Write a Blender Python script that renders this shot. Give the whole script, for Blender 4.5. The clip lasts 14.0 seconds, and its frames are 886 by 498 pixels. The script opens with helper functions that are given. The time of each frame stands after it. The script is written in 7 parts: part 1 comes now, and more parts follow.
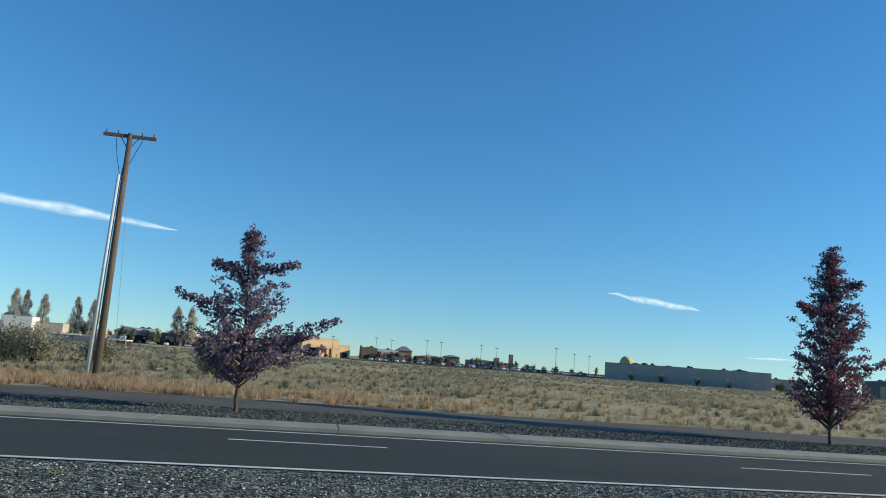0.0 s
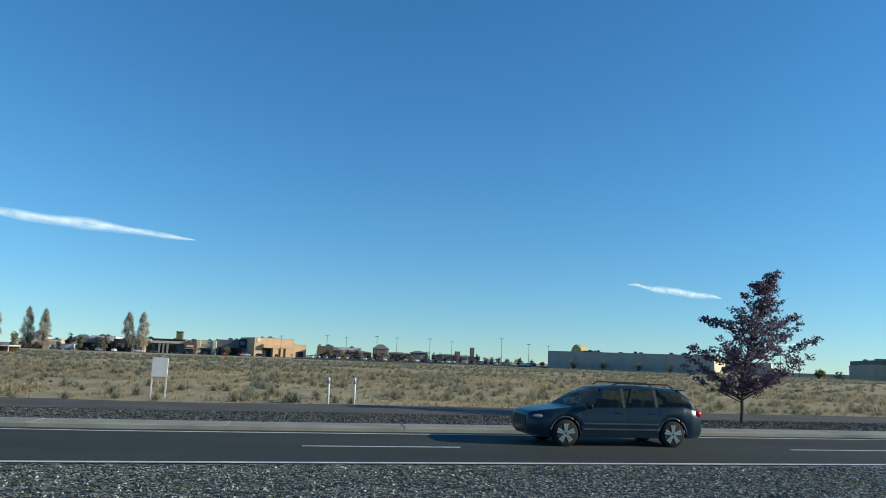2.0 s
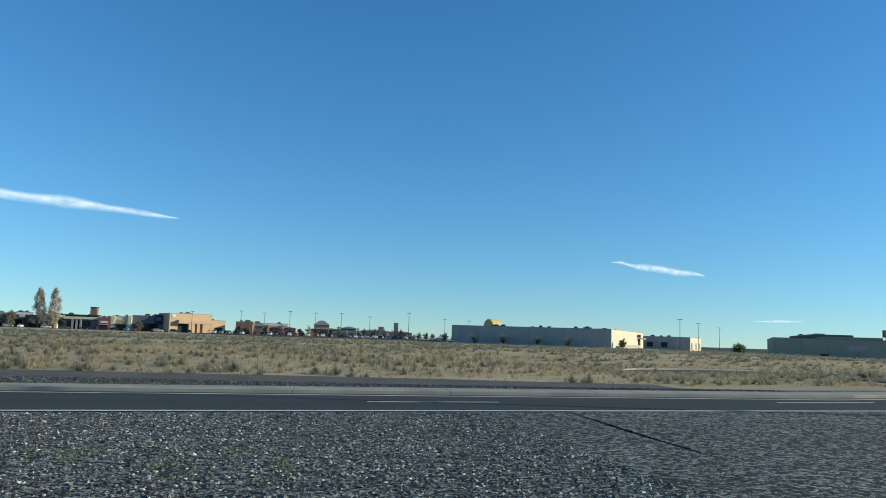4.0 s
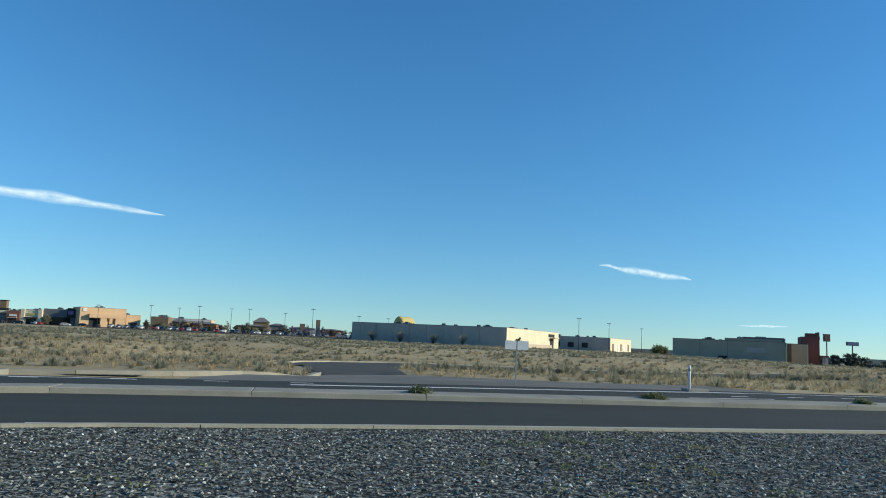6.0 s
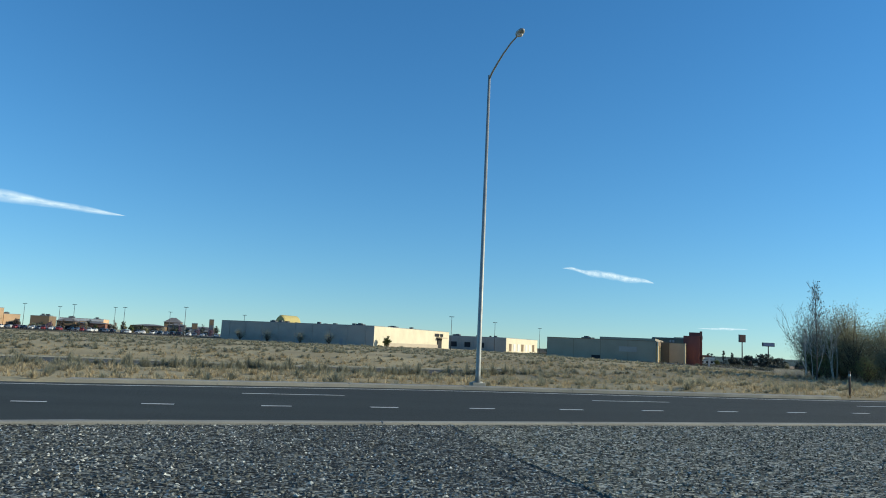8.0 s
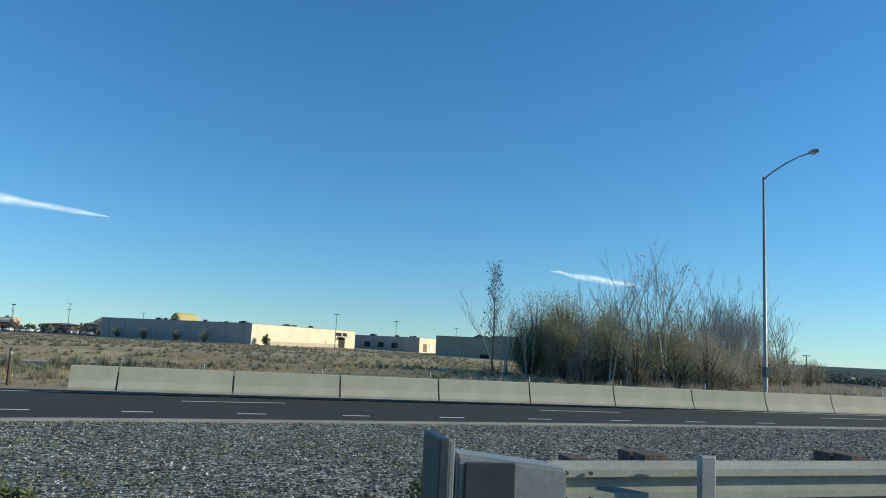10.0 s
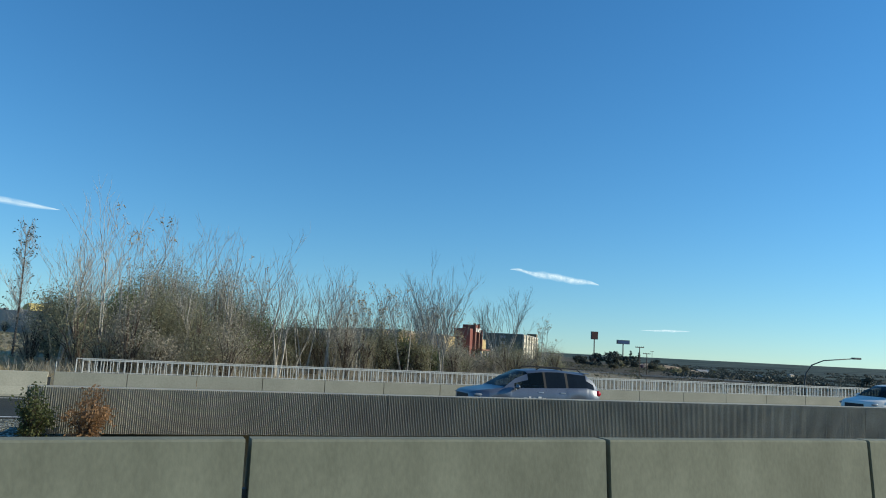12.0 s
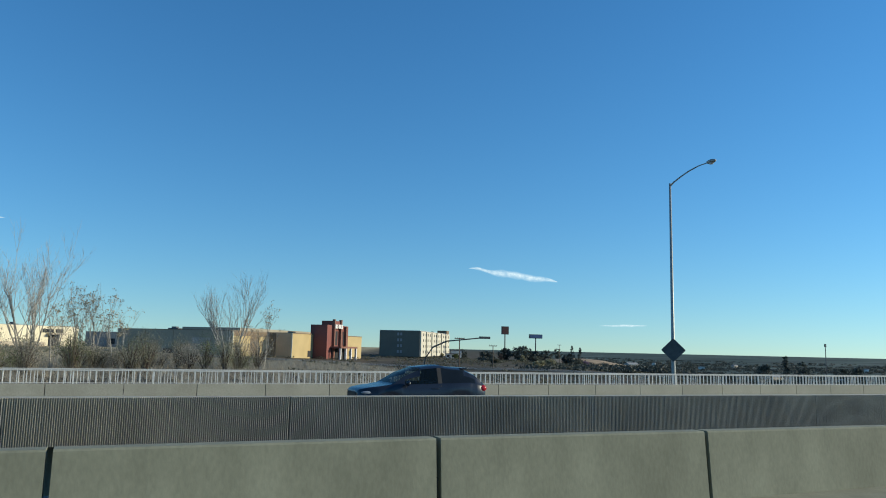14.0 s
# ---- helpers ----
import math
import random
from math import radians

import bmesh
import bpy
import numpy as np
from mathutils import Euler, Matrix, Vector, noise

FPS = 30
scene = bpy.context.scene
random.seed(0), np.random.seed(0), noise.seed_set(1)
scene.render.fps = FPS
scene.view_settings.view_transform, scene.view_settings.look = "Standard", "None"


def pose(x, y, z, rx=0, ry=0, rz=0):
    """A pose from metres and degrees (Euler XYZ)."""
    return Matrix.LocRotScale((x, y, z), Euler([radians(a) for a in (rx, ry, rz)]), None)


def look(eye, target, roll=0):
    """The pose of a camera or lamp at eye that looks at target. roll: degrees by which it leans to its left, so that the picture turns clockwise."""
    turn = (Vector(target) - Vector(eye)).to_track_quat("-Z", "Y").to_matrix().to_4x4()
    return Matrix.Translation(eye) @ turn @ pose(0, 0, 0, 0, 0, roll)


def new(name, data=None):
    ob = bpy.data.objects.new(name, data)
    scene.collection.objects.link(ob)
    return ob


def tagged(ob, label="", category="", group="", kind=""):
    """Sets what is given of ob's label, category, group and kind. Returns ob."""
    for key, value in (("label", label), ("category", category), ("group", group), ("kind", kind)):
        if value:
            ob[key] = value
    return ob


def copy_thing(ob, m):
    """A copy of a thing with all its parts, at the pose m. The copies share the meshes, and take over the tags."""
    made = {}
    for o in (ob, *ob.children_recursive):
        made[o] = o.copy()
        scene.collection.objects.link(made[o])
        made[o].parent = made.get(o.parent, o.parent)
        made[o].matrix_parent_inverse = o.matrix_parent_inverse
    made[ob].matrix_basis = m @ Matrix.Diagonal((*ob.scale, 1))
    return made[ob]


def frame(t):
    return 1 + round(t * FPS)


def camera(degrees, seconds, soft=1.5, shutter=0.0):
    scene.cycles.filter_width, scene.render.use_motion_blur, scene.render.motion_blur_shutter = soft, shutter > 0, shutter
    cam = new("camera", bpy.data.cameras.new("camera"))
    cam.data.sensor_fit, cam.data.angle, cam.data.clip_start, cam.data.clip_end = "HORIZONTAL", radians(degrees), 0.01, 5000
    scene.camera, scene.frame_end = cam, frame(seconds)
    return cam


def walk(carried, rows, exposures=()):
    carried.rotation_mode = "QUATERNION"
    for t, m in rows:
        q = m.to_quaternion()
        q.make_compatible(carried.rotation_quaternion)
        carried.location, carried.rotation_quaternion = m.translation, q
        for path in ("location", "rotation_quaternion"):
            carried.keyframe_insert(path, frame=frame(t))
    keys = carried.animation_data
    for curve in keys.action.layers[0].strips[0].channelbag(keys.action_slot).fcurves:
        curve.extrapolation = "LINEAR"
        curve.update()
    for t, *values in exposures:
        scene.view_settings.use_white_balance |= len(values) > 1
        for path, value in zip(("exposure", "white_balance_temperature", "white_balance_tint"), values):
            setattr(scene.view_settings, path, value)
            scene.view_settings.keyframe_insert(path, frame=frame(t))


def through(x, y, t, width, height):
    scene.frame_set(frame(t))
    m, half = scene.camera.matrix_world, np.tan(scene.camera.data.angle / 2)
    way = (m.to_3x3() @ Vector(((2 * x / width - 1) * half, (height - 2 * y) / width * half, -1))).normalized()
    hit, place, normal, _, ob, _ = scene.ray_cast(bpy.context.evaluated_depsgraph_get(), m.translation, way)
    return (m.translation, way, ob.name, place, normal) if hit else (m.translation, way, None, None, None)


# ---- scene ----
cam = camera(62.3, 14.0, soft=1.0, shutter=0.006)
PATH = [
    (0, (24.437, -0.948, 10.017), (24.792, 0.997, 10.319), 4.3),
    (0.5, (34.068, -0.861, 9.981), (34.373, 1.092, 10.285), 3.0),
    (1, (43.851, -0.871, 9.963), (44.134, 1.083, 10.284), 2.7),
    (1.5, (53.192, -0.592, 9.946), (53.469, 1.362, 10.265), 2.5),
    (2, (62.453, -0.392, 9.953), (62.748, 1.564, 10.249), 2.1),
    (2.5, (71.968, -0.368, 9.886), (72.28, 1.589, 10.152), 1.7),
    (3, (81.137, -0.304, 9.809), (81.462, 1.654, 10.054), 1.5),
    (5.3, (124.063, 0.289, 9.752), (124.381, 2.249, 9.99), 2.4),
    (5.5, (127.863, 0.379, 9.762), (128.182, 2.339, 10.001), 2.4),
    (6, (137.499, 0.717, 9.813), (137.841, 2.673, 10.055), 2.6),
    (6.5, (147.093, 1.238, 9.849), (147.463, 3.188, 10.094), 2.6),
    (7, (156.766, 1.977, 9.905), (157.158, 3.923, 10.152), 2.7),
    (9.5, (205.38, 6.635, 10.258), (205.819, 8.569, 10.519), 2.4),
    (10, (215.38, 7.52, 10.299), (215.817, 9.454, 10.562), 2.8),
    (10.5, (224.468, 8.294, 10.306), (224.904, 10.228, 10.574), 3.3),
    (11, (234.597, 8.95, 10.325), (235.048, 10.88, 10.591), 3.4),
    (11.4, (242.377, 9.588, 10.356), (242.847, 11.514, 10.62), 3.3),
    (11.7, (248.219, 10.109, 10.378), (248.714, 12.029, 10.64), 3.0),
    (12, (254.16, 10.635, 10.403), (254.688, 12.546, 10.664), 2.9),
    (12.5, (264.048, 11.448, 10.416), (264.634, 13.342, 10.679), 2.4),
    (12.8, (269.992, 11.974, 10.415), (270.602, 13.86, 10.68), 2.1),
    (13, (273.965, 12.355, 10.412), (274.586, 14.237, 10.68), 1.6),
    (13.5, (283.935, 13.325, 10.382), (284.572, 15.202, 10.651), 1.4),
    (14, (293.782, 14.309, 10.308), (294.403, 16.191, 10.574), 1.3),
]
walk(cam, [(t, look(e, g, r)) for t, e, g, r in PATH], [(0, 0.26, 6060, 2), (12, 0.26, 6060, 2), (13.2, 0.2, 6060, 2), (14, 0.2, 6060, 2)])

# ---- world, sun ----
SUN_EL, SUN_DIR = radians(19), Vector((0.977, -0.213, 0)).normalized()
world = bpy.data.worlds.new("sky")
scene.world = world
world.use_nodes = True
wn = world.node_tree.nodes
sky = wn.new("ShaderNodeTexSky")
sky.sky_type, sky.sun_disc = "NISHITA", False
sky.sun_elevation = SUN_EL
sky.sun_rotation = math.atan2(SUN_DIR.x, SUN_DIR.y)
sky.altitude, sky.air_density, sky.dust_density, sky.ozone_density = 3000, 1.8, 0.0, 6.0
wn["Background"].inputs[1].default_value = 0.13
where, lift = wn.new("ShaderNodeTexCoord"), wn.new("ShaderNodeMapping")
lift.inputs["Location"].default_value = (0, 0, 0.045)
world.node_tree.links.new(where.outputs["Generated"], lift.inputs[0])
world.node_tree.links.new(lift.outputs[0], sky.inputs[0])
vivid = wn.new("ShaderNodeHueSaturation")
vivid.inputs["Saturation"].default_value = 1.11
world.node_tree.links.new(sky.outputs[0], vivid.inputs["Color"])
world.node_tree.links.new(vivid.outputs[0], wn["Background"].inputs[0])
sun = new("sun", bpy.data.lights.new("sun", "SUN"))
sun.data.energy, sun.data.angle, sun.data.color = 4.4, radians(0.6), (1.0, 0.84, 0.62)
sun.matrix_world = look(SUN_DIR * 100 + Vector((0, 0, 100 * math.tan(SUN_EL))), (0, 0, 0))


# ---- materials ----
def material(name, base, dark=None, scale=3.0, rough=0.85, metal=0.0, bump=0.0, bump_scale=40.0, fine=0.25, spread=0.0, spec=0.3, axes=(1, 1, 1), speck=0.0):
    """A surface with variation at two scales, fine relief and, by piece, a little change of tone."""
    m = bpy.data.materials.new(name)
    m.use_nodes = True
    n, l = m.node_tree.nodes, m.node_tree.links
    b = n["Principled BSDF"]
    b.inputs["Roughness"].default_value, b.inputs["Metallic"].default_value = rough, metal
    b.inputs["Specular IOR Level"].default_value = spec
    dark = dark or tuple(c * 0.7 for c in base)
    tex = n.new("ShaderNodeTexCoord")
    mapping = n.new("ShaderNodeMapping")
    mapping.inputs["Scale"].default_value = axes
    l.new(tex.outputs["Object"], mapping.inputs[0])
    big = n.new("ShaderNodeTexNoise")
    big.inputs["Scale"].default_value, big.inputs["Detail"].default_value = scale, 6
    small = n.new("ShaderNodeTexNoise")
    small.inputs["Scale"].default_value, small.inputs["Detail"].default_value = bump_scale, 4
    for t in (big, small):
        l.new(mapping.outputs[0], t.inputs["Vector"])
    mix = n.new("ShaderNodeMix")
    mix.data_type = "RGBA"
    ramp = n.new("ShaderNodeValToRGB")
    ramp.color_ramp.elements[0].position, ramp.color_ramp.elements[1].position = 0.3, 0.7
    l.new(big.outputs[0], ramp.inputs[0])
    l.new(ramp.outputs[0], mix.inputs[0])
    mix.inputs[6].default_value, mix.inputs[7].default_value = (*dark, 1), (*base, 1)
    grain = n.new("ShaderNodeMix")
    grain.data_type, grain.blend_type = "RGBA", "OVERLAY"
    grain.inputs[0].default_value = fine
    l.new(mix.outputs[2], grain.inputs[6])
    l.new(small.outputs[0], grain.inputs[7])
    out = grain.outputs[2]
    if spread:
        geo, hue = n.new("ShaderNodeNewGeometry"), n.new("ShaderNodeHueSaturation")
        rng, info, add = n.new("ShaderNodeMapRange"), n.new("ShaderNodeObjectInfo"), n.new("ShaderNodeMath")
        add.operation = "ADD"
        l.new(geo.outputs["Random Per Island"], add.inputs[0])
        l.new(info.outputs["Random"], add.inputs[1])
        rng.inputs[2].default_value = 2
        rng.inputs[3].default_value, rng.inputs[4].default_value = 1 - spread, 1 + spread
        l.new(add.outputs[0], rng.inputs[0])
        l.new(rng.outputs[0], hue.inputs["Value"])
        l.new(out, hue.inputs["Color"])
        out = hue.outputs[0]
    l.new(out, b.inputs["Base Color"])
    if bump:
        bp = n.new("ShaderNodeBump")
        bp.inputs["Strength"].default_value, bp.inputs["Distance"].default_value = bump, 0.05
        l.new(small.outputs[0], bp.inputs["Height"])
        l.new(bp.outputs[0], b.inputs["Normal"])
    return m


def leafy(name, base, dark, through=0.35, spread=0.5):
    """Thin leaves that let some light through."""
    m = material(name, base, dark, 1.2, 0.6, fine=0.1, spread=spread)
    n, l = m.node_tree.nodes, m.node_tree.links
    b = n["Principled BSDF"]
    tr, mx = n.new("ShaderNodeBsdfTranslucent"), n.new("ShaderNodeMixShader")
    l.new(b.inputs["Base Color"].links[0].from_socket, tr.inputs[0])
    mx.inputs[0].default_value = through
    l.new(b.outputs[0], mx.inputs[1])
    l.new(tr.outputs[0], mx.inputs[2])
    l.new(mx.outputs[0], n["Material Output"].inputs[0])
    return m


M = {}
M["asphalt"] = material("asphalt", (0.047, 0.053, 0.045), (0.033, 0.037, 0.032), 0.35, 0.9, bump=0.25, bump_scale=60, fine=0.3, axes=(0.25, 1.5, 1))
M["old_asphalt"] = material("old_asphalt", (0.13, 0.118, 0.095), (0.085, 0.078, 0.064), 0.4, 0.92, bump=0.25, bump_scale=50, fine=0.35)
M["worn_slab"] = material("worn_slab", (0.20, 0.192, 0.165), (0.14, 0.135, 0.116), 0.4, 0.92, bump=0.2, bump_scale=50, fine=0.3)
M["street_asphalt"] = material("street_asphalt", (0.088, 0.086, 0.075), (0.06, 0.059, 0.052), 0.4, 0.92, bump=0.25, bump_scale=50, fine=0.3)
M["kerb"] = material("kerb_concrete", (0.34, 0.325, 0.265), (0.24, 0.23, 0.19), 0.8, 0.9, bump=0.15, bump_scale=30, spread=0.08)
M["krail"] = material("barrier_concrete", (0.46, 0.435, 0.335), (0.375, 0.355, 0.27), 1.1, 0.9, bump=0.06, bump_scale=25, spread=0.07)
M["old_concrete"] = material("weathered_concrete", (0.262, 0.265, 0.192), (0.185, 0.188, 0.135), 1.6, 0.92, bump=0.04, bump_scale=24, fine=0.2, spread=0.06, axes=(1, 1, 0.5))
M["ribbed"] = material("ribbed_concrete", (0.43, 0.412, 0.34), (0.31, 0.297, 0.247), 0.9, 0.92, bump=0.05, bump_scale=30, fine=0.3)
M["paint"] = material("road_paint", (0.74, 0.74, 0.71), (0.5, 0.5, 0.48), 3, 0.7, fine=0.35)
def gravel_surface(name, dark, mid, light):
    """Crushed stone: cells of many tones at two sizes, with relief."""
    m = material(name, mid, dark, 0.5, 0.95, fine=0.2)
    n, l = m.node_tree.nodes, m.node_tree.links
    b = n["Principled BSDF"]
    tex = n["Texture Coordinate"]
    cells = []
    for scale in (13, 29):
        v = n.new("ShaderNodeTexVoronoi")
        v.inputs["Scale"].default_value = scale
        l.new(tex.outputs["Object"], v.inputs["Vector"])
        cells.append(v)
    sep = n.new("ShaderNodeSeparateColor")
    sep2 = n.new("ShaderNodeSeparateColor")
    l.new(cells[0].outputs["Color"], sep.inputs[0])
    l.new(cells[1].outputs["Color"], sep2.inputs[0])
    avg = n.new("ShaderNodeMath")
    avg.operation = "MULTIPLY_ADD"
    avg.inputs[1].default_value = 0.55
    l.new(sep.outputs[0], avg.inputs[0])
    half = n.new("ShaderNodeMath")
    half.operation = "MULTIPLY"
    half.inputs[1].default_value = 0.45
    l.new(sep2.outputs[1], half.inputs[0])
    l.new(half.outputs[0], avg.inputs[2])
    ramp = n.new("ShaderNodeValToRGB")
    e = ramp.color_ramp.elements
    e[0].position, e[0].color = 0.28, (*dark, 1)
    e[1].position, e[1].color = 0.78, (*light, 1)
    k = ramp.color_ramp.elements.new(0.52)
    k.color = (*mid, 1)
    l.new(avg.outputs[0], ramp.inputs[0])
    mul = n.new("ShaderNodeMix")
    mul.data_type, mul.blend_type = "RGBA", "OVERLAY"
    mul.inputs[0].default_value = 0.5
    l.new(ramp.outputs[0], mul.inputs[6])
    l.new(n["Noise Texture"].outputs[0], mul.inputs[7])
    l.new(mul.outputs[2], b.inputs["Base Color"])
    bp = n.new("ShaderNodeBump")
    bp.inputs["Strength"].default_value, bp.inputs["Distance"].default_value, bp.invert = 0.45, 0.03, True
    l.new(cells[0].outputs["Distance"], bp.inputs["Height"])
    l.new(bp.outputs[0], b.inputs["Normal"])
    return m


M["gravel"] = gravel_surface("gravel_bed", (0.008, 0.009, 0.0075), (0.032, 0.036, 0.03), (0.30, 0.31, 0.265))
M["pale_gravel"] = gravel_surface("dusty_gravel_bed", (0.018, 0.02, 0.015), (0.10, 0.104, 0.08), (0.46, 0.46, 0.37))
M["pale_stone"] = material("dusty_crushed_stone", (0.345, 0.35, 0.27), (0.105, 0.11, 0.084), 6, 0.9, bump=0.2, bump_scale=60, spread=0.9)
M["white_stone"] = material("whitish_stone", (0.52, 0.535, 0.48), (0.30, 0.31, 0.28), 6, 0.9, bump=0.2, bump_scale=60, spread=0.6)
M["stone"] = material("crushed_stone", (0.155, 0.163, 0.142), (0.02, 0.022, 0.019), 6, 0.9, bump=0.2, bump_scale=60, spread=0.95)
M["steel"] = material("galvanised_steel", (0.36, 0.37, 0.35), (0.27, 0.28, 0.265), 4, 0.5, 0.35, bump=0.02, spread=0.05)
M["guard_steel"] = material("weathered_guardrail_steel", (0.36, 0.37, 0.315), (0.26, 0.265, 0.225), 3, 0.62, 0.1, bump=0.03, spread=0.06)
M["dark_steel"] = material("dark_steel", (0.10, 0.11, 0.115), (0.07, 0.075, 0.08), 4, 0.5, 0.6)
M["rail"] = material("painted_rail", (0.84, 0.815, 0.74), (0.74, 0.715, 0.64), 3, 0.55, 0.0)
M["rail_top"] = material("weathered_rail_steel", (0.66, 0.645, 0.58), (0.50, 0.49, 0.44), 3, 0.6)
M["wood"] = material("weathered_wood", (0.17, 0.13, 0.10), (0.09, 0.07, 0.055), 2.5, 0.9, bump=0.4, bump_scale=14, axes=(6, 6, 0.4))
M["bark"] = material("bark", (0.13, 0.10, 0.08), (0.06, 0.048, 0.04), 6, 0.95, bump=0.6, bump_scale=25, axes=(3, 3, 0.6))
M["pale_bark"] = material("pale_bark", (0.46, 0.44, 0.39), (0.21, 0.19, 0.16), 4, 0.9, bump=0.3, bump_scale=20, spread=0.25)
M["red_leaf"] = leafy("red_leaf", (0.30, 0.10, 0.12), (0.17, 0.08, 0.105), 0.4)
M["plum_leaf"] = leafy("plum_leaf", (0.27, 0.19, 0.245), (0.14, 0.11, 0.15), 0.42)
M["green_leaf"] = leafy("green_leaf", (0.17, 0.19, 0.075), (0.085, 0.10, 0.04), 0.4)
M["olive_leaf"] = leafy("olive_leaf", (0.33, 0.315, 0.20), (0.21, 0.205, 0.13), 0.5, 0.3)
M["gold_leaf"] = leafy("gold_leaf", (0.46, 0.37, 0.22), (0.30, 0.24, 0.15))
M["sage"] = leafy("sagebrush", (0.385, 0.365, 0.25), (0.255, 0.245, 0.17), 0.5, 0.3)
M["straw"] = leafy("dry_grass", (0.56, 0.455, 0.265), (0.42, 0.335, 0.195), 0.4, 0.3)
M["gold_grass"] = leafy("golden_bunch_grass", (0.70, 0.56, 0.27), (0.52, 0.41, 0.20), 0.4, 0.3)
M["rust_leaf"] = leafy("rust_leaf", (0.36, 0.22, 0.11), (0.22, 0.135, 0.07), 0.4, 0.4)
M["bleached"] = leafy("bleached_grass", (0.62, 0.52, 0.33), (0.45, 0.37, 0.225), 0.35, 0.25)
M["brush"] = leafy("dry_brush", (0.42, 0.385, 0.30), (0.28, 0.255, 0.20), 0.45, 0.4)
M["dark_wood"] = leafy("far_tree_leaf", (0.07, 0.085, 0.07), (0.045, 0.055, 0.048), 0.2, 0.3)
M["scrub_leaf"] = leafy("scrub_leaf", (0.115, 0.115, 0.08), (0.07, 0.072, 0.052), 0.4, 0.3)
M["weed_leaf"] = leafy("weed_leaf", (0.19, 0.215, 0.10), (0.12, 0.14, 0.065), 0.4, 0.4)
M["lime_leaf"] = leafy("pale_green_leaf", (0.38, 0.39, 0.19), (0.22, 0.24, 0.10), 0.5, 0.4)
M["poplar"] = leafy("poplar_leaf", (0.50, 0.45, 0.35), (0.36, 0.325, 0.25))
M["white"] = material("white_panel", (0.78, 0.78, 0.76), (0.66, 0.66, 0.64), 3, 0.6)
M["red_sign"] = material("red_sheeting", (0.26, 0.025, 0.05), (0.20, 0.02, 0.04), 4, 0.5)
M["black_sign"] = material("black_sheeting", (0.014, 0.022, 0.03), (0.01, 0.014, 0.02), 4, 0.45)
M["yellow"] = material("yellow_sheeting", (0.50, 0.36, 0.10), (0.38, 0.27, 0.07), 4, 0.5)
M["rubber"] = material("rubber", (0.02, 0.02, 0.021), (0.012, 0.012, 0.012), 20, 0.85)
M["glass"] = material("dark_glass", (0.012, 0.015, 0.018), (0.008, 0.01, 0.012), 3, 0.12, spec=0.25)
M["alloy"] = material("alloy", (0.6, 0.61, 0.62), (0.5, 0.5, 0.5), 8, 0.3, 0.9)
M["roof_gear"] = material("roof_gear", (0.12, 0.13, 0.14), (0.07, 0.075, 0.08), 2, 0.7)


# ---- building helpers ----
def rect(bm, x0, x1, y0, y1, z0, z1):
    v = [bm.verts.new((x, y, z)) for z in (z0, z1) for x, y in ((x0, y0), (x1, y0), (x1, y1), (x0, y1))]
    for f in ((3, 2, 1, 0), (4, 5, 6, 7), (0, 1, 5, 4), (1, 2, 6, 5), (2, 3, 7, 6), (3, 0, 4, 7)):
        bm.faces.new([v[i] for i in f])
    return v


def tube(bm, pts, radii, sides=8):
    """A tapered round bar through the points."""
    rings = []
    pts = [Vector(p) for p in pts]
    for i, p in enumerate(pts):
        way = (pts[min(i + 1, len(pts) - 1)] - pts[max(i - 1, 0)]).normalized()
        a = way.orthogonal().normalized() if abs(way.z) < 0.99 else Vector((1, 0, 0))
        c = way.cross(a)
        r = radii[i] if isinstance(radii, (list, tuple)) else radii
        rings.append([bm.verts.new(p + r * (math.cos(k) * a + math.sin(k) * c)) for k in (2 * math.pi * j / sides for j in range(sides))])
    for a, c in zip(rings, rings[1:]):
        for j in range(sides):
            bm.faces.new((a[j], a[(j + 1) % sides], c[(j + 1) % sides], c[j]))
    for ring in (rings[0][::-1], rings[-1]):
        if sides > 2:
            bm.faces.new(ring)


def sweep(bm, line, section):
    """A closed section (across, up) carried along a line of (x, y, z) on the plan."""
    rings = []
    line = [Vector(p) for p in line]
    for i, p in enumerate(line):
        way = line[min(i + 1, len(line) - 1)] - line[max(i - 1, 0)]
        side = Vector((-way.y, way.x, 0)).normalized()
        rings.append([bm.verts.new(p + side * a + Vector((0, 0, u))) for a, u in section])
    n = len(section)
    for a, c in zip(rings, rings[1:]):
        for j in range(n):
            bm.faces.new((a[j], a[(j + 1) % n], c[(j + 1) % n], c[j]))
    bm.faces.new(rings[0][::-1])
    bm.faces.new(rings[-1])


def mesh_of(name, bm, mat, smooth=False):
    bmesh.ops.recalc_face_normals(bm, faces=bm.faces)
    me = bpy.data.meshes.new(name)
    bm.to_mesh(me)
    bm.free()
    me.materials.append(mat)
    if smooth:
        me.shade_smooth()
    return me


def part(name, bm, mat, parent, label="", smooth=False):
    ob = new(name, mesh_of(name, bm, mat, smooth))
    ob.parent = parent
    return tagged(ob, label)


def thing(name, label, category, place=(0, 0, 0), turn=0, group="", kind=""):
    ob = new(name)
    ob.empty_display_size = 0.2
    ob.matrix_basis = pose(*place, 0, 0, turn)
    return tagged(ob, label, category, group, kind)


def block(name, size, mat, parent, at=(0, 0, 0), bevel=0.0, label=""):
    """A box that stands on at, with softened edges."""
    bm = bmesh.new()
    w, d, h = size
    rect(bm, at[0] - w / 2, at[0] + w / 2, at[1] - d / 2, at[1] + d / 2, at[2], at[2] + h)
    if bevel:
        bmesh.ops.bevel(bm, geom=bm.edges[:], offset=bevel, segments=2, affect="EDGES", profile=0.5)
    return part(name, bm, mat, parent, label)


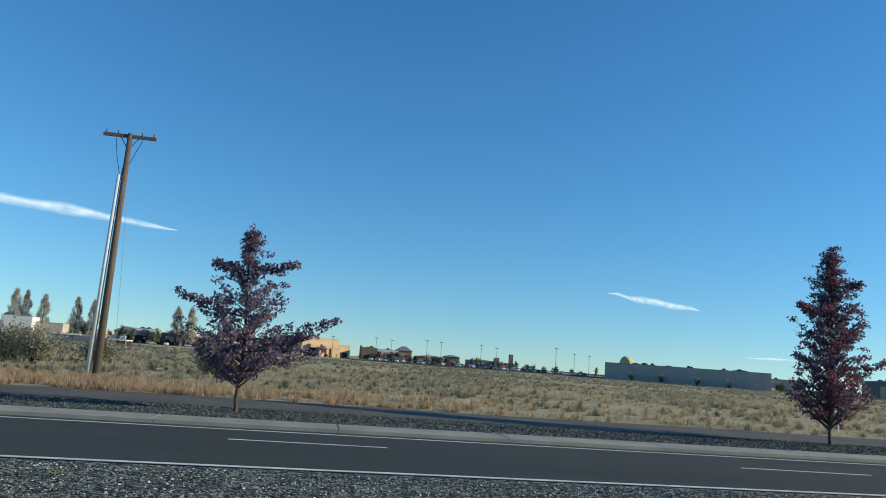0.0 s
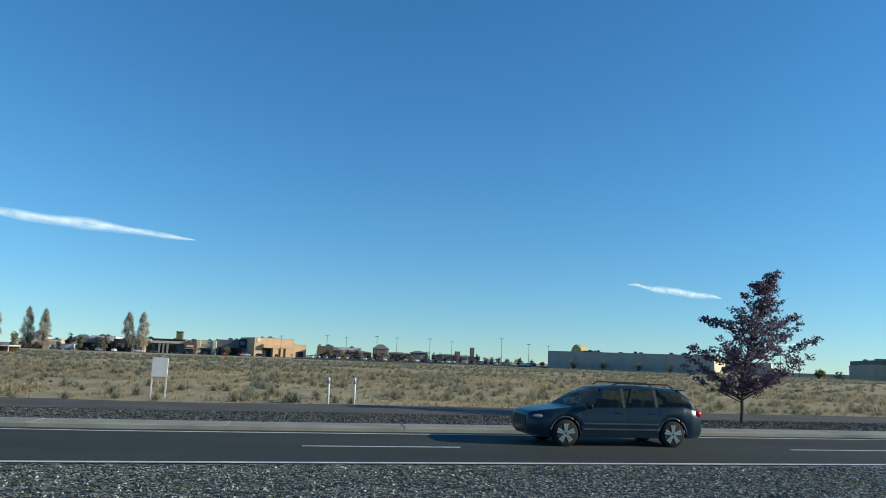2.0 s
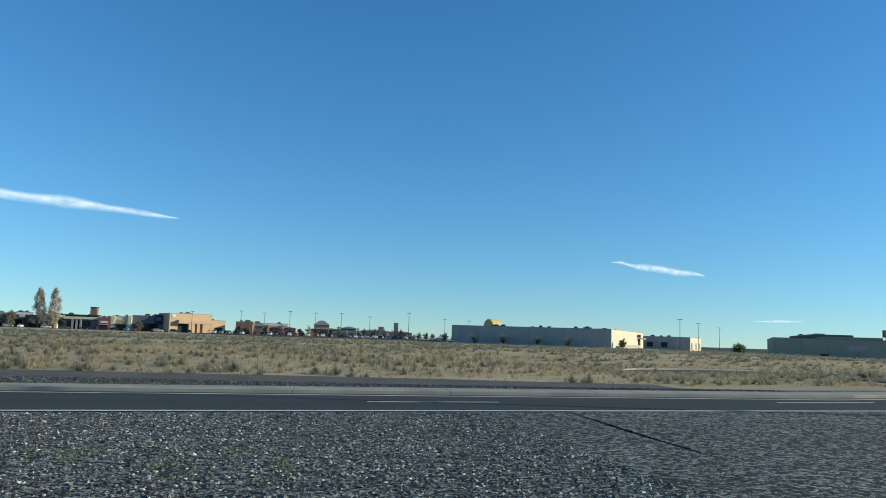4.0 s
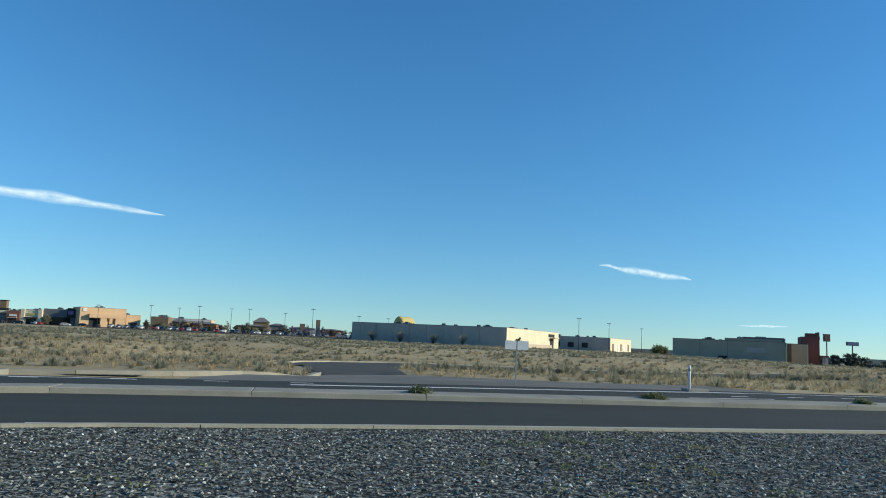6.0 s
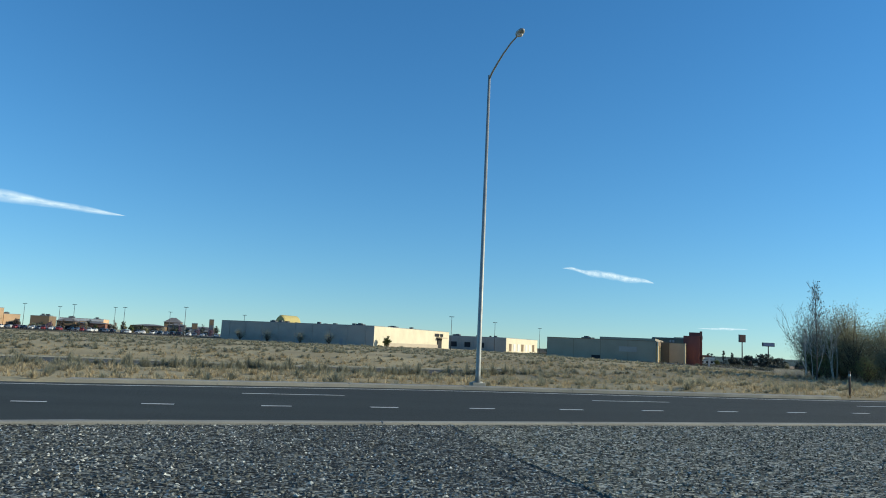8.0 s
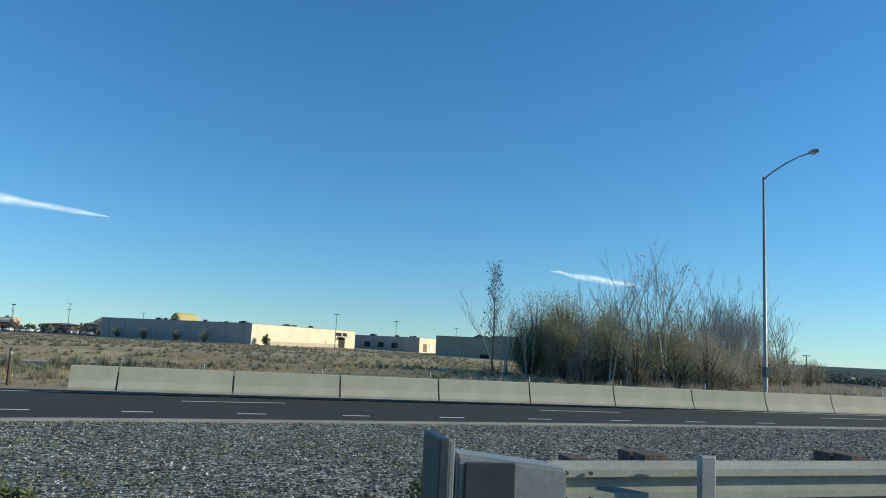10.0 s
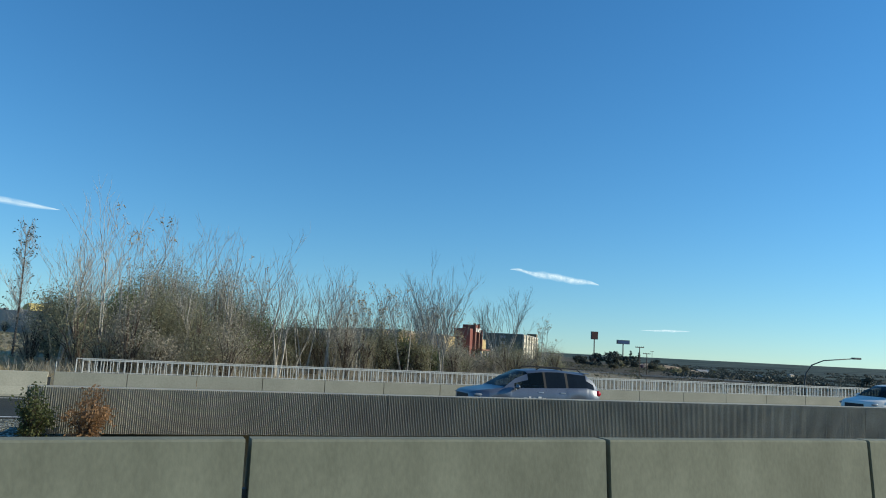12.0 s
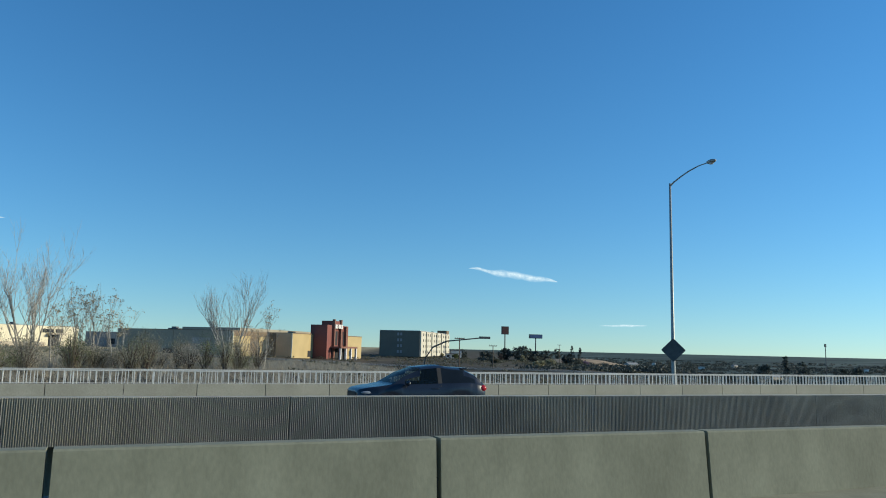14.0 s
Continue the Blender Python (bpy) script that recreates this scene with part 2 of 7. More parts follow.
def lerp(x, xs, ys):
    return float(np.interp(x, xs, ys))


# ---- plan: lines along the road ----
def y_own(x):
    return lerp(x, (-100, 24, 81, 124, 147, 157, 205, 224, 254, 294, 420), (-1.4, -0.95, -0.3, 0.3, 1.2, 2.0, 6.6, 8.3, 10.6, 14.3, 25.5))


def z_own(x):
    return lerp(x, (0, 60, 124, 157, 205, 244, 262, 285, 310), (8.43, 8.4, 8.2, 8.33, 8.70, 8.72, 8.5, 8.42, 8.36))


def z_opp(x):
    return lerp(x, (0, 90, 122, 200, 250, 330), (7.85, 7.85, 8.12, 8.16, 8.08, 8.1))


def y_near(x):
    """The edge of the far carriageway's asphalt on the gravel's side."""
    return lerp(x, (-60, 20, 45, 56, 65, 75, 84, 121, 130, 140.3, 151.8, 161.8, 172, 201, 210, 225, 238, 249, 300, 420),
                (13.0, 13.1, 13.4, 14.0, 14.7, 15.5, 16.6, 19.2, 13.3, 14.8, 15.9, 17.7, 20.0, 24.3, 26.8, 29.0, 30.6, 31.4, 34.9, 44))


def y_far(x):
    return lerp(x, (-60, 20, 45, 57, 66, 76, 85, 117, 123, 134, 142, 154, 169, 181, 198, 208, 226, 237, 250, 300, 420),
                (19.6, 19.9, 20.0, 20.2, 21.0, 21.9, 22.6, 23.2, 24.4, 26.0, 27.6, 29.3, 31.0, 33.6, 34.6, 36.0, 36.9, 37.4, 38.0, 41.6, 50.2))


def smooth(a, b, v):
    t = min(1, max(0, (v - a) / (b - a)))
    return t * t * (3 - 2 * t)


def ground_z(x, y):
    """The lie of the land: road bed, sloping median, flat steppe, a dip under the bridge and the valley beyond."""
    yo, yn, yf = y_own(x), y_near(x), y_far(x)
    bed, own = z_opp(x) - 0.06, z_own(x) - 0.06
    if 121 <= x <= 131:
        yn = min(yn, 8 + (x - 121) * 0.5)
    if y < yo + 4.3:
        z = own
    elif y < yn:
        t = (y - yo - 4.3) / max(0.1, yn - yo - 4.3)
        z = own + (bed - own) * (t ** 0.8) - 0.10 * math.sin(math.pi * t)
    elif y < yf + 3.2:
        z = bed
    else:
        plain = lerp(x, (-50, 240, 300, 350, 420, 520), (7.62, 7.65, 6.6, 5.0, 4.4, 2.0))
        t = smooth(yf + 3.2, yf + 9 if x < 200 else yf + 30, y)
        z = bed + (plain - bed) * t
        z += 0.16 * noise.noise((x * 0.07, y * 0.07, 0)) * min(1, (y - yf - 3) / 20)
    z -= 1.25 * smooth(46, 75, y) * (1 - smooth(100, 118, y)) * smooth(112, 128, x) * (1 - smooth(190, 225, x))
    under = smooth(251, 262, x) * (1 - smooth(380, 420, x)) * (1 - smooth(46, 70, y)) * smooth(-40, -20, y)
    z -= 6.5 * under
    v = smooth(0, 1, (0.85 * (x - 330) - 0.33 * (y - 60)) / 260)
    z += (-16 - z) * v
    r = math.hypot(x - 160, y)
    far = smooth(900, 4700, r)
    return z + (0.5 + 5 * noise.noise((x * 0.0011, y * 0.0011, 3)) * (1 - smooth(3500, 4600, r)) - z) * far


def axis_steps(lo, hi, near_lo, near_hi, step, grow=1.22):
    vals = list(np.arange(near_lo, near_hi + 1e-6, step))
    s, v = step, near_hi
    while v < hi:
        s *= grow
        v = min(hi, v + s)
        vals.append(v)
    s, v = step, near_lo
    while v > lo:
        s *= grow
        v = max(lo, v - s)
        vals.insert(0, v)
    return vals


def grid_mesh(name, xs, ys, height, mats, which=None):
    verts = [(x, y, height(x, y)) for y in ys for x in xs]
    w = len(xs)
    faces = [(j * w + i, j * w + i + 1, (j + 1) * w + i + 1, (j + 1) * w + i) for j in range(len(ys) - 1) for i in range(w - 1)]
    me = bpy.data.meshes.new(name)
    me.from_pydata(verts, [], faces)
    for m in mats:
        me.materials.append(m)
    me.shade_smooth()
    return me


# ---- ground ----
def ground_material():
    """Dry steppe: straw-coloured grass, bare soil and grey-green patches; gravel near the carriageways; dark fields
    with a haze tint far off.
    """
    m = material("dry_steppe", (0.50, 0.41, 0.235), (0.34, 0.285, 0.17), 0.12, 0.97, bump=0.22, bump_scale=5, fine=0.55)
    n, l = m.node_tree.nodes, m.node_tree.links
    b = n["Principled BSDF"]
    tex = n["Texture Coordinate"]
    old = b.inputs["Base Color"].links[0].from_socket
    patch = n.new("ShaderNodeTexNoise")
    patch.inputs["Scale"].default_value, patch.inputs["Detail"].default_value = 0.045, 5
    l.new(tex.outputs["Object"], patch.inputs["Vector"])
    ramp = n.new("ShaderNodeValToRGB")
    ramp.color_ramp.elements[0].position, ramp.color_ramp.elements[1].position = 0.42, 0.62
    l.new(patch.outputs[0], ramp.inputs[0])
    mix = n.new("ShaderNodeMix")
    mix.data_type = "RGBA"
    l.new(ramp.outputs[0], mix.inputs[0])
    l.new(old, mix.inputs[6])
    mix.inputs[7].default_value = (0.31, 0.255, 0.15, 1)
    # far valley: dark land in long strips, with blue-green haze put into its colour
    sep, far = n.new("ShaderNodeSeparateXYZ"), n.new("ShaderNodeMapRange")
    l.new(tex.outputs["Object"], sep.inputs[0])
    far.inputs[1].default_value, far.inputs[2].default_value = 400, 640
    # brown scrub land past the bridge
    side, scrub = n.new("ShaderNodeVectorMath"), n.new("ShaderNodeMapRange")
    side.operation = "DOT_PRODUCT"
    side.inputs[1].default_value = (0.95, -0.25, 0)
    l.new(tex.outputs["Object"], side.inputs[0])
    l.new(side.outputs["Value"], scrub.inputs[0])
    l.new(side.outputs["Value"], far.inputs[0])
    scrub.inputs[1].default_value, scrub.inputs[2].default_value = 205, 250
    mixs = n.new("ShaderNodeMix")
    mixs.data_type = "RGBA"
    l.new(scrub.outputs[0], mixs.inputs[0])
    mixb = n.new("ShaderNodeMix")
    mixb.data_type = "RGBA"
    mixb.inputs[6].default_value, mixb.inputs[7].default_value = (0.06, 0.054, 0.04, 1), (0.135, 0.112, 0.078, 1)
    patch2 = n.new("ShaderNodeTexNoise")
    patch2.inputs["Scale"].default_value, patch2.inputs["Detail"].default_value = 0.06, 8
    l.new(tex.outputs["Object"], patch2.inputs["Vector"])
    ramp2 = n.new("ShaderNodeValToRGB")
    ramp2.color_ramp.elements[0].position, ramp2.color_ramp.elements[1].position = 0.42, 0.66
    l.new(patch2.outputs[0], ramp2.inputs[0])
    l.new(ramp2.outputs[0], mixb.inputs[0])
    l.new(mix.outputs[2], mixs.inputs[6])
    l.new(mixb.outputs[2], mixs.inputs[7])
    strip, smap = n.new("ShaderNodeTexNoise"), n.new("ShaderNodeMapping")
    smap.inputs["Scale"].default_value = (0.0012, 0.006, 0.01)
    l.new(tex.outputs["Object"], smap.inputs[0])
    l.new(smap.outputs[0], strip.inputs["Vector"])
    strip.inputs["Scale"].default_value, strip.inputs["Detail"].default_value = 3, 6
    sramp = n.new("ShaderNodeValToRGB")
    sramp.color_ramp.elements[0].color, sramp.color_ramp.elements[1].color = (0.028, 0.046, 0.042, 1), (0.125, 0.155, 0.13, 1)
    sramp.color_ramp.elements[0].position, sramp.color_ramp.elements[1].position = 0.4, 0.7
    l.new(strip.outputs[0], sramp.inputs[0])
    mix2 = n.new("ShaderNodeMix")
    mix2.data_type = "RGBA"
    l.new(far.outputs[0], mix2.inputs[0])
    l.new(mixs.outputs[2], mix2.inputs[6])
    l.new(sramp.outputs[0], mix2.inputs[7])
    l.new(mix2.outputs[2], b.inputs["Base Color"])
    b.inputs["Specular IOR Level"].default_value = 0.1
    return m


M["steppe"] = ground_material()
xs = axis_steps(-4700, 4900, -60, 430, 4.0)
ys = axis_steps(-4700, 4900, -12, 70, 1.5, 1.12)
tagged(new("ground", grid_mesh("ground", xs, ys, ground_z, [M["steppe"]])), "dry flat steppe with straw grass and grey sagebrush patches", "ground", kind="structure")


def ribbon(name, xs, lo, hi, up, mat, label, category, across=6, depth=0.0, kind="structure"):
    """A strip between two lines on the plan, at a height over x."""
    me = bpy.data.meshes.new(name)
    verts, faces = [], []
    for x in xs:
        for k in range(across + 1):
            y = lo(x) + (hi(x) - lo(x)) * k / across
            verts.append((x, y, up(x, y)))
    w = across + 1
    for i in range(len(xs) - 1):
        for k in range(across):
            a = i * w + k
            faces.append((a, a + w, a + w + 1, a + 1))
    me.from_pydata(verts, [], faces)
    me.materials.append(mat)
    ob = new(name, me)
    return tagged(ob, label, category, kind=kind)


span = list(np.arange(-60, 420.1, 3))
ribbon("road", span, lambda x: y_own(x) - 8, lambda x: y_own(x) + 4.2, lambda x, y: z_own(x), M["asphalt"], "dark grey asphalt carriageway with worn tyre tracks", "road")


def main_lo(x):
    """Near edge of the main far lanes, behind the island where there is one."""
    return lerp(x, (-60, 84, 121, 127, 131, 137.9, 150, 158.9, 159.1, 168.6, 172), (12.9, 16.6, 19.2, 19.3, 20.5, 21.5, 22.5, 23.4, 17.3, 19.2, 20.0)) if 84 < x < 172 else y_near(x)


ribbon("road_far", span, main_lo, y_far, lambda x, y: z_opp(x), M["asphalt"], "dark asphalt far carriageway with white lane lines", "road")

# slip road that curves off across the median
SLIP_NEAR = [(116.5, 1.5), (121.5, 4.4), (123.9, 7.8), (126.3, 10.7), (130.4, 13.1), (134.2, 14.0), (140.3, 14.8), (151.8, 15.9), (161.8, 17.7), (168.6, 19.2)]
SLIP_FAR = [(104, 1.5), (113, 7.2), (120.9, 13.3), (124.2, 16.0), (126.5, 17.8), (131, 19.4), (137.9, 20.3), (150, 21.2), (160, 22.2), (168.6, 23.3)]


def along(line, t):
    d = [0.0]
    for a, c in zip(line, line[1:]):
        d.append(d[-1] + math.dist(a, c))
    s = t * d[-1]
    return Vector((lerp(s, d, [p[0] for p in line]), lerp(s, d, [p[1] for p in line]), 0))


def slip_z(p):
    return z_opp(p.x) + (z_own(p.x) - z_opp(p.x)) * (1 - smooth(1.5, 12, p.y)) + 0.006


me = bpy.data.meshes.new("slip_road")
verts, faces, N = [], [], 40
for i in range(N + 1):
    a, c = along(SLIP_NEAR, i / N), along(SLIP_FAR, i / N)
    for k in range(5):
        p = a.lerp(c, k / 4)
        verts.append((p.x, p.y, slip_z(p)))
for i in range(N):
    for k in range(4):
        q = i * 5 + k
        faces.append((q, q + 5, q + 6, q + 1))
me.from_pydata(verts, [], faces)
me.materials.append(M["asphalt"])
tagged(new("slip_road", me), "fresh dark asphalt slip road curving across the median", "road", kind="structure")

# ---- kerbs, islands, road paint ----
def slab_row(name, label, category, mat, xs, lo, hi, z, height, gap=0.012, piece="slab"):
    """Concrete poured in bays: each bay a piece between two lines on the plan."""
    owner = thing(name, label, category, (xs[0], lo(xs[0]), z(xs[0])), kind="structure")
    off = owner.matrix_basis.inverted()
    for a, c in zip(xs, xs[1:]):
        bm = bmesh.new()
        c -= gap
        top, low = [], []
        for x, f in ((a, lo), (c, lo), (c, hi), (a, hi)):
            p = off @ Vector((x, f(x), z(x)))
            top.append(bm.verts.new(p + Vector((0, 0, height))))
            low.append(bm.verts.new(p - Vector((0, 0, 0.25))))
        bm.faces.new(top)
        for i in range(4):
            bm.faces.new((low[i], low[(i + 1) % 4], top[(i + 1) % 4], top[i]))
        bmesh.ops.bevel(bm, geom=[e for e in bm.edges if all(v in top for v in e.verts)], offset=0.02, segments=1, affect="EDGES")
        part(piece, bm, mat, owner)
    return owner


def steps(a, b, s):
    return list(np.arange(a, b + 1e-6, s))


slab_row("pavement", "pale concrete kerb and pavement strip with cross joints", "pavement", M["kerb"], steps(-42.6, 133, 4.88), y_far, lambda x: y_far(x) + 1.3, z_opp, 0.12)
slab_row("kerb_far", "narrow pale concrete kerb along the asphalt edge", "kerb", M["kerb"], steps(169, 208, 4.88), y_far, lambda x: y_far(x) + 0.7, z_opp, 0.14)
slab_row("kerb_near", "pale concrete edge strip beside the gravel median", "kerb", M["kerb"], steps(168.6, 250, 4.88), lambda x: y_near(x) - 0.32, y_near, z_opp, 0.05)


def island_far(x):
    return island_near(x) + lerp(x, (113, 122, 127, 133, 160, 168.3), (0.35, 0.45, 0.7, 1.2, 1.5, 0.15))


def island_near(x):
    return lerp(x, [p[0] for p in SLIP_FAR], [p[1] for p in SLIP_FAR])


slab_row("traffic_island", "long raised concrete island between two lanes, tapering to a nose", "traffic island", M["kerb"],
         steps(113, 120.5, 2.5) + steps(122.5, 168, 4.55) + [168.3], island_near, island_far, lambda x: slip_z(Vector((x, island_near(x), 0))), 0.15)


def strip_along(name, label, line, width, mat, height, owner_kind="structure", piece="kerb_stone", length=3.0, zf=slip_z):
    """A kerb bent along a line of points, in lengths."""
    total = sum(math.dist(a, c) for a, c in zip(line, line[1:]))
    owner = thing(name, label, "kerb", (*along(line, 0).xy, 8.2), kind=owner_kind)
    off = owner.matrix_basis.inverted()
    n = int(total / length)
    for i in range(n):
        bm = bmesh.new()
        pts = []
        for k in range(3):
            p = along(line, (i + k / 2 * 0.995) / n)
            p.z = zf(p)
            pts.append(off @ p)
        sweep(bm, pts, ((-width, -0.2), (0, -0.2), (0, height), (-width, height)))
        part(piece, bm, mat, owner)


strip_along("kerb_slip", "pale concrete kerb round the gravel nose", SLIP_NEAR[1:], 0.15, M["krail"], 0.035)
ribbon("gravel_wedge", steps(106, 127, 1.5), lambda x: island_far(x) if x > 113 else min(main_lo(x) - 0.1, island_near(x) + 0.5), lambda x: main_lo(x) + 0.02, lambda x, y: z_opp(x) + 0.0 if y > 12 else slip_z(Vector((x, y, 0))) + 0.0, M["gravel"], "grey gravel wedge between island and lanes", "gravel", 6)

# side street opening beyond the far lanes: a flared mouth, then a bend to the east
SIDE_A = [(138.2, 39), (136.6, 55), (134.2, 72), (134.6, 80), (136.4, 86.5), (140.3, 90.3), (147, 92.2), (158, 93.4), (175, 95), (205, 98)]
SIDE_B = [(143.0, 41.8), (143.4, 55), (144.6, 70), (147, 78), (152, 82), (160, 84), (178, 86), (205, 89)]


def apron_hi(x):
    return lerp(x, (133.6, 136.3, 137.4, 138.2, 143, 147, 151.5, 155, 157.5), (27.0, 31.8, 35, 39, 42, 41.8, 41.0, 36.5, 29.9))


def side_z(p):
    return ground_z(p.x, p.y) + 0.06


ribbon("street_mouth", steps(133.6, 157.6, 0.8), lambda x: y_far(x) - 0.02, apron_hi, lambda x, y: ground_z(x, y) + 0.062, M["worn_slab"], "pale worn concrete mouth of the side street", "road", 10)
me = bpy.data.meshes.new("side_street")
verts, faces = [], []
for i in range(61):
    a, c = along(SIDE_A, i / 60), along(SIDE_B, i / 60)
    for k in range(4):
        p = a.lerp(c, k / 3)
        verts.append((p.x, p.y, ground_z(p.x, p.y) + 0.07))
for i in range(60):
    for k in range(3):
        q = i * 4 + k
        faces.append((q, q + 4, q + 5, q + 1))
me.from_pydata(verts, [], faces)
me.materials.append(M["street_asphalt"])
tagged(new("side_street", me), "worn grey side street bending into the steppe", "road", kind="structure")
strip_along("kerb_side_street", "pale kerb along the bend of the side street", [(127, 26.0), (130.8, 27.0), (133.7, 28.6), (136.3, 31.8), (137.4, 35), (138.2, 39)], -0.3, M["kerb"], 0.12, zf=side_z, length=3)
strip_along("kerb_bend", "pale kerb round the far bend of the side street", SIDE_A[2:], -0.4, M["krail"], 0.16, zf=side_z, length=3)


def paint_line(name, label, xs, fy, width=0.12, lift=0.008, fz=z_opp):
    bm = bmesh.new()
    sweep(bm, [(x, fy(x), fz(x) + lift) for x in xs], ((-width / 2, -0.004), (width / 2, -0.004), (width / 2, 0.0), (-width / 2, 0.0)))
    return tagged(new(name, mesh_of(name, bm, M["paint"])), label, "road marking", kind="structure")


paint_line("edge_line", "white painted edge line beside the gravel", steps(-60, 120, 3), lambda x: y_near(x) + 0.12, 0.16)
paint_line("edge_line", "white painted edge line along the kerb", steps(-60, 132, 3), lambda x: y_far(x) - 0.55)
paint_line("edge_line", "white painted line beside the island", steps(121, 166, 3), lambda x: island_far(x) + 0.35)
paint_line("edge_line", "white painted edge line beside the gravel", steps(133, 330, 3), lambda x: y_near(x) + 0.25, 0.14)
paint_line("edge_line", "white painted edge line along the far kerb", steps(155, 330, 3), lambda x: y_far(x) - 1.0)


paint_line("edge_line", "white painted edge line across the side street", steps(137, 156, 2), lambda x: lerp(x, (137, 140.5, 144.7, 148.5, 154.2, 156), (24.9, 25.6, 26.4, 27.1, 28.4, 28.5)), 0.30)


def y_dash(x):
    return lerp(x, (10, 25, 50, 63, 77, 110, 131, 157, 170, 200, 216, 240, 300), (17.3, 17.25, 16.45, 17.3, 18.5, 20.9, 23.2, 26.6, 28.0, 30.9, 33.3, 34.4, 38.4))


def y_dot(x):
    return lerp(x, (168, 175, 201, 204, 221, 240), (23.9, 24.3, 27.8, 28.3, 30.0, 32.0))


for i in range(-3, 8):
    x = 23.0 + 13.0 * i
    paint_line("lane_dash", "white dashed lane marking", [x, x + 3.75], y_dash, 0.11)
for i in range(10):
    x = 200.1 + 12.6 * (i - 2)
    paint_line("lane_dash", "white dashed lane marking", [x, x + 3.3], y_dash, 0.11)
for x in (125.2, 137.6, 150.7):
    paint_line("lane_dash", "white dashed lane marking", [x, x + 3.7], lambda q: lerp(q, (125, 129, 137.6, 141.3, 150.7, 154.4), (21.8, 22.6, 23.2, 24.2, 24.85, 25.5)), 0.12)
for x in [126.17 + 2.7 * i for i in range(5)] + [153.2 + 2.68 * i for i in range(6)]:
    paint_line("lane_dot", "short white dotted lane marking", [x, x + 0.75], lambda q: lerp(q, (126, 138, 153.2, 168), (24.0, 26.0, 26.3, 28.8)), 0.13)
for x in steps(169.6, 233, 3.0):
    paint_line("lane_dot", "short white dotted lane marking", [x, x + 0.8], y_dot, 0.14)
bm = bmesh.new()
tip, way, side = Vector((157.2, 18.85, z_opp(158) + 0.01)), Vector((0.965, 0.262, 0)), Vector((-0.262, 0.965, 0))
for shape in (((0, 0), (1.35, -0.34), (1.35, 0.34)), ((1.35, -0.075), (4.1, -0.075), (4.1, 0.075), (1.35, 0.075))):
    bm.faces.new([bm.verts.new(tip + way * u + side * v) for u, v in shape])
tagged(new("road_arrow", mesh_of("road_arrow", bm, M["paint"])), "white painted lane arrow on dark asphalt", "road marking", kind="structure")

# ---- concrete barriers ----
JERSEY = ((-0.305, 0), (-0.305, 0.08), (-0.185, 0.33), (-0.085, 0.79), (-0.065, 0.81), (0.065, 0.81), (0.085, 0.79), (0.185, 0.33), (0.305, 0.08), (0.305, 0))


def barrier(name, label, group, a, c, mat, section=JERSEY):
    """A precast length of barrier from a to c (feet on the ground), with its lifting slots and a joint key at the end."""
    a, c = Vector(a), Vector(c)
    ob = thing(name, label, "barrier", a, math.degrees(math.atan2(c.y - a.y, c.x - a.x)), group)
    n = (c - a).length
    bm = bmesh.new()
    sweep(bm, [(0.03, 0, 0), (0.05, 0, 0), (n - 0.05, 0, c.z - a.z), (n - 0.03, 0, c.z - a.z)], section)
    part("body", bm, mat, ob)
    bm = bmesh.new()
    rect(bm, n - 0.06, n + 0.06, -0.05, 0.05, 0.05, 0.62)
    part("joint_key", bm, M["dark_steel"], ob, "dark steel joint key")
    return ob


def y_krail(x):
    return lerp(x, (208.9, 221.8, 237, 248.4), (34.75, 35.6, 36.75, 38.0))


def z_krail(x):
    return lerp(x, (208.9, 226, 248.4), (9.08, 9.03, 8.88)) - 0.81


kx = [208.86] + [210.38 + 3.797 * i for i in range(11)]
for a, c in zip(kx, kx[1:]):
    barrier("concrete_barrier", "sunlit pale precast concrete barrier on the road edge", "row of roadside barriers", (a, y_krail(a), z_krail(a)), (c, y_krail(c), z_krail(c)), M["krail"])


def y_nearb(x):
    return lerp(x, (245, 258, 268, 278, 296, 350), (16.9, 18.3, 19.55, 20.5, 22.5, 28.0))


def z_nearb(x):
    return lerp(x, (245, 256, 268, 278, 296, 340), (9.42, 9.46, 9.40, 9.345, 9.285, 9.06)) - 1.07


TALL = ((-0.20, 0), (-0.115, 1.05), (-0.10, 1.07), (0.10, 1.07), (0.115, 1.05), (0.20, 0))
nx = [244.66, 247.75, 251.87, 254.36, 258.27, 262.41, 264.91, 268.88, 272.7, 276.37, 280.32, 286.0, 289.95, 292.55, 296.45] + [300.4 + 3.85 * i for i in range(12)]
for a, c in zip(nx, nx[1:]):
    barrier("median_barrier", "weathered grey concrete barrier on the bridge's edge", "row of bridge barriers", (a, y_nearb(a), z_nearb(a)), (c, y_nearb(c), z_nearb(c)), M["old_concrete"], TALL)


# bridge decks and parapets
def deck(name, lo, hi, z, label):
    xs = steps(251, 420, 6.5)
    bm = bmesh.new()
    rows = []
    for x in xs:
        rows.append([bm.verts.new((x, lo(x), z(x) - 0.012)), bm.verts.new((x, hi(x), z(x) - 0.012)), bm.verts.new((x, hi(x), z(x) - 1.3)), bm.verts.new((x, lo(x), z(x) - 1.3))])
    for a, c in zip(rows, rows[1:]):
        for k in range(4):
            bm.faces.new((a[k], a[(k + 1) % 4], c[(k + 1) % 4], c[k]))
    tagged(new(name, mesh_of(name, bm, M["old_concrete"])), label, "bridge deck", kind="structure")


def y_rib(x):
    return lerp(x, (250, 262, 275, 292, 312, 420), (27.5, 28.3, 29.4, 30.6, 31.6, 39))


def y_par(x):
    return lerp(x, (248.4, 280, 297, 420), (38.05, 39.75, 41.0, 50))


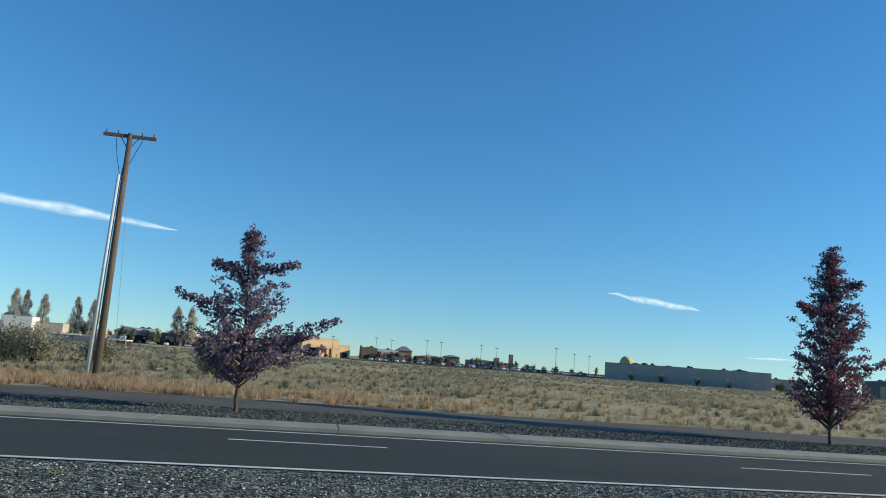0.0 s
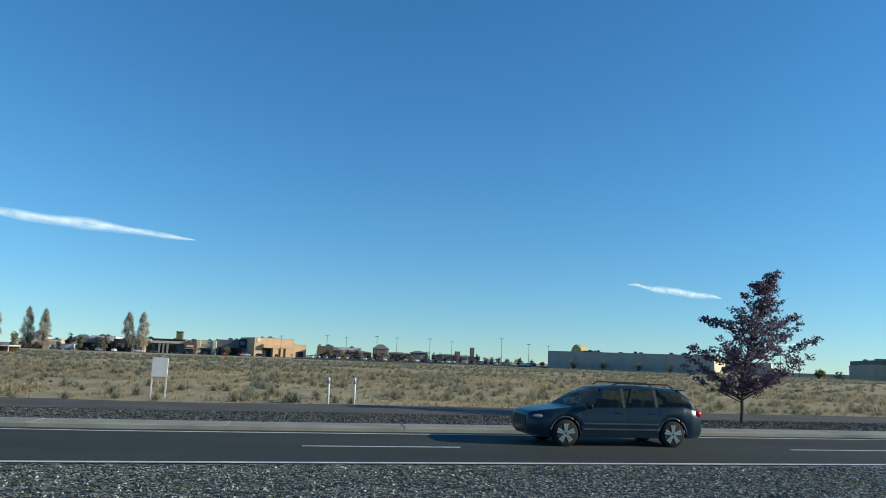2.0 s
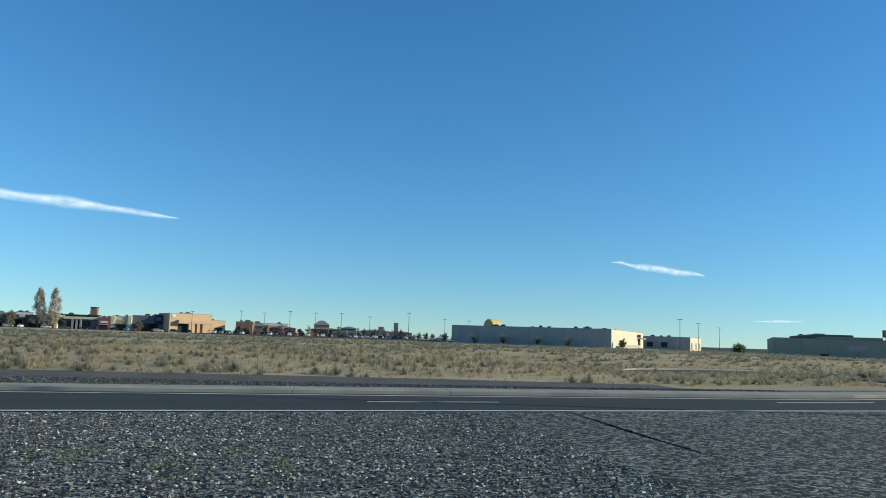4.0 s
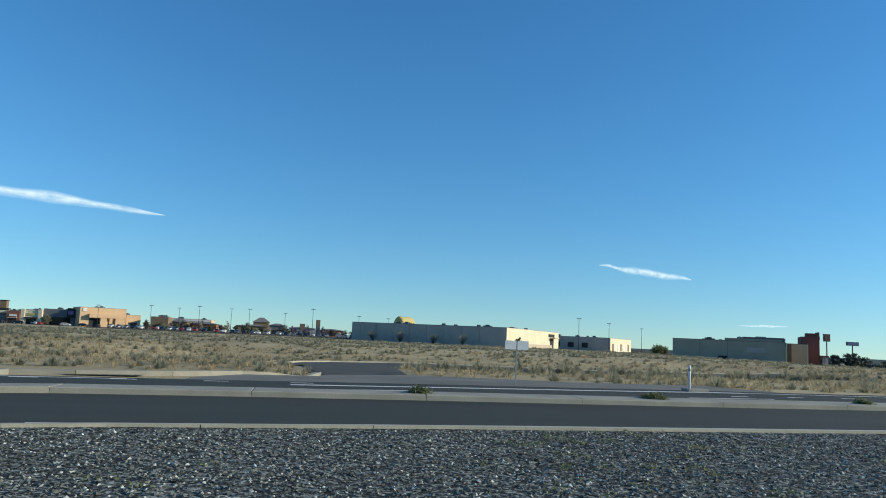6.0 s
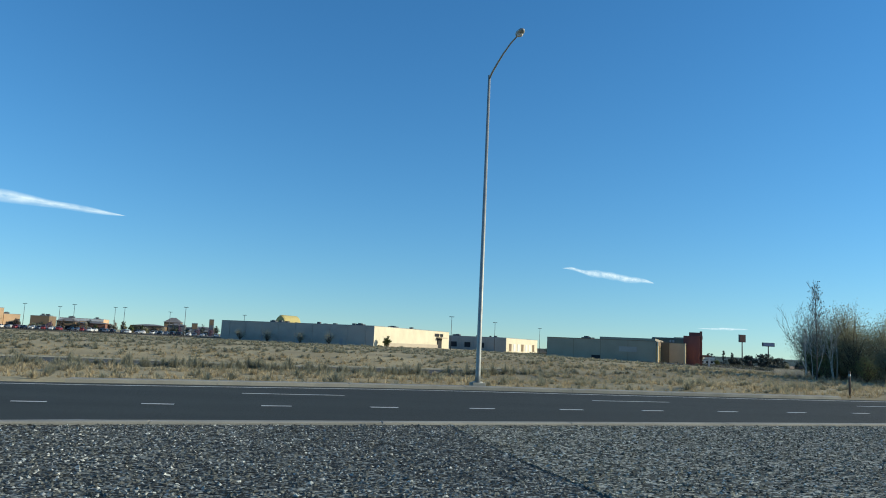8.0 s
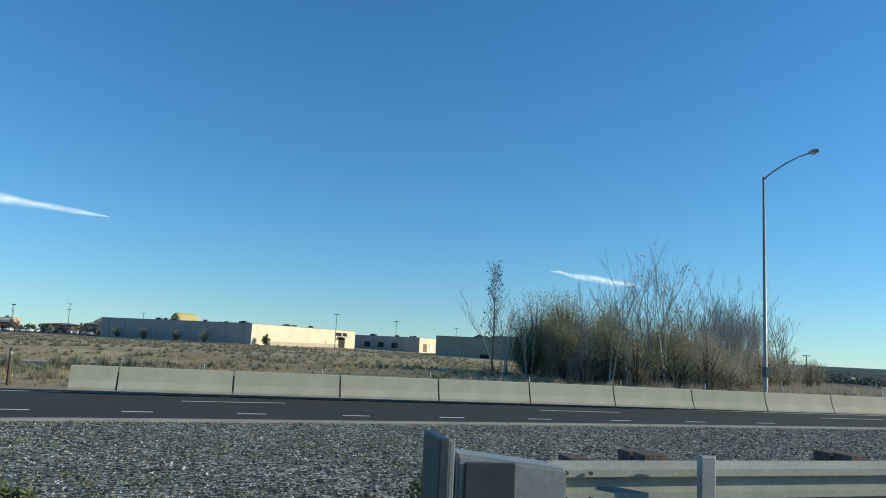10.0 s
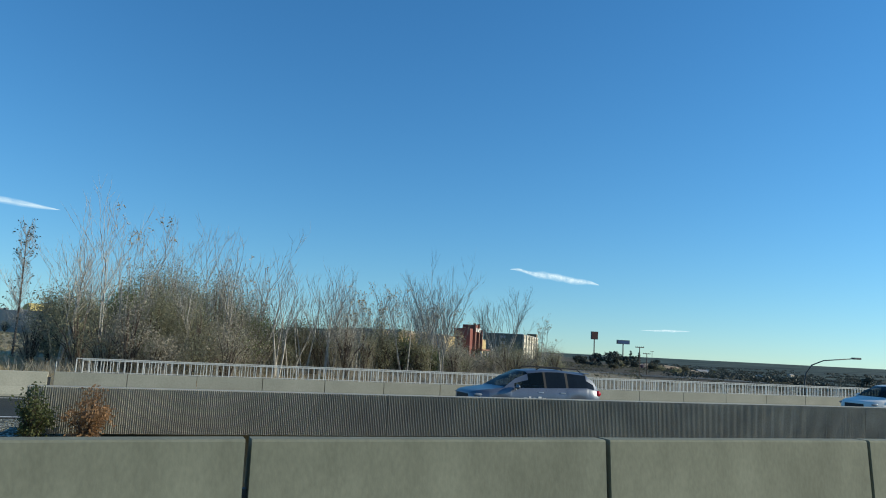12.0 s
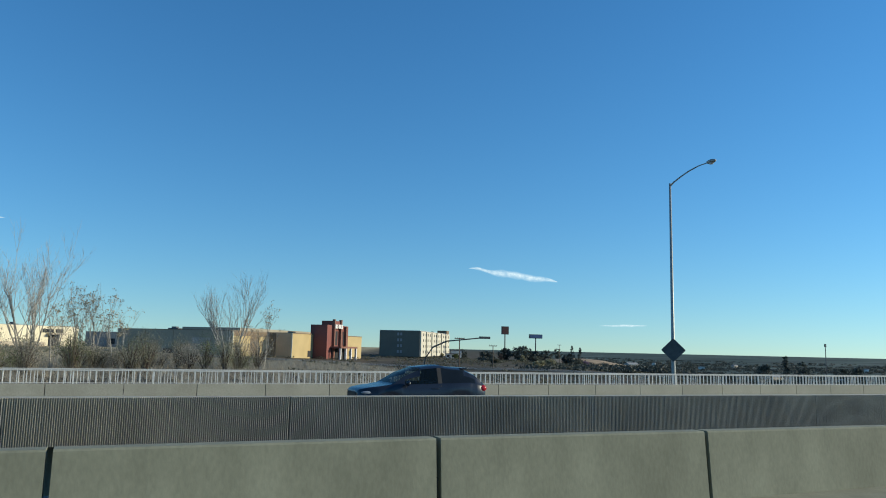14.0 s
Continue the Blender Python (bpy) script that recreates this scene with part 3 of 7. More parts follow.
def y_rail(x):
    return lerp(x, (248, 300, 420), (42.0, 45.6, 54))


deck("bridge_deck", lambda x: y_own(x) - 9, lambda x: y_nearb(x) + 0.4, z_own, "concrete deck of the near bridge")
deck("bridge_deck_far", lambda x: y_rib(x) + 1.7, lambda x: y_rail(x) + 0.3, z_opp, "concrete deck of the far bridge")

rib_top, rib_low = 9.17, 8.22
FIN = 0.041
RH = rib_top - rib_low
rib = thing("bridge_parapet", "dark weathered concrete parapet with fine vertical ribs", "parapet", (250.2, y_rib(250.2), rib_low))
off = rib.matrix_basis.inverted()
rng = random.Random(4)
vs, fs = [], []
for a, c in zip(steps(250.2, 410, 7.6), steps(257.8, 418, 7.6)):
    p0, p1 = (off @ Vector((x, y_rib(x), rib_low)) for x in (a, c - 0.02))
    bm = bmesh.new()
    sweep(bm, [p0, p1], ((0.0, 0), (1.9, 0), (1.9, 0.08), (0.3, 0.08), (0.3, RH), (0.0, RH)))
    part("wall_panel", bm, M["ribbed"], rib)
    if a > 350:
        continue
    n = int(7.5 / FIN)
    for i in range(n):
        p = p0.lerp(p1, (i + 0.5 + rng.uniform(-0.04, 0.04)) / n)
        d, w = 0.058 + rng.uniform(-0.003, 0.003), 0.49 * FIN
        k = len(vs)
        vs += [(p.x + u, p.y - t, z) for z in (0.01, RH - 0.005) for u, t in ((-w, -0.002), (-w * 0.2, d), (w * 0.2, d), (w, -0.002))]
        fs += [[k + q for q in f] for f in ((0, 1, 5, 4), (1, 2, 6, 5), (2, 3, 7, 6), (4, 5, 6, 7))]
me = bpy.data.meshes.new("fin_field")
me.from_pydata(vs, [], fs)
me.materials.append(M["ribbed"])
fins = new("fin_field", me)
fins.parent = rib
tagged(fins, "fine vertical concrete fins", kind="stuff")

par = thing("bridge_parapet", "pale concrete parapet wall with regular joints", "parapet", (248.5, y_par(248.5), z_opp(248.5)))
off = par.matrix_basis.inverted()
for a in steps(248.5, 418, 2.27):
    bm = bmesh.new()
    sweep(bm, [off @ Vector((x, y_par(x), z_opp(x))) for x in (a, a + 2.245)], ((-0.02, 0), (0.28, 0), (0.25, 0.80), (0.0, 0.80)))
    part("wall_panel", bm, M["krail"], par)

# railings on both sides of the walkway: one on the parapet, one on the far edge
def rail_z(x):
    return lerp(x, (248, 300, 420), (8.2, 8.2, 8.25))


BAY, PAR_RAIL = 2.4, 0.43


def railing(label, y_at, z_at, start, top):
    rl = thing("bridge_railing", label, "railing", (start, y_at(start), z_at(start)), group="railings of the far bridge")
    off = rl.matrix_basis.inverted()
    vs, fs, count = [], [], 0
    bm = bmesh.new()
    rect(bm, -0.011, 0.011, -0.011, 0.011, 0.03, top - 0.02)
    bar = mesh_of("baluster", bm, M["rail"])
    for a in steps(start, 416, BAY):
        p0, p1 = (off @ Vector((x, y_at(x), z_at(x))) for x in (a, a + BAY))
        for up, w, h in ((top, 0.036, 0.017), (0.03, 0.016, 0.010)):
            bm = bmesh.new()
            sweep(bm, [p0 + Vector((0, 0, up)), p1 + Vector((0, 0, up))], ((-w, -h), (w, -h), (w, h * 0.6), (w * 0.6, h), (-w * 0.6, h), (-w, h * 0.6)))
            part("rail", bm, M["rail_top"], rl, "pale weathered rail")
        bm = bmesh.new()
        rect(bm, p0.x - 0.018, p0.x + 0.018, p0.y - 0.018, p0.y + 0.018, p0.z - 0.03, p0.z + top - 0.024)
        part("post", bm, M["rail"], rl)
        for i in range(1, 11):
            p = p0.lerp(p1, i / 11)
            if count < 300:
                ob = new("baluster", bar)
                ob.parent, ob.location = rl, p
                count += 1
                continue
            k = len(vs)
            vs += [(p.x + u, p.y + t, p.z + z) for z in (0.03, top - 0.02) for u, t in ((-0.011, -0.011), (0.011, -0.011), (0.011, 0.011), (-0.011, 0.011))]
            fs += [[k + q for q in f] for f in ((0, 1, 5, 4), (1, 2, 6, 5), (2, 3, 7, 6), (3, 0, 4, 7))]
    me = bpy.data.meshes.new("baluster_run")
    me.from_pydata(vs, [], fs)
    me.materials.append(M["rail"])
    run = new("baluster_run", me)
    run.parent = rl
    tagged(run, "row of upright bars", kind="stuff")


railing("tall pale painted steel railing with upright bars on the walkway's edge", y_rail, rail_z, 248.4, 1.01)
railing("low pale painted steel railing on the concrete parapet wall", lambda x: y_par(x) + 0.13, lambda x: z_opp(x) + 0.8, 249.3, PAR_RAIL)

# ---- guardrail in front of the gravel ----
WBEAM = ((0.0, 0), (-0.07, 0.05), (-0.07, 0.10), (0.0, 0.13), (0.0, 0.18), (-0.07, 0.21), (-0.07, 0.26), (0.0, 0.31), (0.012, 0.31), (-0.055, 0.255), (-0.055, 0.215), (0.012, 0.185), (0.012, 0.125), (-0.055, 0.095), (-0.055, 0.055), (0.012, 0))


def y_guard(x):
    return y_own(x) + lerp(x, (216, 249), (4.75, 4.4))


gr = thing("guardrail", "galvanised steel guardrail on dark posts beside the road", "guardrail", (217.2, y_guard(217.2), 9.55 - 0.74))
off = gr.matrix_basis.inverted()
for a in steps(217.3, 246, 4.0):
    bm = bmesh.new()
    sweep(bm, [off @ Vector((x, y_guard(x), 9.24)) for x in (a, a + 2.0, a + 4.05)], WBEAM)
    beam = part("beam", bm, M["guard_steel"], gr)
    for dx in (0.12, 0.3):
        for dz in (0.07, 0.24):
            bm = bmesh.new()
            p = off @ Vector((a + dx, y_guard(a), 9.24 + dz))
            tube(bm, [p + Vector((0, -0.079, 0)), p + Vector((0, -0.06, 0))], 0.014, 6)
            part("bolt", bm, M["dark_steel"], beam)
for x in steps(218.2, 248, 1.905):
    y = y_guard(x) + 0.02
    for name, mat, s in (("post", M["wood"], (0.10, 0.24, -0.85, 0.33)), ("spacer_block", M["wood"], (0.09, 0.02, -0.02, 0.34))):
        bm = bmesh.new()
        p = off @ Vector((x, y, 9.24))
        w, d, lo, hi = s
        rect(bm, p.x - w, p.x + w, p.y + d, p.y + d + 0.2, p.z + lo, p.z + hi)
        part(name, bm, mat, gr)
end = thing("guardrail_terminal", "steel guardrail end with a dark face panel", "guardrail", (216.5, y_guard(216.5), 8.8))
block("face_panel", (0.07, 0.5, 0.72), M["dark_steel"], end, (0, 0.02, 0.2), 0.01, "dark steel face panel")
block("edge_strip", (0.035, 0.34, 0.68), M["steel"], end, (0.06, -0.02, 0.22), 0.005, "bright steel edge strip")
bm = bmesh.new()
v = [bm.verts.new((x, y, z)) for x, lo, hi in ((0.1, 0.26, 0.82), (0.86, 0.40, 0.73)) for y, z in ((-0.16, lo), (0.16, lo), (0.16, hi), (-0.16, hi))]
for f in ((0, 1, 2, 3), (7, 6, 5, 4), (0, 4, 5, 1), (1, 5, 6, 2), (2, 6, 7, 3), (3, 7, 4, 0)):
    bm.faces.new([v[i] for i in f])
bmesh.ops.bevel(bm, geom=bm.edges[:], offset=0.02, segments=2, affect="EDGES")
part("impact_head", bm, M["steel"], end, "tapered grey steel impact head")
block("gusset", (0.34, 0.03, 0.5), M["dark_steel"], end, (0.32, -0.18, 0.27), 0.008, "dark recessed side plate")
block("splice_bracket", (0.12, 0.06, 0.42), M["steel"], end, (1.95, -0.07, 0.40), 0.01, "upright splice bracket")
block("post", (0.16, 0.2, 0.95), M["wood"], end, (1.1, 0.3, -0.2), 0.01)

# ---- street lamps ----
def street_lamp(x, y, z, top, arm=(0.3, -3.2, 0.75), box=None):
    ob = thing("street_lamp", "tall galvanised steel street lamp with a curved arm", "street lamp", (x, y, z), group="street lamps along the road")
    h = top - z
    block("footing", (0.6, 0.6, 0.3), M["kerb"], ob, (0, 0, -0.15), 0.03, "square concrete footing")
    bm = bmesh.new()
    rect(bm, -0.19, 0.19, -0.19, 0.19, 0.15, 0.19)
    tube(bm, [(0, 0, 0.15), (0, 0, 0.5), (0, 0, h)], [0.13, 0.115, 0.06], 12)
    part("pole", bm, M["steel"], ob, "", True)
    bm = bmesh.new()
    a = Vector(arm)
    tube(bm, [(0, 0, h - 0.15)] + [(a.x * s, a.y * s, h - 0.1 + a.z * math.sin(s * math.pi / 2)) for s in (0.12, 0.3, 0.5, 0.75, 1.0)], [0.05, 0.045, 0.042, 0.04, 0.035, 0.03], 8)
    part("arm", bm, M["steel"], ob, "", True)
    bm = bmesh.new()
    bmesh.ops.create_uvsphere(bm, u_segments=12, v_segments=8, radius=1)
    bmesh.ops.scale(bm, vec=(0.17, 0.38, 0.12), verts=bm.verts)
    bmesh.ops.translate(bm, vec=(a.x, a.y - 0.25, h - 0.1 + a.z), verts=bm.verts)
    head = part("lamp_head", bm, M["steel"], ob, "", True)
    bm = bmesh.new()
    bmesh.ops.create_uvsphere(bm, u_segments=10, v_segments=6, radius=0.13)
    bmesh.ops.scale(bm, vec=(1, 1.3, 0.6), verts=bm.verts)
    bmesh.ops.translate(bm, vec=(a.x, a.y - 0.25, h - 0.19 + a.z), verts=bm.verts)
    part("lens", bm, M["white"], head, "pale glass lens", True)
    if box:
        block("control_box", (0.36, 0.3, 0.55), M["dark_steel"], ob, (-0.1, -0.26, box), 0.02, "dark steel box on the pole")
    return ob


street_lamp(50.83, 21.26, 7.98, 20.6, (0.2, -3.2, 0.9), box=2.0)
street_lamp(117.2, 17.2, 8.1, 20.4)
street_lamp(184.5, 35.0, 8.25, 22.3)
street_lamp(240.82, 41.75, 7.9, 20.3, (0.5, -3.0, 0.75), box=1.6)
street_lamp(319.7, 50.36, 8.1, 20.2, (0.6, -2.7, 0.8))

# ---- gravel beds ----
ribbon("gravel_median", steps(-60, 180, 2.5), lambda x: y_own(x) + 4.2, lambda x: (y_near(x) if not 84 < x < 131 else main_lo(x) if x < 119 else max(9, lerp(x, (119, 121.5, 123.9, 126.3, 130.4), (18.9, 4.6, 7.8, 10.7, 13.1)))) - 0.02,
       lambda x, y: ground_z(x, y) + 0.05, M["gravel"], "grey crushed stone covering the sloping median", "gravel", 16)
ribbon("gravel_median_dusty", steps(180, 250, 2.5), lambda x: y_own(x) + 4.2, lambda x: y_near(x) - 0.02, lambda x, y: ground_z(x, y) + 0.05, M["pale_gravel"], "pale dusty crushed stone covering the median", "gravel", 16)
ribbon("gravel_verge", steps(-45, 132, 3), lambda x: y_far(x) + 1.3, lambda x: y_far(x) + 8.6, lambda x, y: ground_z(x, y) + 0.05, M["gravel"], "grey crushed stone verge behind the pavement", "gravel", 8)
ribbon("dirt_track", steps(-60, 117, 3), lambda x: y_far(x) + 8.6, lambda x: y_far(x) + 13.2, lambda x, y: ground_z(x, y) + 0.06, M["old_asphalt"], "worn grey track along the edge of the steppe", "track", 4)


def scatter_mesh(name, shapes, mat):
    """One mesh from many small pieces: shapes is a list of (verts, faces) arrays."""
    vs, fs, base = [], [], 0
    for v, f in shapes:
        vs.append(v)
        fs.append(f + base)
        base += len(v)
    me = bpy.data.meshes.new(name)
    me.from_pydata(np.concatenate(vs).tolist(), [], np.concatenate(fs).tolist())
    me.materials.append(mat)
    return me


def gravel_span(x):
    """Near and far edge of the crushed stone on the median, as seen from the road."""
    lo = y_own(x) + 5.3
    if 104 < x < 121.5:
        return lo, lo
    if 121.5 <= x < 131:
        return lo, max(lo, lerp(x, (121.5, 123.9, 126.3, 131), (4.6, 7.4, 10.3, 13.0)) - 0.35)
    return lo, (main_lo(x) if 84 < x <= 104 else y_near(x)) - 0.35


def stone_field(name, label, x0, x1, span, count, lo, hi, seed, mat):
    """Broken stones of many sizes and tilts, strewn evenly between two lines and bedded in the ground."""
    r = np.random.default_rng(seed)
    xs = np.arange(x0, x1 + 0.5, 1.0)
    edges = np.array([span(float(x)) for x in xs])
    lie = np.array([[ground_z(float(x), a + (c - a) * k / 9) for k in range(10)] for x, (a, c) in zip(xs, edges)])
    wide = np.maximum(0, edges[:, 1] - edges[:, 0])
    share = np.cumsum(wide) / wide.sum()
    at = np.minimum(np.interp(r.random(count), share, np.arange(len(xs))), len(xs) - 1.001)
    i, f = at.astype(int), at % 1
    v = r.random(count)
    k, g = np.minimum((v * 9).astype(int), 8), (v * 9) % 1
    y = (edges[i, 0] + (edges[i, 1] - edges[i, 0]) * v) * (1 - f) + (edges[i + 1, 0] + (edges[i + 1, 1] - edges[i + 1, 0]) * v) * f
    z = (lie[i, k] * (1 - g) + lie[i, k + 1] * g) * (1 - f) + (lie[i + 1, k] * (1 - g) + lie[i + 1, k + 1] * g) * f + 0.05
    centre = np.stack([xs[i] + f, y, z], 1)
    size = r.uniform(lo, hi, count) * r.uniform(0.7, 1.2, count)
    turn = r.uniform(0, 2 * np.pi, (count, 1)) + np.arange(4) * np.pi / 2 + r.uniform(-0.4, 0.4, (count, 4))
    far = size[:, None] * r.uniform(0.65, 1.3, (count, 4))
    ring = np.stack([np.cos(turn) * far, np.sin(turn) * far, size[:, None] * r.uniform(-0.4, 0.6, (count, 4))], 2)
    peak = np.stack([size * r.uniform(-0.5, 0.5, count), size * r.uniform(-0.5, 0.5, count), size * r.uniform(0.45, 1.0, count)], 1)
    verts = (np.concatenate([ring, peak[:, None]], 1) + centre[:, None]).reshape(-1, 3)
    tris = (np.array([(0, 1, 4), (1, 2, 4), (2, 3, 4), (3, 0, 4)])[None] + 5 * np.arange(count)[:, None, None]).reshape(-1)
    me = bpy.data.meshes.new(name)
    me.vertices.add(len(verts))
    me.vertices.foreach_set("co", verts.ravel())
    me.loops.add(len(tris))
    me.loops.foreach_set("vertex_index", tris.astype(np.int32))
    me.polygons.add(len(tris) // 3)
    me.polygons.foreach_set("loop_start", np.arange(0, len(tris), 3, dtype=np.int32))
    me.update(calc_edges=True)
    me.shade_flat()
    me.materials.append(M[mat])
    return tagged(new(name, me), label, "gravel", kind="stuff")


stone_field("median_stones", "loose grey crushed stones on the median", 14, 180, gravel_span, 205000, 0.012, 0.037, 1, "stone")
stone_field("median_stones", "loose whitish crushed stones on the median", 14, 180, gravel_span, 45000, 0.013, 0.034, 7, "white_stone")
stone_field("median_stones", "loose pale crushed stones on the median", 180, 251, gravel_span, 108000, 0.012, 0.037, 4, "pale_stone")
stone_field("median_stones", "loose whitish crushed stones on the median", 180, 251, gravel_span, 20000, 0.013, 0.034, 8, "white_stone")
stone_field("verge_stones", "loose grey crushed stones behind the pavement", -5, 118, lambda x: (y_far(x) + 1.6, y_far(x) + 8.4), 52000, 0.022, 0.06, 2, "stone")


# ---- leaves, bushes and grass ----
def leaf_cloud(centres, count, spread, size, seed, squash=0.8, long=1.6):
    """Leaves as small bent quads round the centres."""
    r = np.random.default_rng(seed)
    c = np.repeat(np.array(centres, float), count, 0)
    n = len(c)
    d = r.normal(0, 1, (n, 3))
    d /= np.linalg.norm(d, axis=1)[:, None] + 1e-9
    p = c + d * (r.random((n, 1)) ** 0.5) * spread * np.array([1, 1, squash])
    u = r.normal(0, 1, (n, 3))
    u /= np.linalg.norm(u, axis=1)[:, None]
    w = np.cross(u, r.normal(0, 1, (n, 3)))
    w /= np.linalg.norm(w, axis=1)[:, None] + 1e-9
    s = size * r.uniform(0.6, 1.35, (n, 1))
    v = np.stack([p - u * s * long / 2, p + w * s * 0.45, p + u * s * long / 2, p - w * s * 0.45], 1)
    return v.reshape(-1, 3), (np.array([[0, 1, 2, 3]]) + 4 * np.arange(n)[:, None])


def cloud_part(name, clouds, mat, parent, label=""):
    ob = new(name, scatter_mesh(name, clouds, mat))
    ob.parent = parent
    return tagged(ob, label)


def blades(spots, count, height, spread, seed, half=0.03):
    """Tufts of thin upright blades."""
    r = np.random.default_rng(seed)
    c = np.repeat(np.array(spots, float), count, 0)
    n = len(c)
    a = r.uniform(0, 2 * np.pi, n)
    foot = c + np.stack([np.cos(a), np.sin(a), 0 * a], 1) * r.random((n, 1)) * spread * 0.6
    tip = foot + np.stack([np.cos(a) * spread, np.sin(a) * spread, 0 * a], 1) * r.uniform(0.1, 1.0, (n, 1)) + np.array([0, 0, 1]) * height * r.uniform(0.5, 1.15, (n, 1))
    side = np.stack([-np.sin(a), np.cos(a), 0 * a], 1) * half
    return np.stack([foot - side, foot + side, tip], 1).reshape(-1, 3), (np.array([[0, 1, 2]]) + 3 * np.arange(n)[:, None])


def in_street(x, y):
    if 133 < x < 158 and y < apron_hi(x) + 0.3:
        return True
    if 38 < y < 78:
        return lerp(y, (39, 55, 72, 80), (138.2, 136.6, 134.2, 134.6)) - 0.6 < x < lerp(y, (41.8, 55, 70, 78), (143, 143.4, 144.6, 147)) + 0.3
    return 131 < x < 206 and lerp(x, (147, 152, 160, 178, 205), (78, 82, 84, 86, 89)) - 0.5 < y < lerp(x, (134, 136.4, 140.3, 147, 175, 205), (78, 86.5, 90.3, 92.2, 95, 98)) + 0.8


GX, GY = np.arange(-72, 268, 4.0), np.arange(28, 268, 3.0)
LIE = np.array([[ground_z(float(x), float(y)) for y in GY] for x in GX])


def lie_of(x, y):
    """Height of the steppe at many places at once."""
    a, c = (x - GX[0]) / 4.0, (y - GY[0]) / 3.0
    i, k = a.astype(int), c.astype(int)
    f, g = a - i, c - k
    return (LIE[i, k] * (1 - g) + LIE[i, k + 1] * g) * (1 - f) + (LIE[i + 1, k] * (1 - g) + LIE[i + 1, k + 1] * g) * f


def growth(count, x0, x1, y0, y1, seed, grain, bare, margin):
    """Places for clumps: patchy over the steppe, clear of the track and the side street."""
    q = random.Random(seed)
    out = []
    while len(out) < count:
        x, y = q.uniform(x0, x1), q.uniform(y0, y1)
        edge = y_far(x) + (13.2 + margin if x < 134 else 1.6 + margin)
        if y < edge or (y < 100 and in_street(x, y)) or noise.noise((x * grain, y * grain, seed)) + q.uniform(-0.4, 0.4) < bare:
            continue
        out.append((x, y))
    out = np.array(out)
    return np.column_stack([out, lie_of(out[:, 0], out[:, 1])])


def clumps(spots, radius, tall, count, half, seed):
    """Rounded clumps of fine stems that fan out from one foot."""
    r = np.random.default_rng(seed)
    c = np.repeat(spots, count, 0)
    k = np.repeat(r.uniform(0.35, 1.0, len(spots)) + 0.6 * r.random(len(spots)) ** 4, count)[:, None]
    n = len(c)
    a, lean = r.uniform(0, 2 * np.pi, n), r.random(n) ** 0.7
    out = np.stack([np.cos(a), np.sin(a), 0 * a], 1)
    up = np.array([0, 0, 1.0])
    foot = c + out * (radius * 0.55 * lean * r.random(n))[:, None] * k + up * (tall * 0.5 * r.random(n) * (1 - lean))[:, None] * k
    tip = c + out * (radius * lean * r.uniform(0.75, 1.1, n))[:, None] * k + up * (tall * np.sqrt(np.maximum(0.06, 1 - 0.9 * lean ** 2)) * r.uniform(0.6, 1.1, n))[:, None] * k
    side = np.stack([-np.sin(a), np.cos(a), 0 * a], 1) * half * k
    return np.stack([foot - side, foot + side, tip], 1).reshape(-1, 3), (np.array([[0, 1, 2]]) + 3 * np.arange(n)[:, None])


near = growth(3700, -30, 262, 31, 112, 7, 0.09, 0.0, 0.6)
edge_row = np.array([(x, lerp(x, (147, 152, 160, 178, 205), (78, 82, 84, 86, 89)) - 0.8 - 4.5 * t) for x, t in zip(np.linspace(148, 206, 170), np.random.default_rng(8).random(170))])
verge = np.column_stack([edge_row, lie_of(edge_row[:, 0], edge_row[:, 1])])
tagged(new("street_brush", scatter_mesh("street_brush", [clumps(verge, 0.95, 1.15, 150, 0.028, 5)], M["sage"])), "tall dry brush along the near side of the street", "shrubs", kind="stuff")
tagged(new("sagebrush", scatter_mesh("sagebrush", [clumps(near, 0.62, 0.52, 120, 0.024, 1)], M["sage"])), "low grey-green sagebrush scattered over the steppe", "shrubs", kind="stuff")
tagged(new("far_sagebrush", scatter_mesh("far_sagebrush", [clumps(growth(4600, -70, 262, 105, 262, 9, 0.05, -0.05, 0), 1.0, 0.6, 46, 0.07, 2)], M["sage"])), "grey sagebrush clumps far out on the steppe", "shrubs", kind="stuff")
tagged(new("dry_grass", scatter_mesh("dry_grass", [clumps(growth(20000, -30, 260, 30, 112, 3, 0.12, -0.2, 0), 0.4, 0.3, 16, 0.022, 3)], M["straw"])), "straw-coloured dry grass tufts", "grass", kind="stuff")
tagged(new("bleached_grass", scatter_mesh("bleached_grass", [clumps(growth(3800, -30, 262, 31, 120, 12, 0.07, 0.0, 0), 0.55, 0.42, 60, 0.022, 4)], M["bleached"])), "pale bleached bunch grass on the steppe", "grass", kind="stuff")


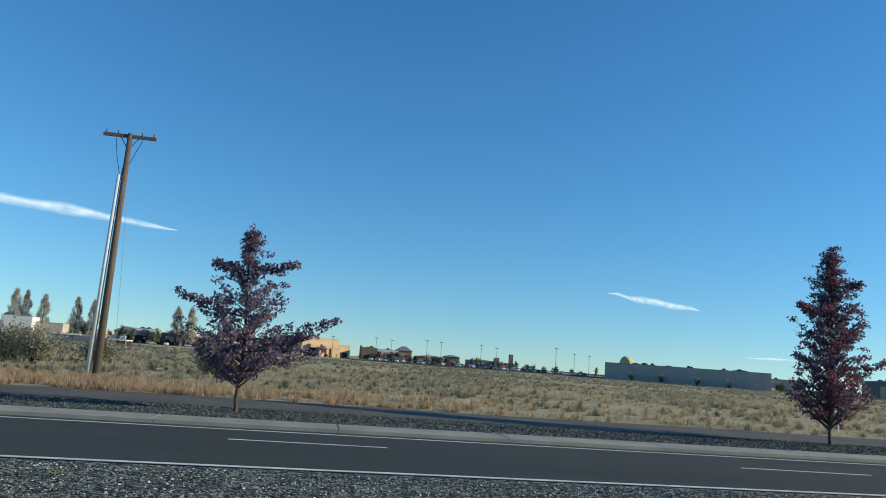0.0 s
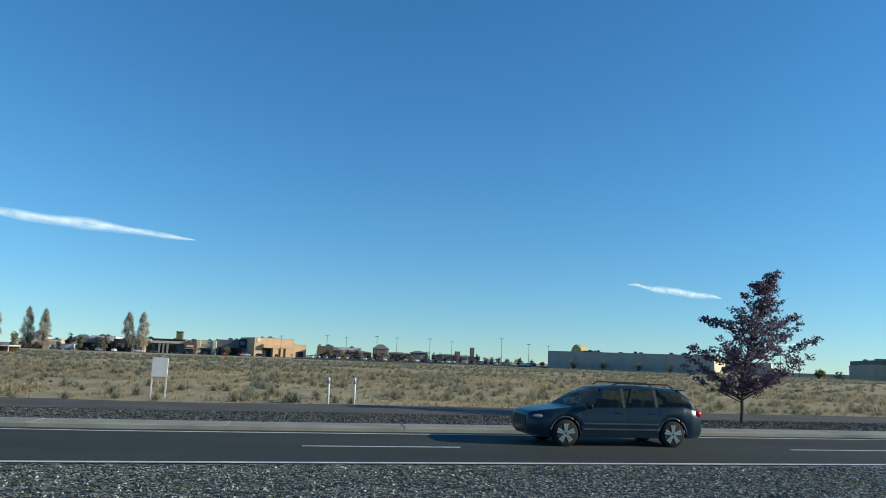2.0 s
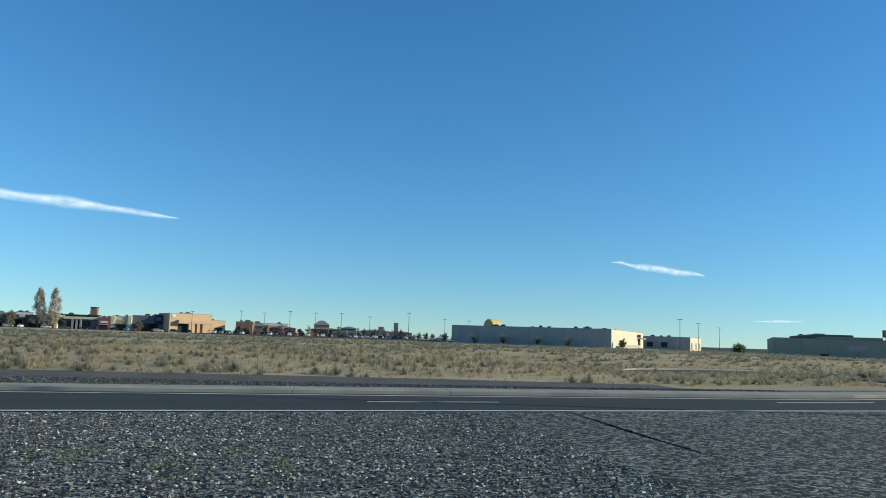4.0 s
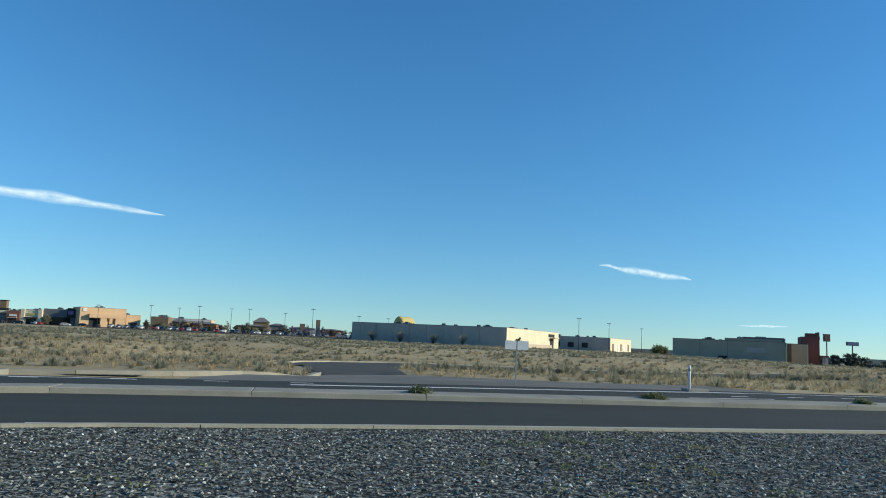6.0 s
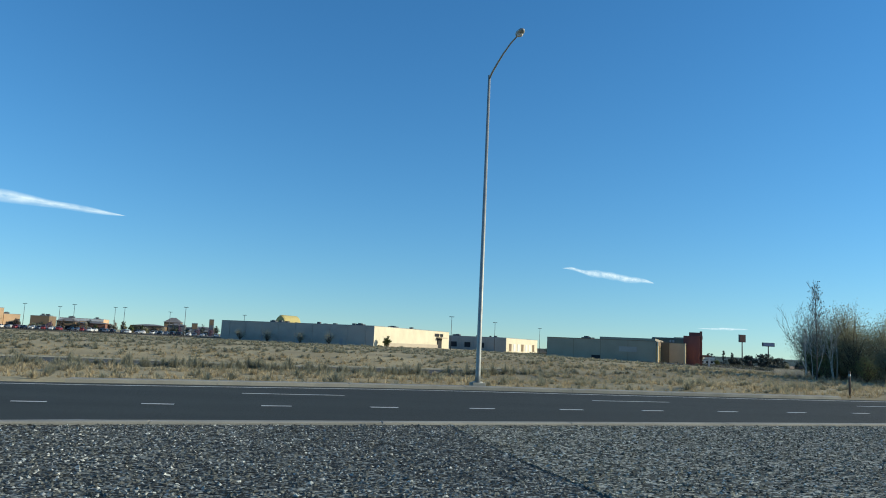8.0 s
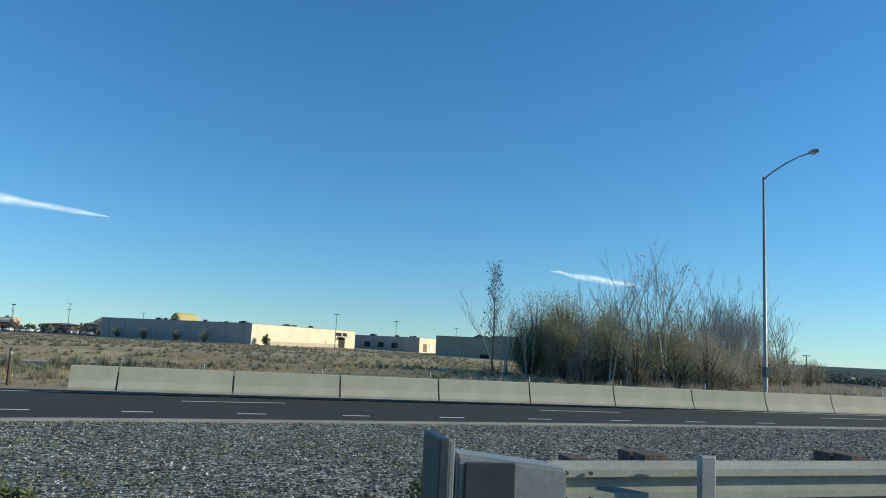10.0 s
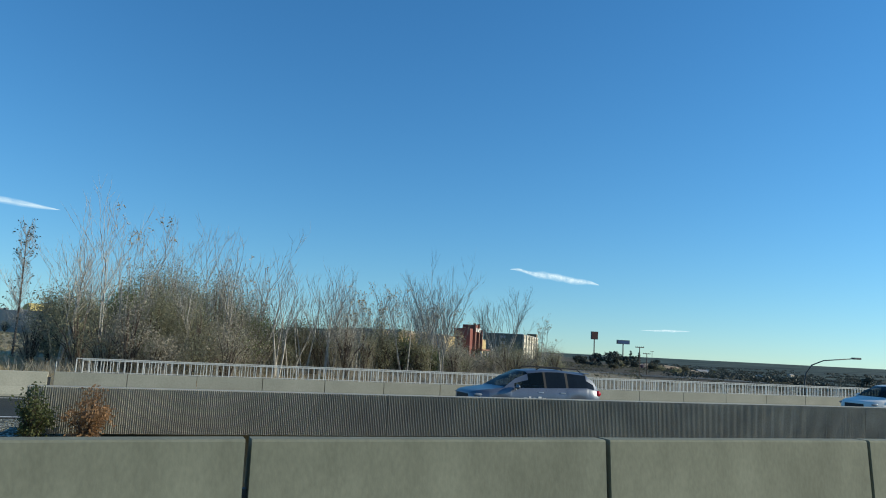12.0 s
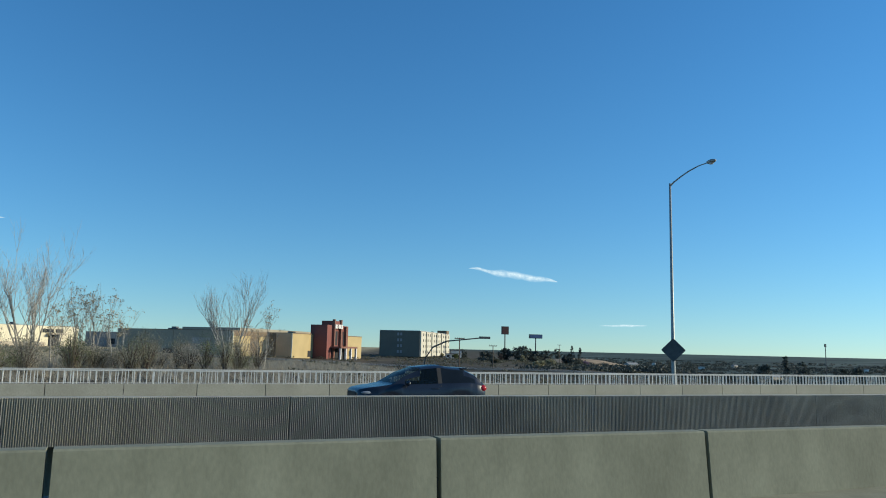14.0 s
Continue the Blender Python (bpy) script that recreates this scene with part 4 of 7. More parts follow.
def bush(name, label, x, y, r, h, mat, seed, leaves=900, size=0.07, category="bush", group="", twigs=14, loose=0.34):
    """A bush: thin stems from the foot and a ragged cloud of leaves in clumps."""
    z = ground_z(x, y)
    ob = thing(name, label, category, (x, y, z), group=group)
    q = random.Random(seed)
    bm = bmesh.new()
    tips = []
    for i in range(twigs):
        a, s = q.uniform(0, 6.28), q.uniform(0.2, 1.0)
        tip = Vector((math.cos(a) * r * s * 0.8, math.sin(a) * r * s * 0.8, h * (1 - 0.45 * s * s) * q.uniform(0.55, 0.95)))
        tube(bm, [(0, 0, -0.1), tip * 0.5 + Vector((0, 0, 0.1 * h)), tip], [0.012 * h + 0.008, 0.008 * h + 0.004, 0.003], 4)
        tips += [tip, tip * 0.72 + Vector((0, 0, 0.1 * h)), tip * 0.45]
    part("stem_frame", bm, M["bark"], ob)
    cloud_part("foliage", [leaf_cloud(tips, max(4, leaves // len(tips)), r * loose, size, seed, 0.85)], mat, ob)
    return ob


# ---- street trees with red autumn leaves ----
def leaf_tree(label, base, height, profile, lean, mats, seed, branches=150, leaves=26, leaf=0.15, first=0.16, arms=()):
    """A young tree: a tapered leader, limbs that rise outwards to the crown's outline, leaves on their outer parts.
    profile: (share of height, radius) pairs of the outline. arms: tips of boughs that reach past it."""
    ob = thing("street_tree", label, "tree", base, group="street trees behind the pavement")
    q = random.Random(seed)
    top = Vector((lean[0], lean[1], height))
    spine = lambda s: Vector((top.x * s ** 2.1 + 0.05 * math.sin(s * 9 + seed), top.y * s ** 2.1, top.z * s))  # noqa: E731
    bm = bmesh.new()
    tube(bm, [(0, 0, -0.15), (0, 0, 0.1)] + [spine(s) for s in (0.1, 0.25, 0.4, 0.55, 0.7, 0.85, 0.97)], [0.10, 0.08, 0.068, 0.06, 0.052, 0.043, 0.033, 0.022, 0.007], 8)
    part("trunk", bm, M["bark"], ob, "", True)
    bm = bmesh.new()
    groups = [[] for _ in mats]
    hs, rs = [p[0] for p in profile], [p[1] for p in profile]
    for i in range(branches):
        s = first + (1 - first) * (i + q.random()) / branches
        a = i * 2.39996 + q.uniform(-0.7, 0.7)
        reach = lerp(s, hs, rs) * q.choice((0.35, 0.6, 0.8, 1.0, 1.1, 1.2))
        foot = spine(max(0.1, s - 0.07 - 0.05 * reach))
        tip = spine(s) + Vector((math.cos(a) * reach, math.sin(a) * reach, q.uniform(-0.1, 0.3)))
        midp = foot.lerp(tip, 0.5) + Vector((0, 0, -0.06 * reach))
        tube(bm, [foot, midp, tip], [0.03 * (1.15 - s) + 0.008, 0.016 * (1.2 - s) + 0.005, 0.003], 4)
        k = q.choices(range(len(mats)), [m[1] for m in mats])[0]
        tufts = max(2, int(reach * 3.2))
        for j in range(tufts):
            t = 0.25 + 0.75 * (j + q.random() * 0.6) / tufts
            c = foot.lerp(midp, t * 2) if t < 0.5 else midp.lerp(tip, t * 2 - 1)
            w = 0.05 + 0.2 * min(1, reach) * (1.1 - t * 0.6)
            c = c + Vector((q.uniform(-w, w), q.uniform(-w, w), q.uniform(-0.05, 0.12)))
            groups[k].append(c[:])
            if q.random() < 0.4:
                tube(bm, [foot.lerp(tip, max(0, t - 0.15)), c], [0.006, 0.003], 3)
    for tip in arms:
        tip = Vector(tip)
        foot = spine(max(0.2, (tip.z - 0.25 * abs(tip.x) - 0.1) / height))
        bend = foot.lerp(tip, 0.55) + Vector((0, 0, -0.08 * abs(tip.x)))
        tube(bm, [foot, bend, tip], [0.035, 0.022, 0.005], 5)
        for j in range(9):
            t = 0.25 + 0.75 * j / 8
            c = foot.lerp(bend, t * 2) if t < 0.5 else bend.lerp(tip, t * 2 - 1)
            w = 0.5 * (1.15 - t)
            for _ in range(2):
                e = c + Vector((q.uniform(-w, w), q.uniform(-w, w), q.uniform(-0.4 * w, 0.8 * w)))
                tube(bm, [c, e], [0.008, 0.003], 3)
                groups[q.choices(range(len(mats)), [m[1] for m in mats])[0]].append(e[:])
    part("limb_frame", bm, M["bark"], ob)
    for k, (m, _) in enumerate(mats):
        if groups[k]:
            cloud_part("foliage", [leaf_cloud(groups[k], leaves // 3 + 2, 0.25, leaf, seed * 7 + k, 0.6)], m, ob)
    return ob


RED, PLUM = M["red_leaf"], M["plum_leaf"]
leaf_tree("slender young tree with dull purple-red autumn leaves", (46.8, 27.2, 7.45), 8.85, ((0.2, 0.8), (0.27, 1.6), (0.34, 1.75), (0.42, 1.45), (0.5, 1.25), (0.62, 1.3), (0.75, 1.1), (0.88, 0.75), (1, 0.15)), (0.42, 0.3), ((PLUM, 6), (RED, 3)), 3, 185, 84, 0.08, 0.22,
          ((2.5, -0.4, 3.9), (-1.9, -0.5, 3.9), (-1.6, -0.3, 6.1), (1.6, 0.3, 5.2), (1.2, -0.4, 7.2)))
leaf_tree("spreading ragged young tree with purple autumn leaves", (22.5, 25.6, 7.6), 6.7, ((0.27, 0.7), (0.3, 1.6), (0.36, 2.3), (0.44, 2.3), (0.55, 1.8), (0.66, 1.35), (0.8, 0.8), (0.9, 0.4), (1, 0.12)), (-0.15, 0.3), ((PLUM, 1),), 17, 92, 66, 0.085, 0.27,
          ((1.5, -0.3, 5.4), (3.0, -0.5, 3.5), (-2.3, -0.4, 4.1), (2.7, 0.5, 2.5), (-1.5, 0.6, 2.2), (-1.2, 0.3, 5.3), (2.3, -0.9, 2.9)))
leaf_tree("young tree with thin purple leaves and a leaning top", (80.1, 29.3, 7.6), 6.75, ((0.27, 0.8), (0.3, 1.7), (0.36, 2.35), (0.45, 2.3), (0.55, 1.95), (0.68, 1.55), (0.8, 1.05), (0.92, 0.5), (1, 0.12)), (2.1, 0.4), ((PLUM, 1),), 27, 100, 66, 0.085, 0.27,
          ((3.5, -0.3, 3.8), (2.9, 0.3, 4.8), (-2.4, -0.4, 3.2), (-1.5, 0.4, 4.5), (0.6, -0.4, 6.0), (2.2, 0.6, 2.2)))


# ---- bare thicket beside the bridge ----
def bare_tree(label, x, y, h, r, stems, seed, mat=None, leaf=None, name="bare_tree", leaf_count=0, bough=(5, 4, 3)):
    """Several slim stems that fork and fork again into upright twigs."""
    z = ground_z(x, y)
    ob = thing(name, label, "tree", (x, y, z), group="bare trees beside the bridge")
    q = random.Random(seed)
    trunk, twig = bmesh.new(), bmesh.new()
    tips = []

    def grow(bm, p, way, length, rad, level):
        pts, rads = [p], [rad]
        for k in range(3):
            way = (way + Vector((q.gauss(0, 0.07), q.gauss(0, 0.07), 0.09))).normalized()
            p = p + way * length / 3
            pts.append(p)
            rads.append(rad * (1 - 0.27 * (k + 1)))
        tube(bm, pts, rads, 5 if level == 0 else 3)
        if level < 3:
            for k in range(bough[level]):
                t = q.uniform(0.35, 1.0) * 3
                i = min(2, int(t))
                foot = pts[i].lerp(pts[i + 1], t - i)
                side = (way + Vector((q.gauss(0, 0.42), q.gauss(0, 0.42), q.uniform(0, 0.3)))).normalized()
                grow(twig, foot, side, length * q.uniform(0.38, 0.6), max(rads[i] * 0.6, 0.0145 - 0.002 * level), level + 1)
        else:
            tips.append(p[:])

    for i in range(stems):
        a = q.uniform(0, 6.28)
        d = Vector((math.cos(a) * r / h, math.sin(a) * r / h, 1)).normalized()
        grow(trunk, Vector((math.cos(a) * 0.25, math.sin(a) * 0.25, -0.2)), d, h * q.uniform(0.55, 0.72), 0.011 * h * q.uniform(0.7, 1.0), 0)
    part("trunk", trunk, mat or M["pale_bark"], ob)
    part("twig_crown", twig, mat or M["pale_bark"], ob)
    if leaf:
        cloud_part("last_leaves", [leaf_cloud(q.sample(tips, min(len(tips), leaf_count)), 6, 0.32, 0.11, seed)], leaf, ob, "a few last dry leaves")
    return ob


BARE = "leafless slim-stemmed tree with pale upright twigs"
def column_tree(label, x, y, h, r, seed):
    """A narrow tree: one stem with many short rising branches."""
    ob = thing("bare_tree", label, "tree", (x, y, ground_z(x, y)), group="bare trees beside the bridge")
    g = random.Random(seed)
    stem, twig, tips = bmesh.new(), bmesh.new(), []
    tube(stem, [(0, 0, -0.2), (0.1, 0, h * 0.4), (0, 0.1, h)], [0.1, 0.07, 0.012], 6)
    for i in range(110):
        u = 0.22 + 0.76 * i / 109
        a, d = g.uniform(0, 6.28), r * g.uniform(0.4, 1.1) * (1.15 - u * 0.5)
        foot = Vector((0, 0, h * u))
        tip = foot + Vector((math.cos(a) * d, math.sin(a) * d, g.uniform(0.5, 1.3)))
        tube(twig, [foot, foot.lerp(tip, 0.5) + Vector((0, 0, -0.08)), tip], [0.022, 0.016, 0.008], 3)
        for k in range(3):
            c = foot.lerp(tip, g.uniform(0.4, 0.9))
            tube(twig, [c, c + Vector((g.uniform(-0.3, 0.3), g.uniform(-0.3, 0.3), g.uniform(0.3, 0.7)))], [0.013, 0.007], 3)
        if u > 0.7 or g.random() < 0.2:
            tips.append(tip[:])
    part("trunk", stem, M["bark"], ob)
    part("twig_crown", twig, M["pale_bark"], ob)
    cloud_part("last_leaves", [leaf_cloud(tips, 4, 0.25, 0.12, seed)], M["dark_wood"], ob, "a few last dark leaves")


column_tree("tall thin tree with a few dark leaves on top", 236.9, 78.2, 10.4, 1.2, 5)
bare_tree("pale birch with two straight stems and bare twigs", 242.9, 64.6, 11.2, 0.8, 2, 2)
bare_tree("wide leafless tree with many upright stems", 278.0, 97.6, 12.4, 4.8, 8, 3, bough=(7, 5, 4))
bare_tree("wide leafless tree with many upright stems", 298.6, 131.2, 13.0, 5.4, 8, 4, bough=(7, 5, 4))
for i, (x, y, h) in enumerate(((238.6, 81, 8.6), (240.4, 84, 9.4), (241.8, 81, 8.8))):
    bare_tree(BARE, x, y, h, 1.4, 3, 160 + i)
q = random.Random(77)
for i in range(34):
    t = i / 33
    bare_tree(BARE, 243 + 34 * t + q.uniform(-1.2, 1.2), 65 + 25 * t + q.uniform(-6, 6), q.uniform(8.6, 11.4) * (0.86 if t > 0.45 else 1), q.uniform(0.8, 2.6), q.randint(2, 3), 100 + i, None, M["gold_leaf"] if i % 9 == 4 else None, leaf_count=30)
for i, (x, y, h) in enumerate(((280.3, 110, 9.8), (282.7, 110.5, 9.9), (284.8, 111, 7.6), (278.6, 107, 8.4), (303, 124, 8.5), (268, 84, 8.6))):
    bare_tree("low tree with dull golden last leaves on thin twigs", x, y, h, 1.5, 4, 140 + i, None, M["gold_leaf"], leaf_count=110)
for i in range(84):
    t = (i % 60) / 59
    x, y = (243 + 57 * t + q.uniform(-2, 2), 61 + 51 * t + q.uniform(-6, 8)) if i < 60 else (q.uniform(243, 256), q.uniform(58, 74))
    m, word = (("brush", "olive-brown"), ("olive_leaf", "brown"), ("brush", "dry brown"), ("olive_leaf", "olive-brown"), ("weed_leaf", "dull green"), ("brush", "grey-brown"))[i % 6]
    r, h = q.uniform(1.6, 3.0), q.uniform(2.8, 6.4) * (0.9 if t > 0.5 else 1)
    ob = bush("thicket_bush", f"dense {word} bush in the thicket", x, y, r, h, M[m], 200 + i, 1900, 0.08, group="bushes of the thicket", twigs=22)
    cloud_part("twig_brush", [blades([(0, 0, 0)] * 2, 40, h * 0.95, r * 1.2, 700 + i, 0.011)], M["brush"], ob, "fine dry upright twigs")
for i, (x, y, r, h) in enumerate(((243.6, 86, 3.0, 6.6), (245.4, 89, 4.0, 9.8), (247.6, 85, 4.2, 10.6), (249.8, 89, 4.0, 10.0), (252.4, 84, 3.8, 9.2), (255, 89, 3.6, 8.0), (245.4, 82, 3.2, 7.6), (249, 80, 3.6, 8.6), (241.2, 70.5, 2.2, 5.6), (243.5, 66, 2.6, 6.3), (246.0, 70, 2.8, 6.4), (248.5, 65, 2.6, 6.0), (250.5, 70, 2.8, 6.2), (244.5, 75, 2.6, 6.0), (253.5, 72, 2.5, 5.6), (256, 76, 2.6, 5.4), (260, 78, 2.6, 5.2))):
    bush("thicket_bush", "tall rounded olive-green bush in the thicket", x, y, r, h, M["weed_leaf"] if i % 5 < 1 else M["olive_leaf"], 330 + i, 11000, 0.085, group="bushes of the thicket", twigs=44, loose=0.46)
for i in range(14):
    bush("thicket_bush", "low spreading olive bush at the thicket's foot", 242.4 + i * 1.05 + 0.4 * math.sin(i * 5), 83 + 4 * math.sin(i * 2.4), 2.4, 3.4 + 0.8 * math.sin(i * 1.7), M["olive_leaf"] if i % 2 else M["weed_leaf"], 360 + i, 1900, 0.10, group="bushes of the thicket", twigs=30)
for i, (x, y, r, h) in enumerate(((268.6, 83, 2.3, 4.9), (270.6, 84.5, 2.5, 5.4), (272.4, 83.5, 2.2, 4.6), (274.6, 87, 2.0, 3.8))):
    bush("thicket_bush", "full leafy olive-green bush in the thicket", x, y, r, h, M["weed_leaf"] if i % 2 else M["olive_leaf"], 390 + i, 4200, 0.095, group="bushes of the thicket", twigs=40)
# brown undergrowth below the thicket and on past the bridge
q = random.Random(31)
spots, low = [], []
while len(spots) < 2600:
    x, y = q.uniform(243, 330), q.uniform(52, 190)
    if y > 55 + 1.35 * (x - 215) or y < 50 + 0.3 * (x - 236):
        continue
    spots.append((x, y, ground_z(x, y)))
while len(low) < 1800:
    x, y = q.uniform(300, 620), q.uniform(80, 480)
    if noise.noise((x * 0.03, y * 0.03, 5)) + q.uniform(-0.3, 0.3) < 0 or abs(y - 215 + 0.25 * (x - 290)) < 24:
        continue
    low.append((x, y, ground_z(x, y) + 0.4))
tagged(new("undergrowth", scatter_mesh("undergrowth", [blades(spots, 22, 0.9, 0.9, 12, 0.022)], M["brush"])), "dry brown undergrowth of grass and twigs", "shrubs", kind="stuff")
tagged(new("scrub", scatter_mesh("scrub", [leaf_cloud(low, 22, 1.9, 0.34, 13, 0.28)], M["scrub_leaf"])), "dark brown scrub on the land past the bridge", "shrubs", kind="stuff")

# low weeds and bushes along the guardrail and the slip road
for i, (x, y, r, h, m, word) in enumerate(((234.5, 17.3, 0.72, 1.25, "lime_leaf", "pale green"), (237.4, 19.4, 0.6, 0.95, "weed_leaf", "olive"), (239.9, 17.6, 0.35, 1.0, "straw", "dry pale"), (238.6, 18.4, 0.5, 1.0, "lime_leaf", "pale green"),
                                             (241.1, 17.3, 0.95, 1.4, "green_leaf", "dark feathery green"), (241.5, 17.5, 0.55, 1.15, "weed_leaf", "leafy green"), (213.0, 15.6, 0.3, 0.38, "weed_leaf", "small green"), (217.4, 16.0, 0.45, 0.5, "weed_leaf", "dull green"), (221.5, 17.0, 0.35, 0.5, "green_leaf", "small green"),
                                             (251.5, 26.9, 0.6, 1.25, "rust_leaf", "rust-brown"), (250.5, 26.7, 0.5, 1.2, "green_leaf", "dark green"), (245.0, 16.3, 0.4, 0.9, "green_leaf", "dark green"), (140.6, 21.2, 0.5, 0.42, "weed_leaf", "low dull green"), (147.9, 21.8, 0.5, 0.4, "weed_leaf", "low dull green"), (155.6, 22.5, 0.4, 0.36, "weed_leaf", "low dull green"), (161.6, 23.1, 0.4, 0.32, "weed_leaf", "low dull green"))):
    bush("roadside_bush", f"{word} bush growing at the roadside", x, y, r, h, M[m], 400 + i, 2200, 0.055 if r > 0.6 else 0.04, twigs=20)
for i, (x, y) in enumerate(((128.4, 6.7), (129.7, 6.7))):
    z = ground_z(x, y)
    ob = thing("grass_tuft", "full golden dry bunch grass tuft on the gravel", "grass tuft", (x, y, z))
    cloud_part("blades", [blades([(0, 0, 0)], 1100, 0.40, 0.42 - 0.1 * i, 50 + i, 0.012)], M["gold_grass"], ob)
q = random.Random(55)
spots = []
while len(spots) < 900:
    x = q.choice((q.uniform(14, 50), q.uniform(50, 100), q.uniform(126, 160), q.uniform(200, 250), q.uniform(200, 250)))
    lo, hi = y_own(x) + 4.8, min(y_near(x) - 0.6, y_own(x) + 16)
    y = q.uniform(lo, hi)
    if 121 < x < 131 and y > 4 + (x - 121.5) * 1.1:
        continue
    if noise.noise((x * 0.25, y * 0.25, 1)) < 0.05:
        continue
    spots.append((x, y, ground_z(x, y) + 0.09))
tagged(new("gravel_weeds", scatter_mesh("gravel_weeds", [leaf_cloud(spots, 22, 0.22, 0.03, 77, 0.25)], M["weed_leaf"])), "small green weeds between the stones", "weeds", kind="stuff")
M["tan_grass"] = leafy("tan_grass", (0.60, 0.42, 0.25), (0.44, 0.31, 0.185), 0.45, 0.25)
spots = []
while len(spots) < 800:
    x, y = q.uniform(-22, 44), q.uniform(33.4, 43)
    if q.random() < smooth(10, 44, x):
        continue
    spots.append((x, y, ground_z(x, y)))
tagged(new("tan_grass", scatter_mesh("tan_grass", [blades(spots, 40, 0.42, 0.4, 6, 0.022)], M["tan_grass"])), "tan dry grass along the edge of the track", "grass", kind="stuff")
for i, (x, y, r, h) in enumerate(((-1.5, 56, 3.0, 3.0), (-6, 58, 3.4, 3.6), (5.5, 58, 2.8, 3.0), (18, 60, 2.4, 2.2))):
    bush("sagebrush_bush", "tall grey-green bush beside the utility pole", x, y, r, h, M["olive_leaf"] if i % 2 else M["sage"], 510 + i, 3200, 0.13, twigs=30)
bush("sagebrush_bush", "grey-green bush beside the utility pole", 2.5, 62, 3.2, 2.8, M["olive_leaf"], 501, 2600, 0.16, twigs=24)
bush("sagebrush_bush", "grey-green bush beside the utility pole", 8.0, 66, 2.6, 2.4, M["sage"], 502, 2200, 0.16, twigs=24)

# ---- buildings ----
def paintwork(name, c, rough=0.85):
    return material(name, c, tuple(v * 0.86 for v in c), 0.25, rough, fine=0.15, bump=0.05, bump_scale=3)


# On the halls, "shade" darkens the unlit walls and "cream" lightens the sunlit ones.
B = {"shade": paintwork("shade_grey_wall", (0.40, 0.365, 0.325)), "cream": paintwork("cream_wall", (0.72, 0.65, 0.47)), "pale": paintwork("pale_front", (0.62, 0.58, 0.47)), "tan": paintwork("tan_wall", (0.66, 0.455, 0.27)), "ochre": paintwork("ochre_wall", (0.50, 0.385, 0.19)), "brick": paintwork("red_brown_wall", (0.24, 0.12, 0.085)),
     "red": paintwork("red_wall", (0.23, 0.085, 0.07)), "hotel": paintwork("hotel_wall", (0.165, 0.155, 0.125)), "slate": paintwork("slate_wall", (0.16, 0.17, 0.18)), "olive": paintwork("olive_grey_wall", (0.35, 0.315, 0.24)), "brown": paintwork("brown_wall", (0.22, 0.16, 0.10)),
     "sand": paintwork("sand_wall", (0.50, 0.43, 0.33)), "white": paintwork("white_wall", (0.74, 0.72, 0.68)), "roof": paintwork("grey_roofing", (0.20, 0.19, 0.185)), "cap": paintwork("metal_cap", (0.32, 0.32, 0.32)),
     "yellow": paintwork("yellow_cladding", (0.50, 0.42, 0.17)), "dark": paintwork("dark_opening", (0.035, 0.037, 0.04)), "grey": paintwork("grey_wall", (0.33, 0.33, 0.34)), "sign": paintwork("purple_sign", (0.20, 0.16, 0.36))}


def hall(name, label, a, turn, w, d, z0, z1, wall, roof="roof", bays=0, units=0, seed=1, category="building", cap="cap"):
    """A flat-roofed hall: thick walls round a sunk roof, coping, wall piers and roof gear. a: the near corner; w along turn, d behind."""
    ob = thing(name, label, category, (*a, z0), turn)
    h, t = z1 - z0, 0.35
    for s in ((0, w, 0, t), (0, w, d - t, d), (0, t, t + 0.003, d - t - 0.003), (w - t, w, t + 0.003, d - t - 0.003)):
        bm = bmesh.new()
        rect(bm, *s, -0.6, h)
        part("wall", bm, B[wall], ob)
    bm = bmesh.new()
    rect(bm, t + 0.003, w - t - 0.003, t + 0.003, d - t - 0.003, h - 0.9, h - 0.55)
    part("roof", bm, B[roof], ob)
    for s in ((-0.06, w + 0.06, -0.06, t + 0.06), (-0.06, w + 0.06, d - t - 0.06, d + 0.06), (-0.06, t + 0.06, t + 0.063, d - t - 0.063), (w - t - 0.06, w + 0.06, t + 0.063, d - t - 0.063)):
        bm = bmesh.new()
        rect(bm, *s, h, h + 0.16)
        part("coping", bm, B[cap], ob)
    for i in range(bays):
        x = w * (i + 0.5) / bays
        bm = bmesh.new()
        rect(bm, x - 0.3, x + 0.3, -0.18, -0.003, -0.6, h - 0.25)
        part("wall_pier", bm, B[wall], ob)
    q = random.Random(seed)
    for i in range(units):
        x, y, s = q.uniform(0.08, 0.92) * w, q.uniform(0.1, 0.8) * d, q.uniform(1.0, 1.9)
        bm = bmesh.new()
        rect(bm, x - s, x + s, y - s * 0.7, y + s * 0.7, h - 0.56, h + q.uniform(0.4, 1.0))
        rect(bm, x - s * 0.5, x + s * 0.4, y - s * 0.4, y + s * 0.4, h - 0.5, h + 1.15)
        part("roof_unit", bm, M["roof_gear"], ob, "dark rooftop air unit")
    return ob


def panel(ob, name, x0, x1, y0, y1, z0, z1, mat, label=""):
    bm = bmesh.new()
    rect(bm, x0, x1, y0, y1, z0, z1)
    return part(name, bm, mat, ob, label)


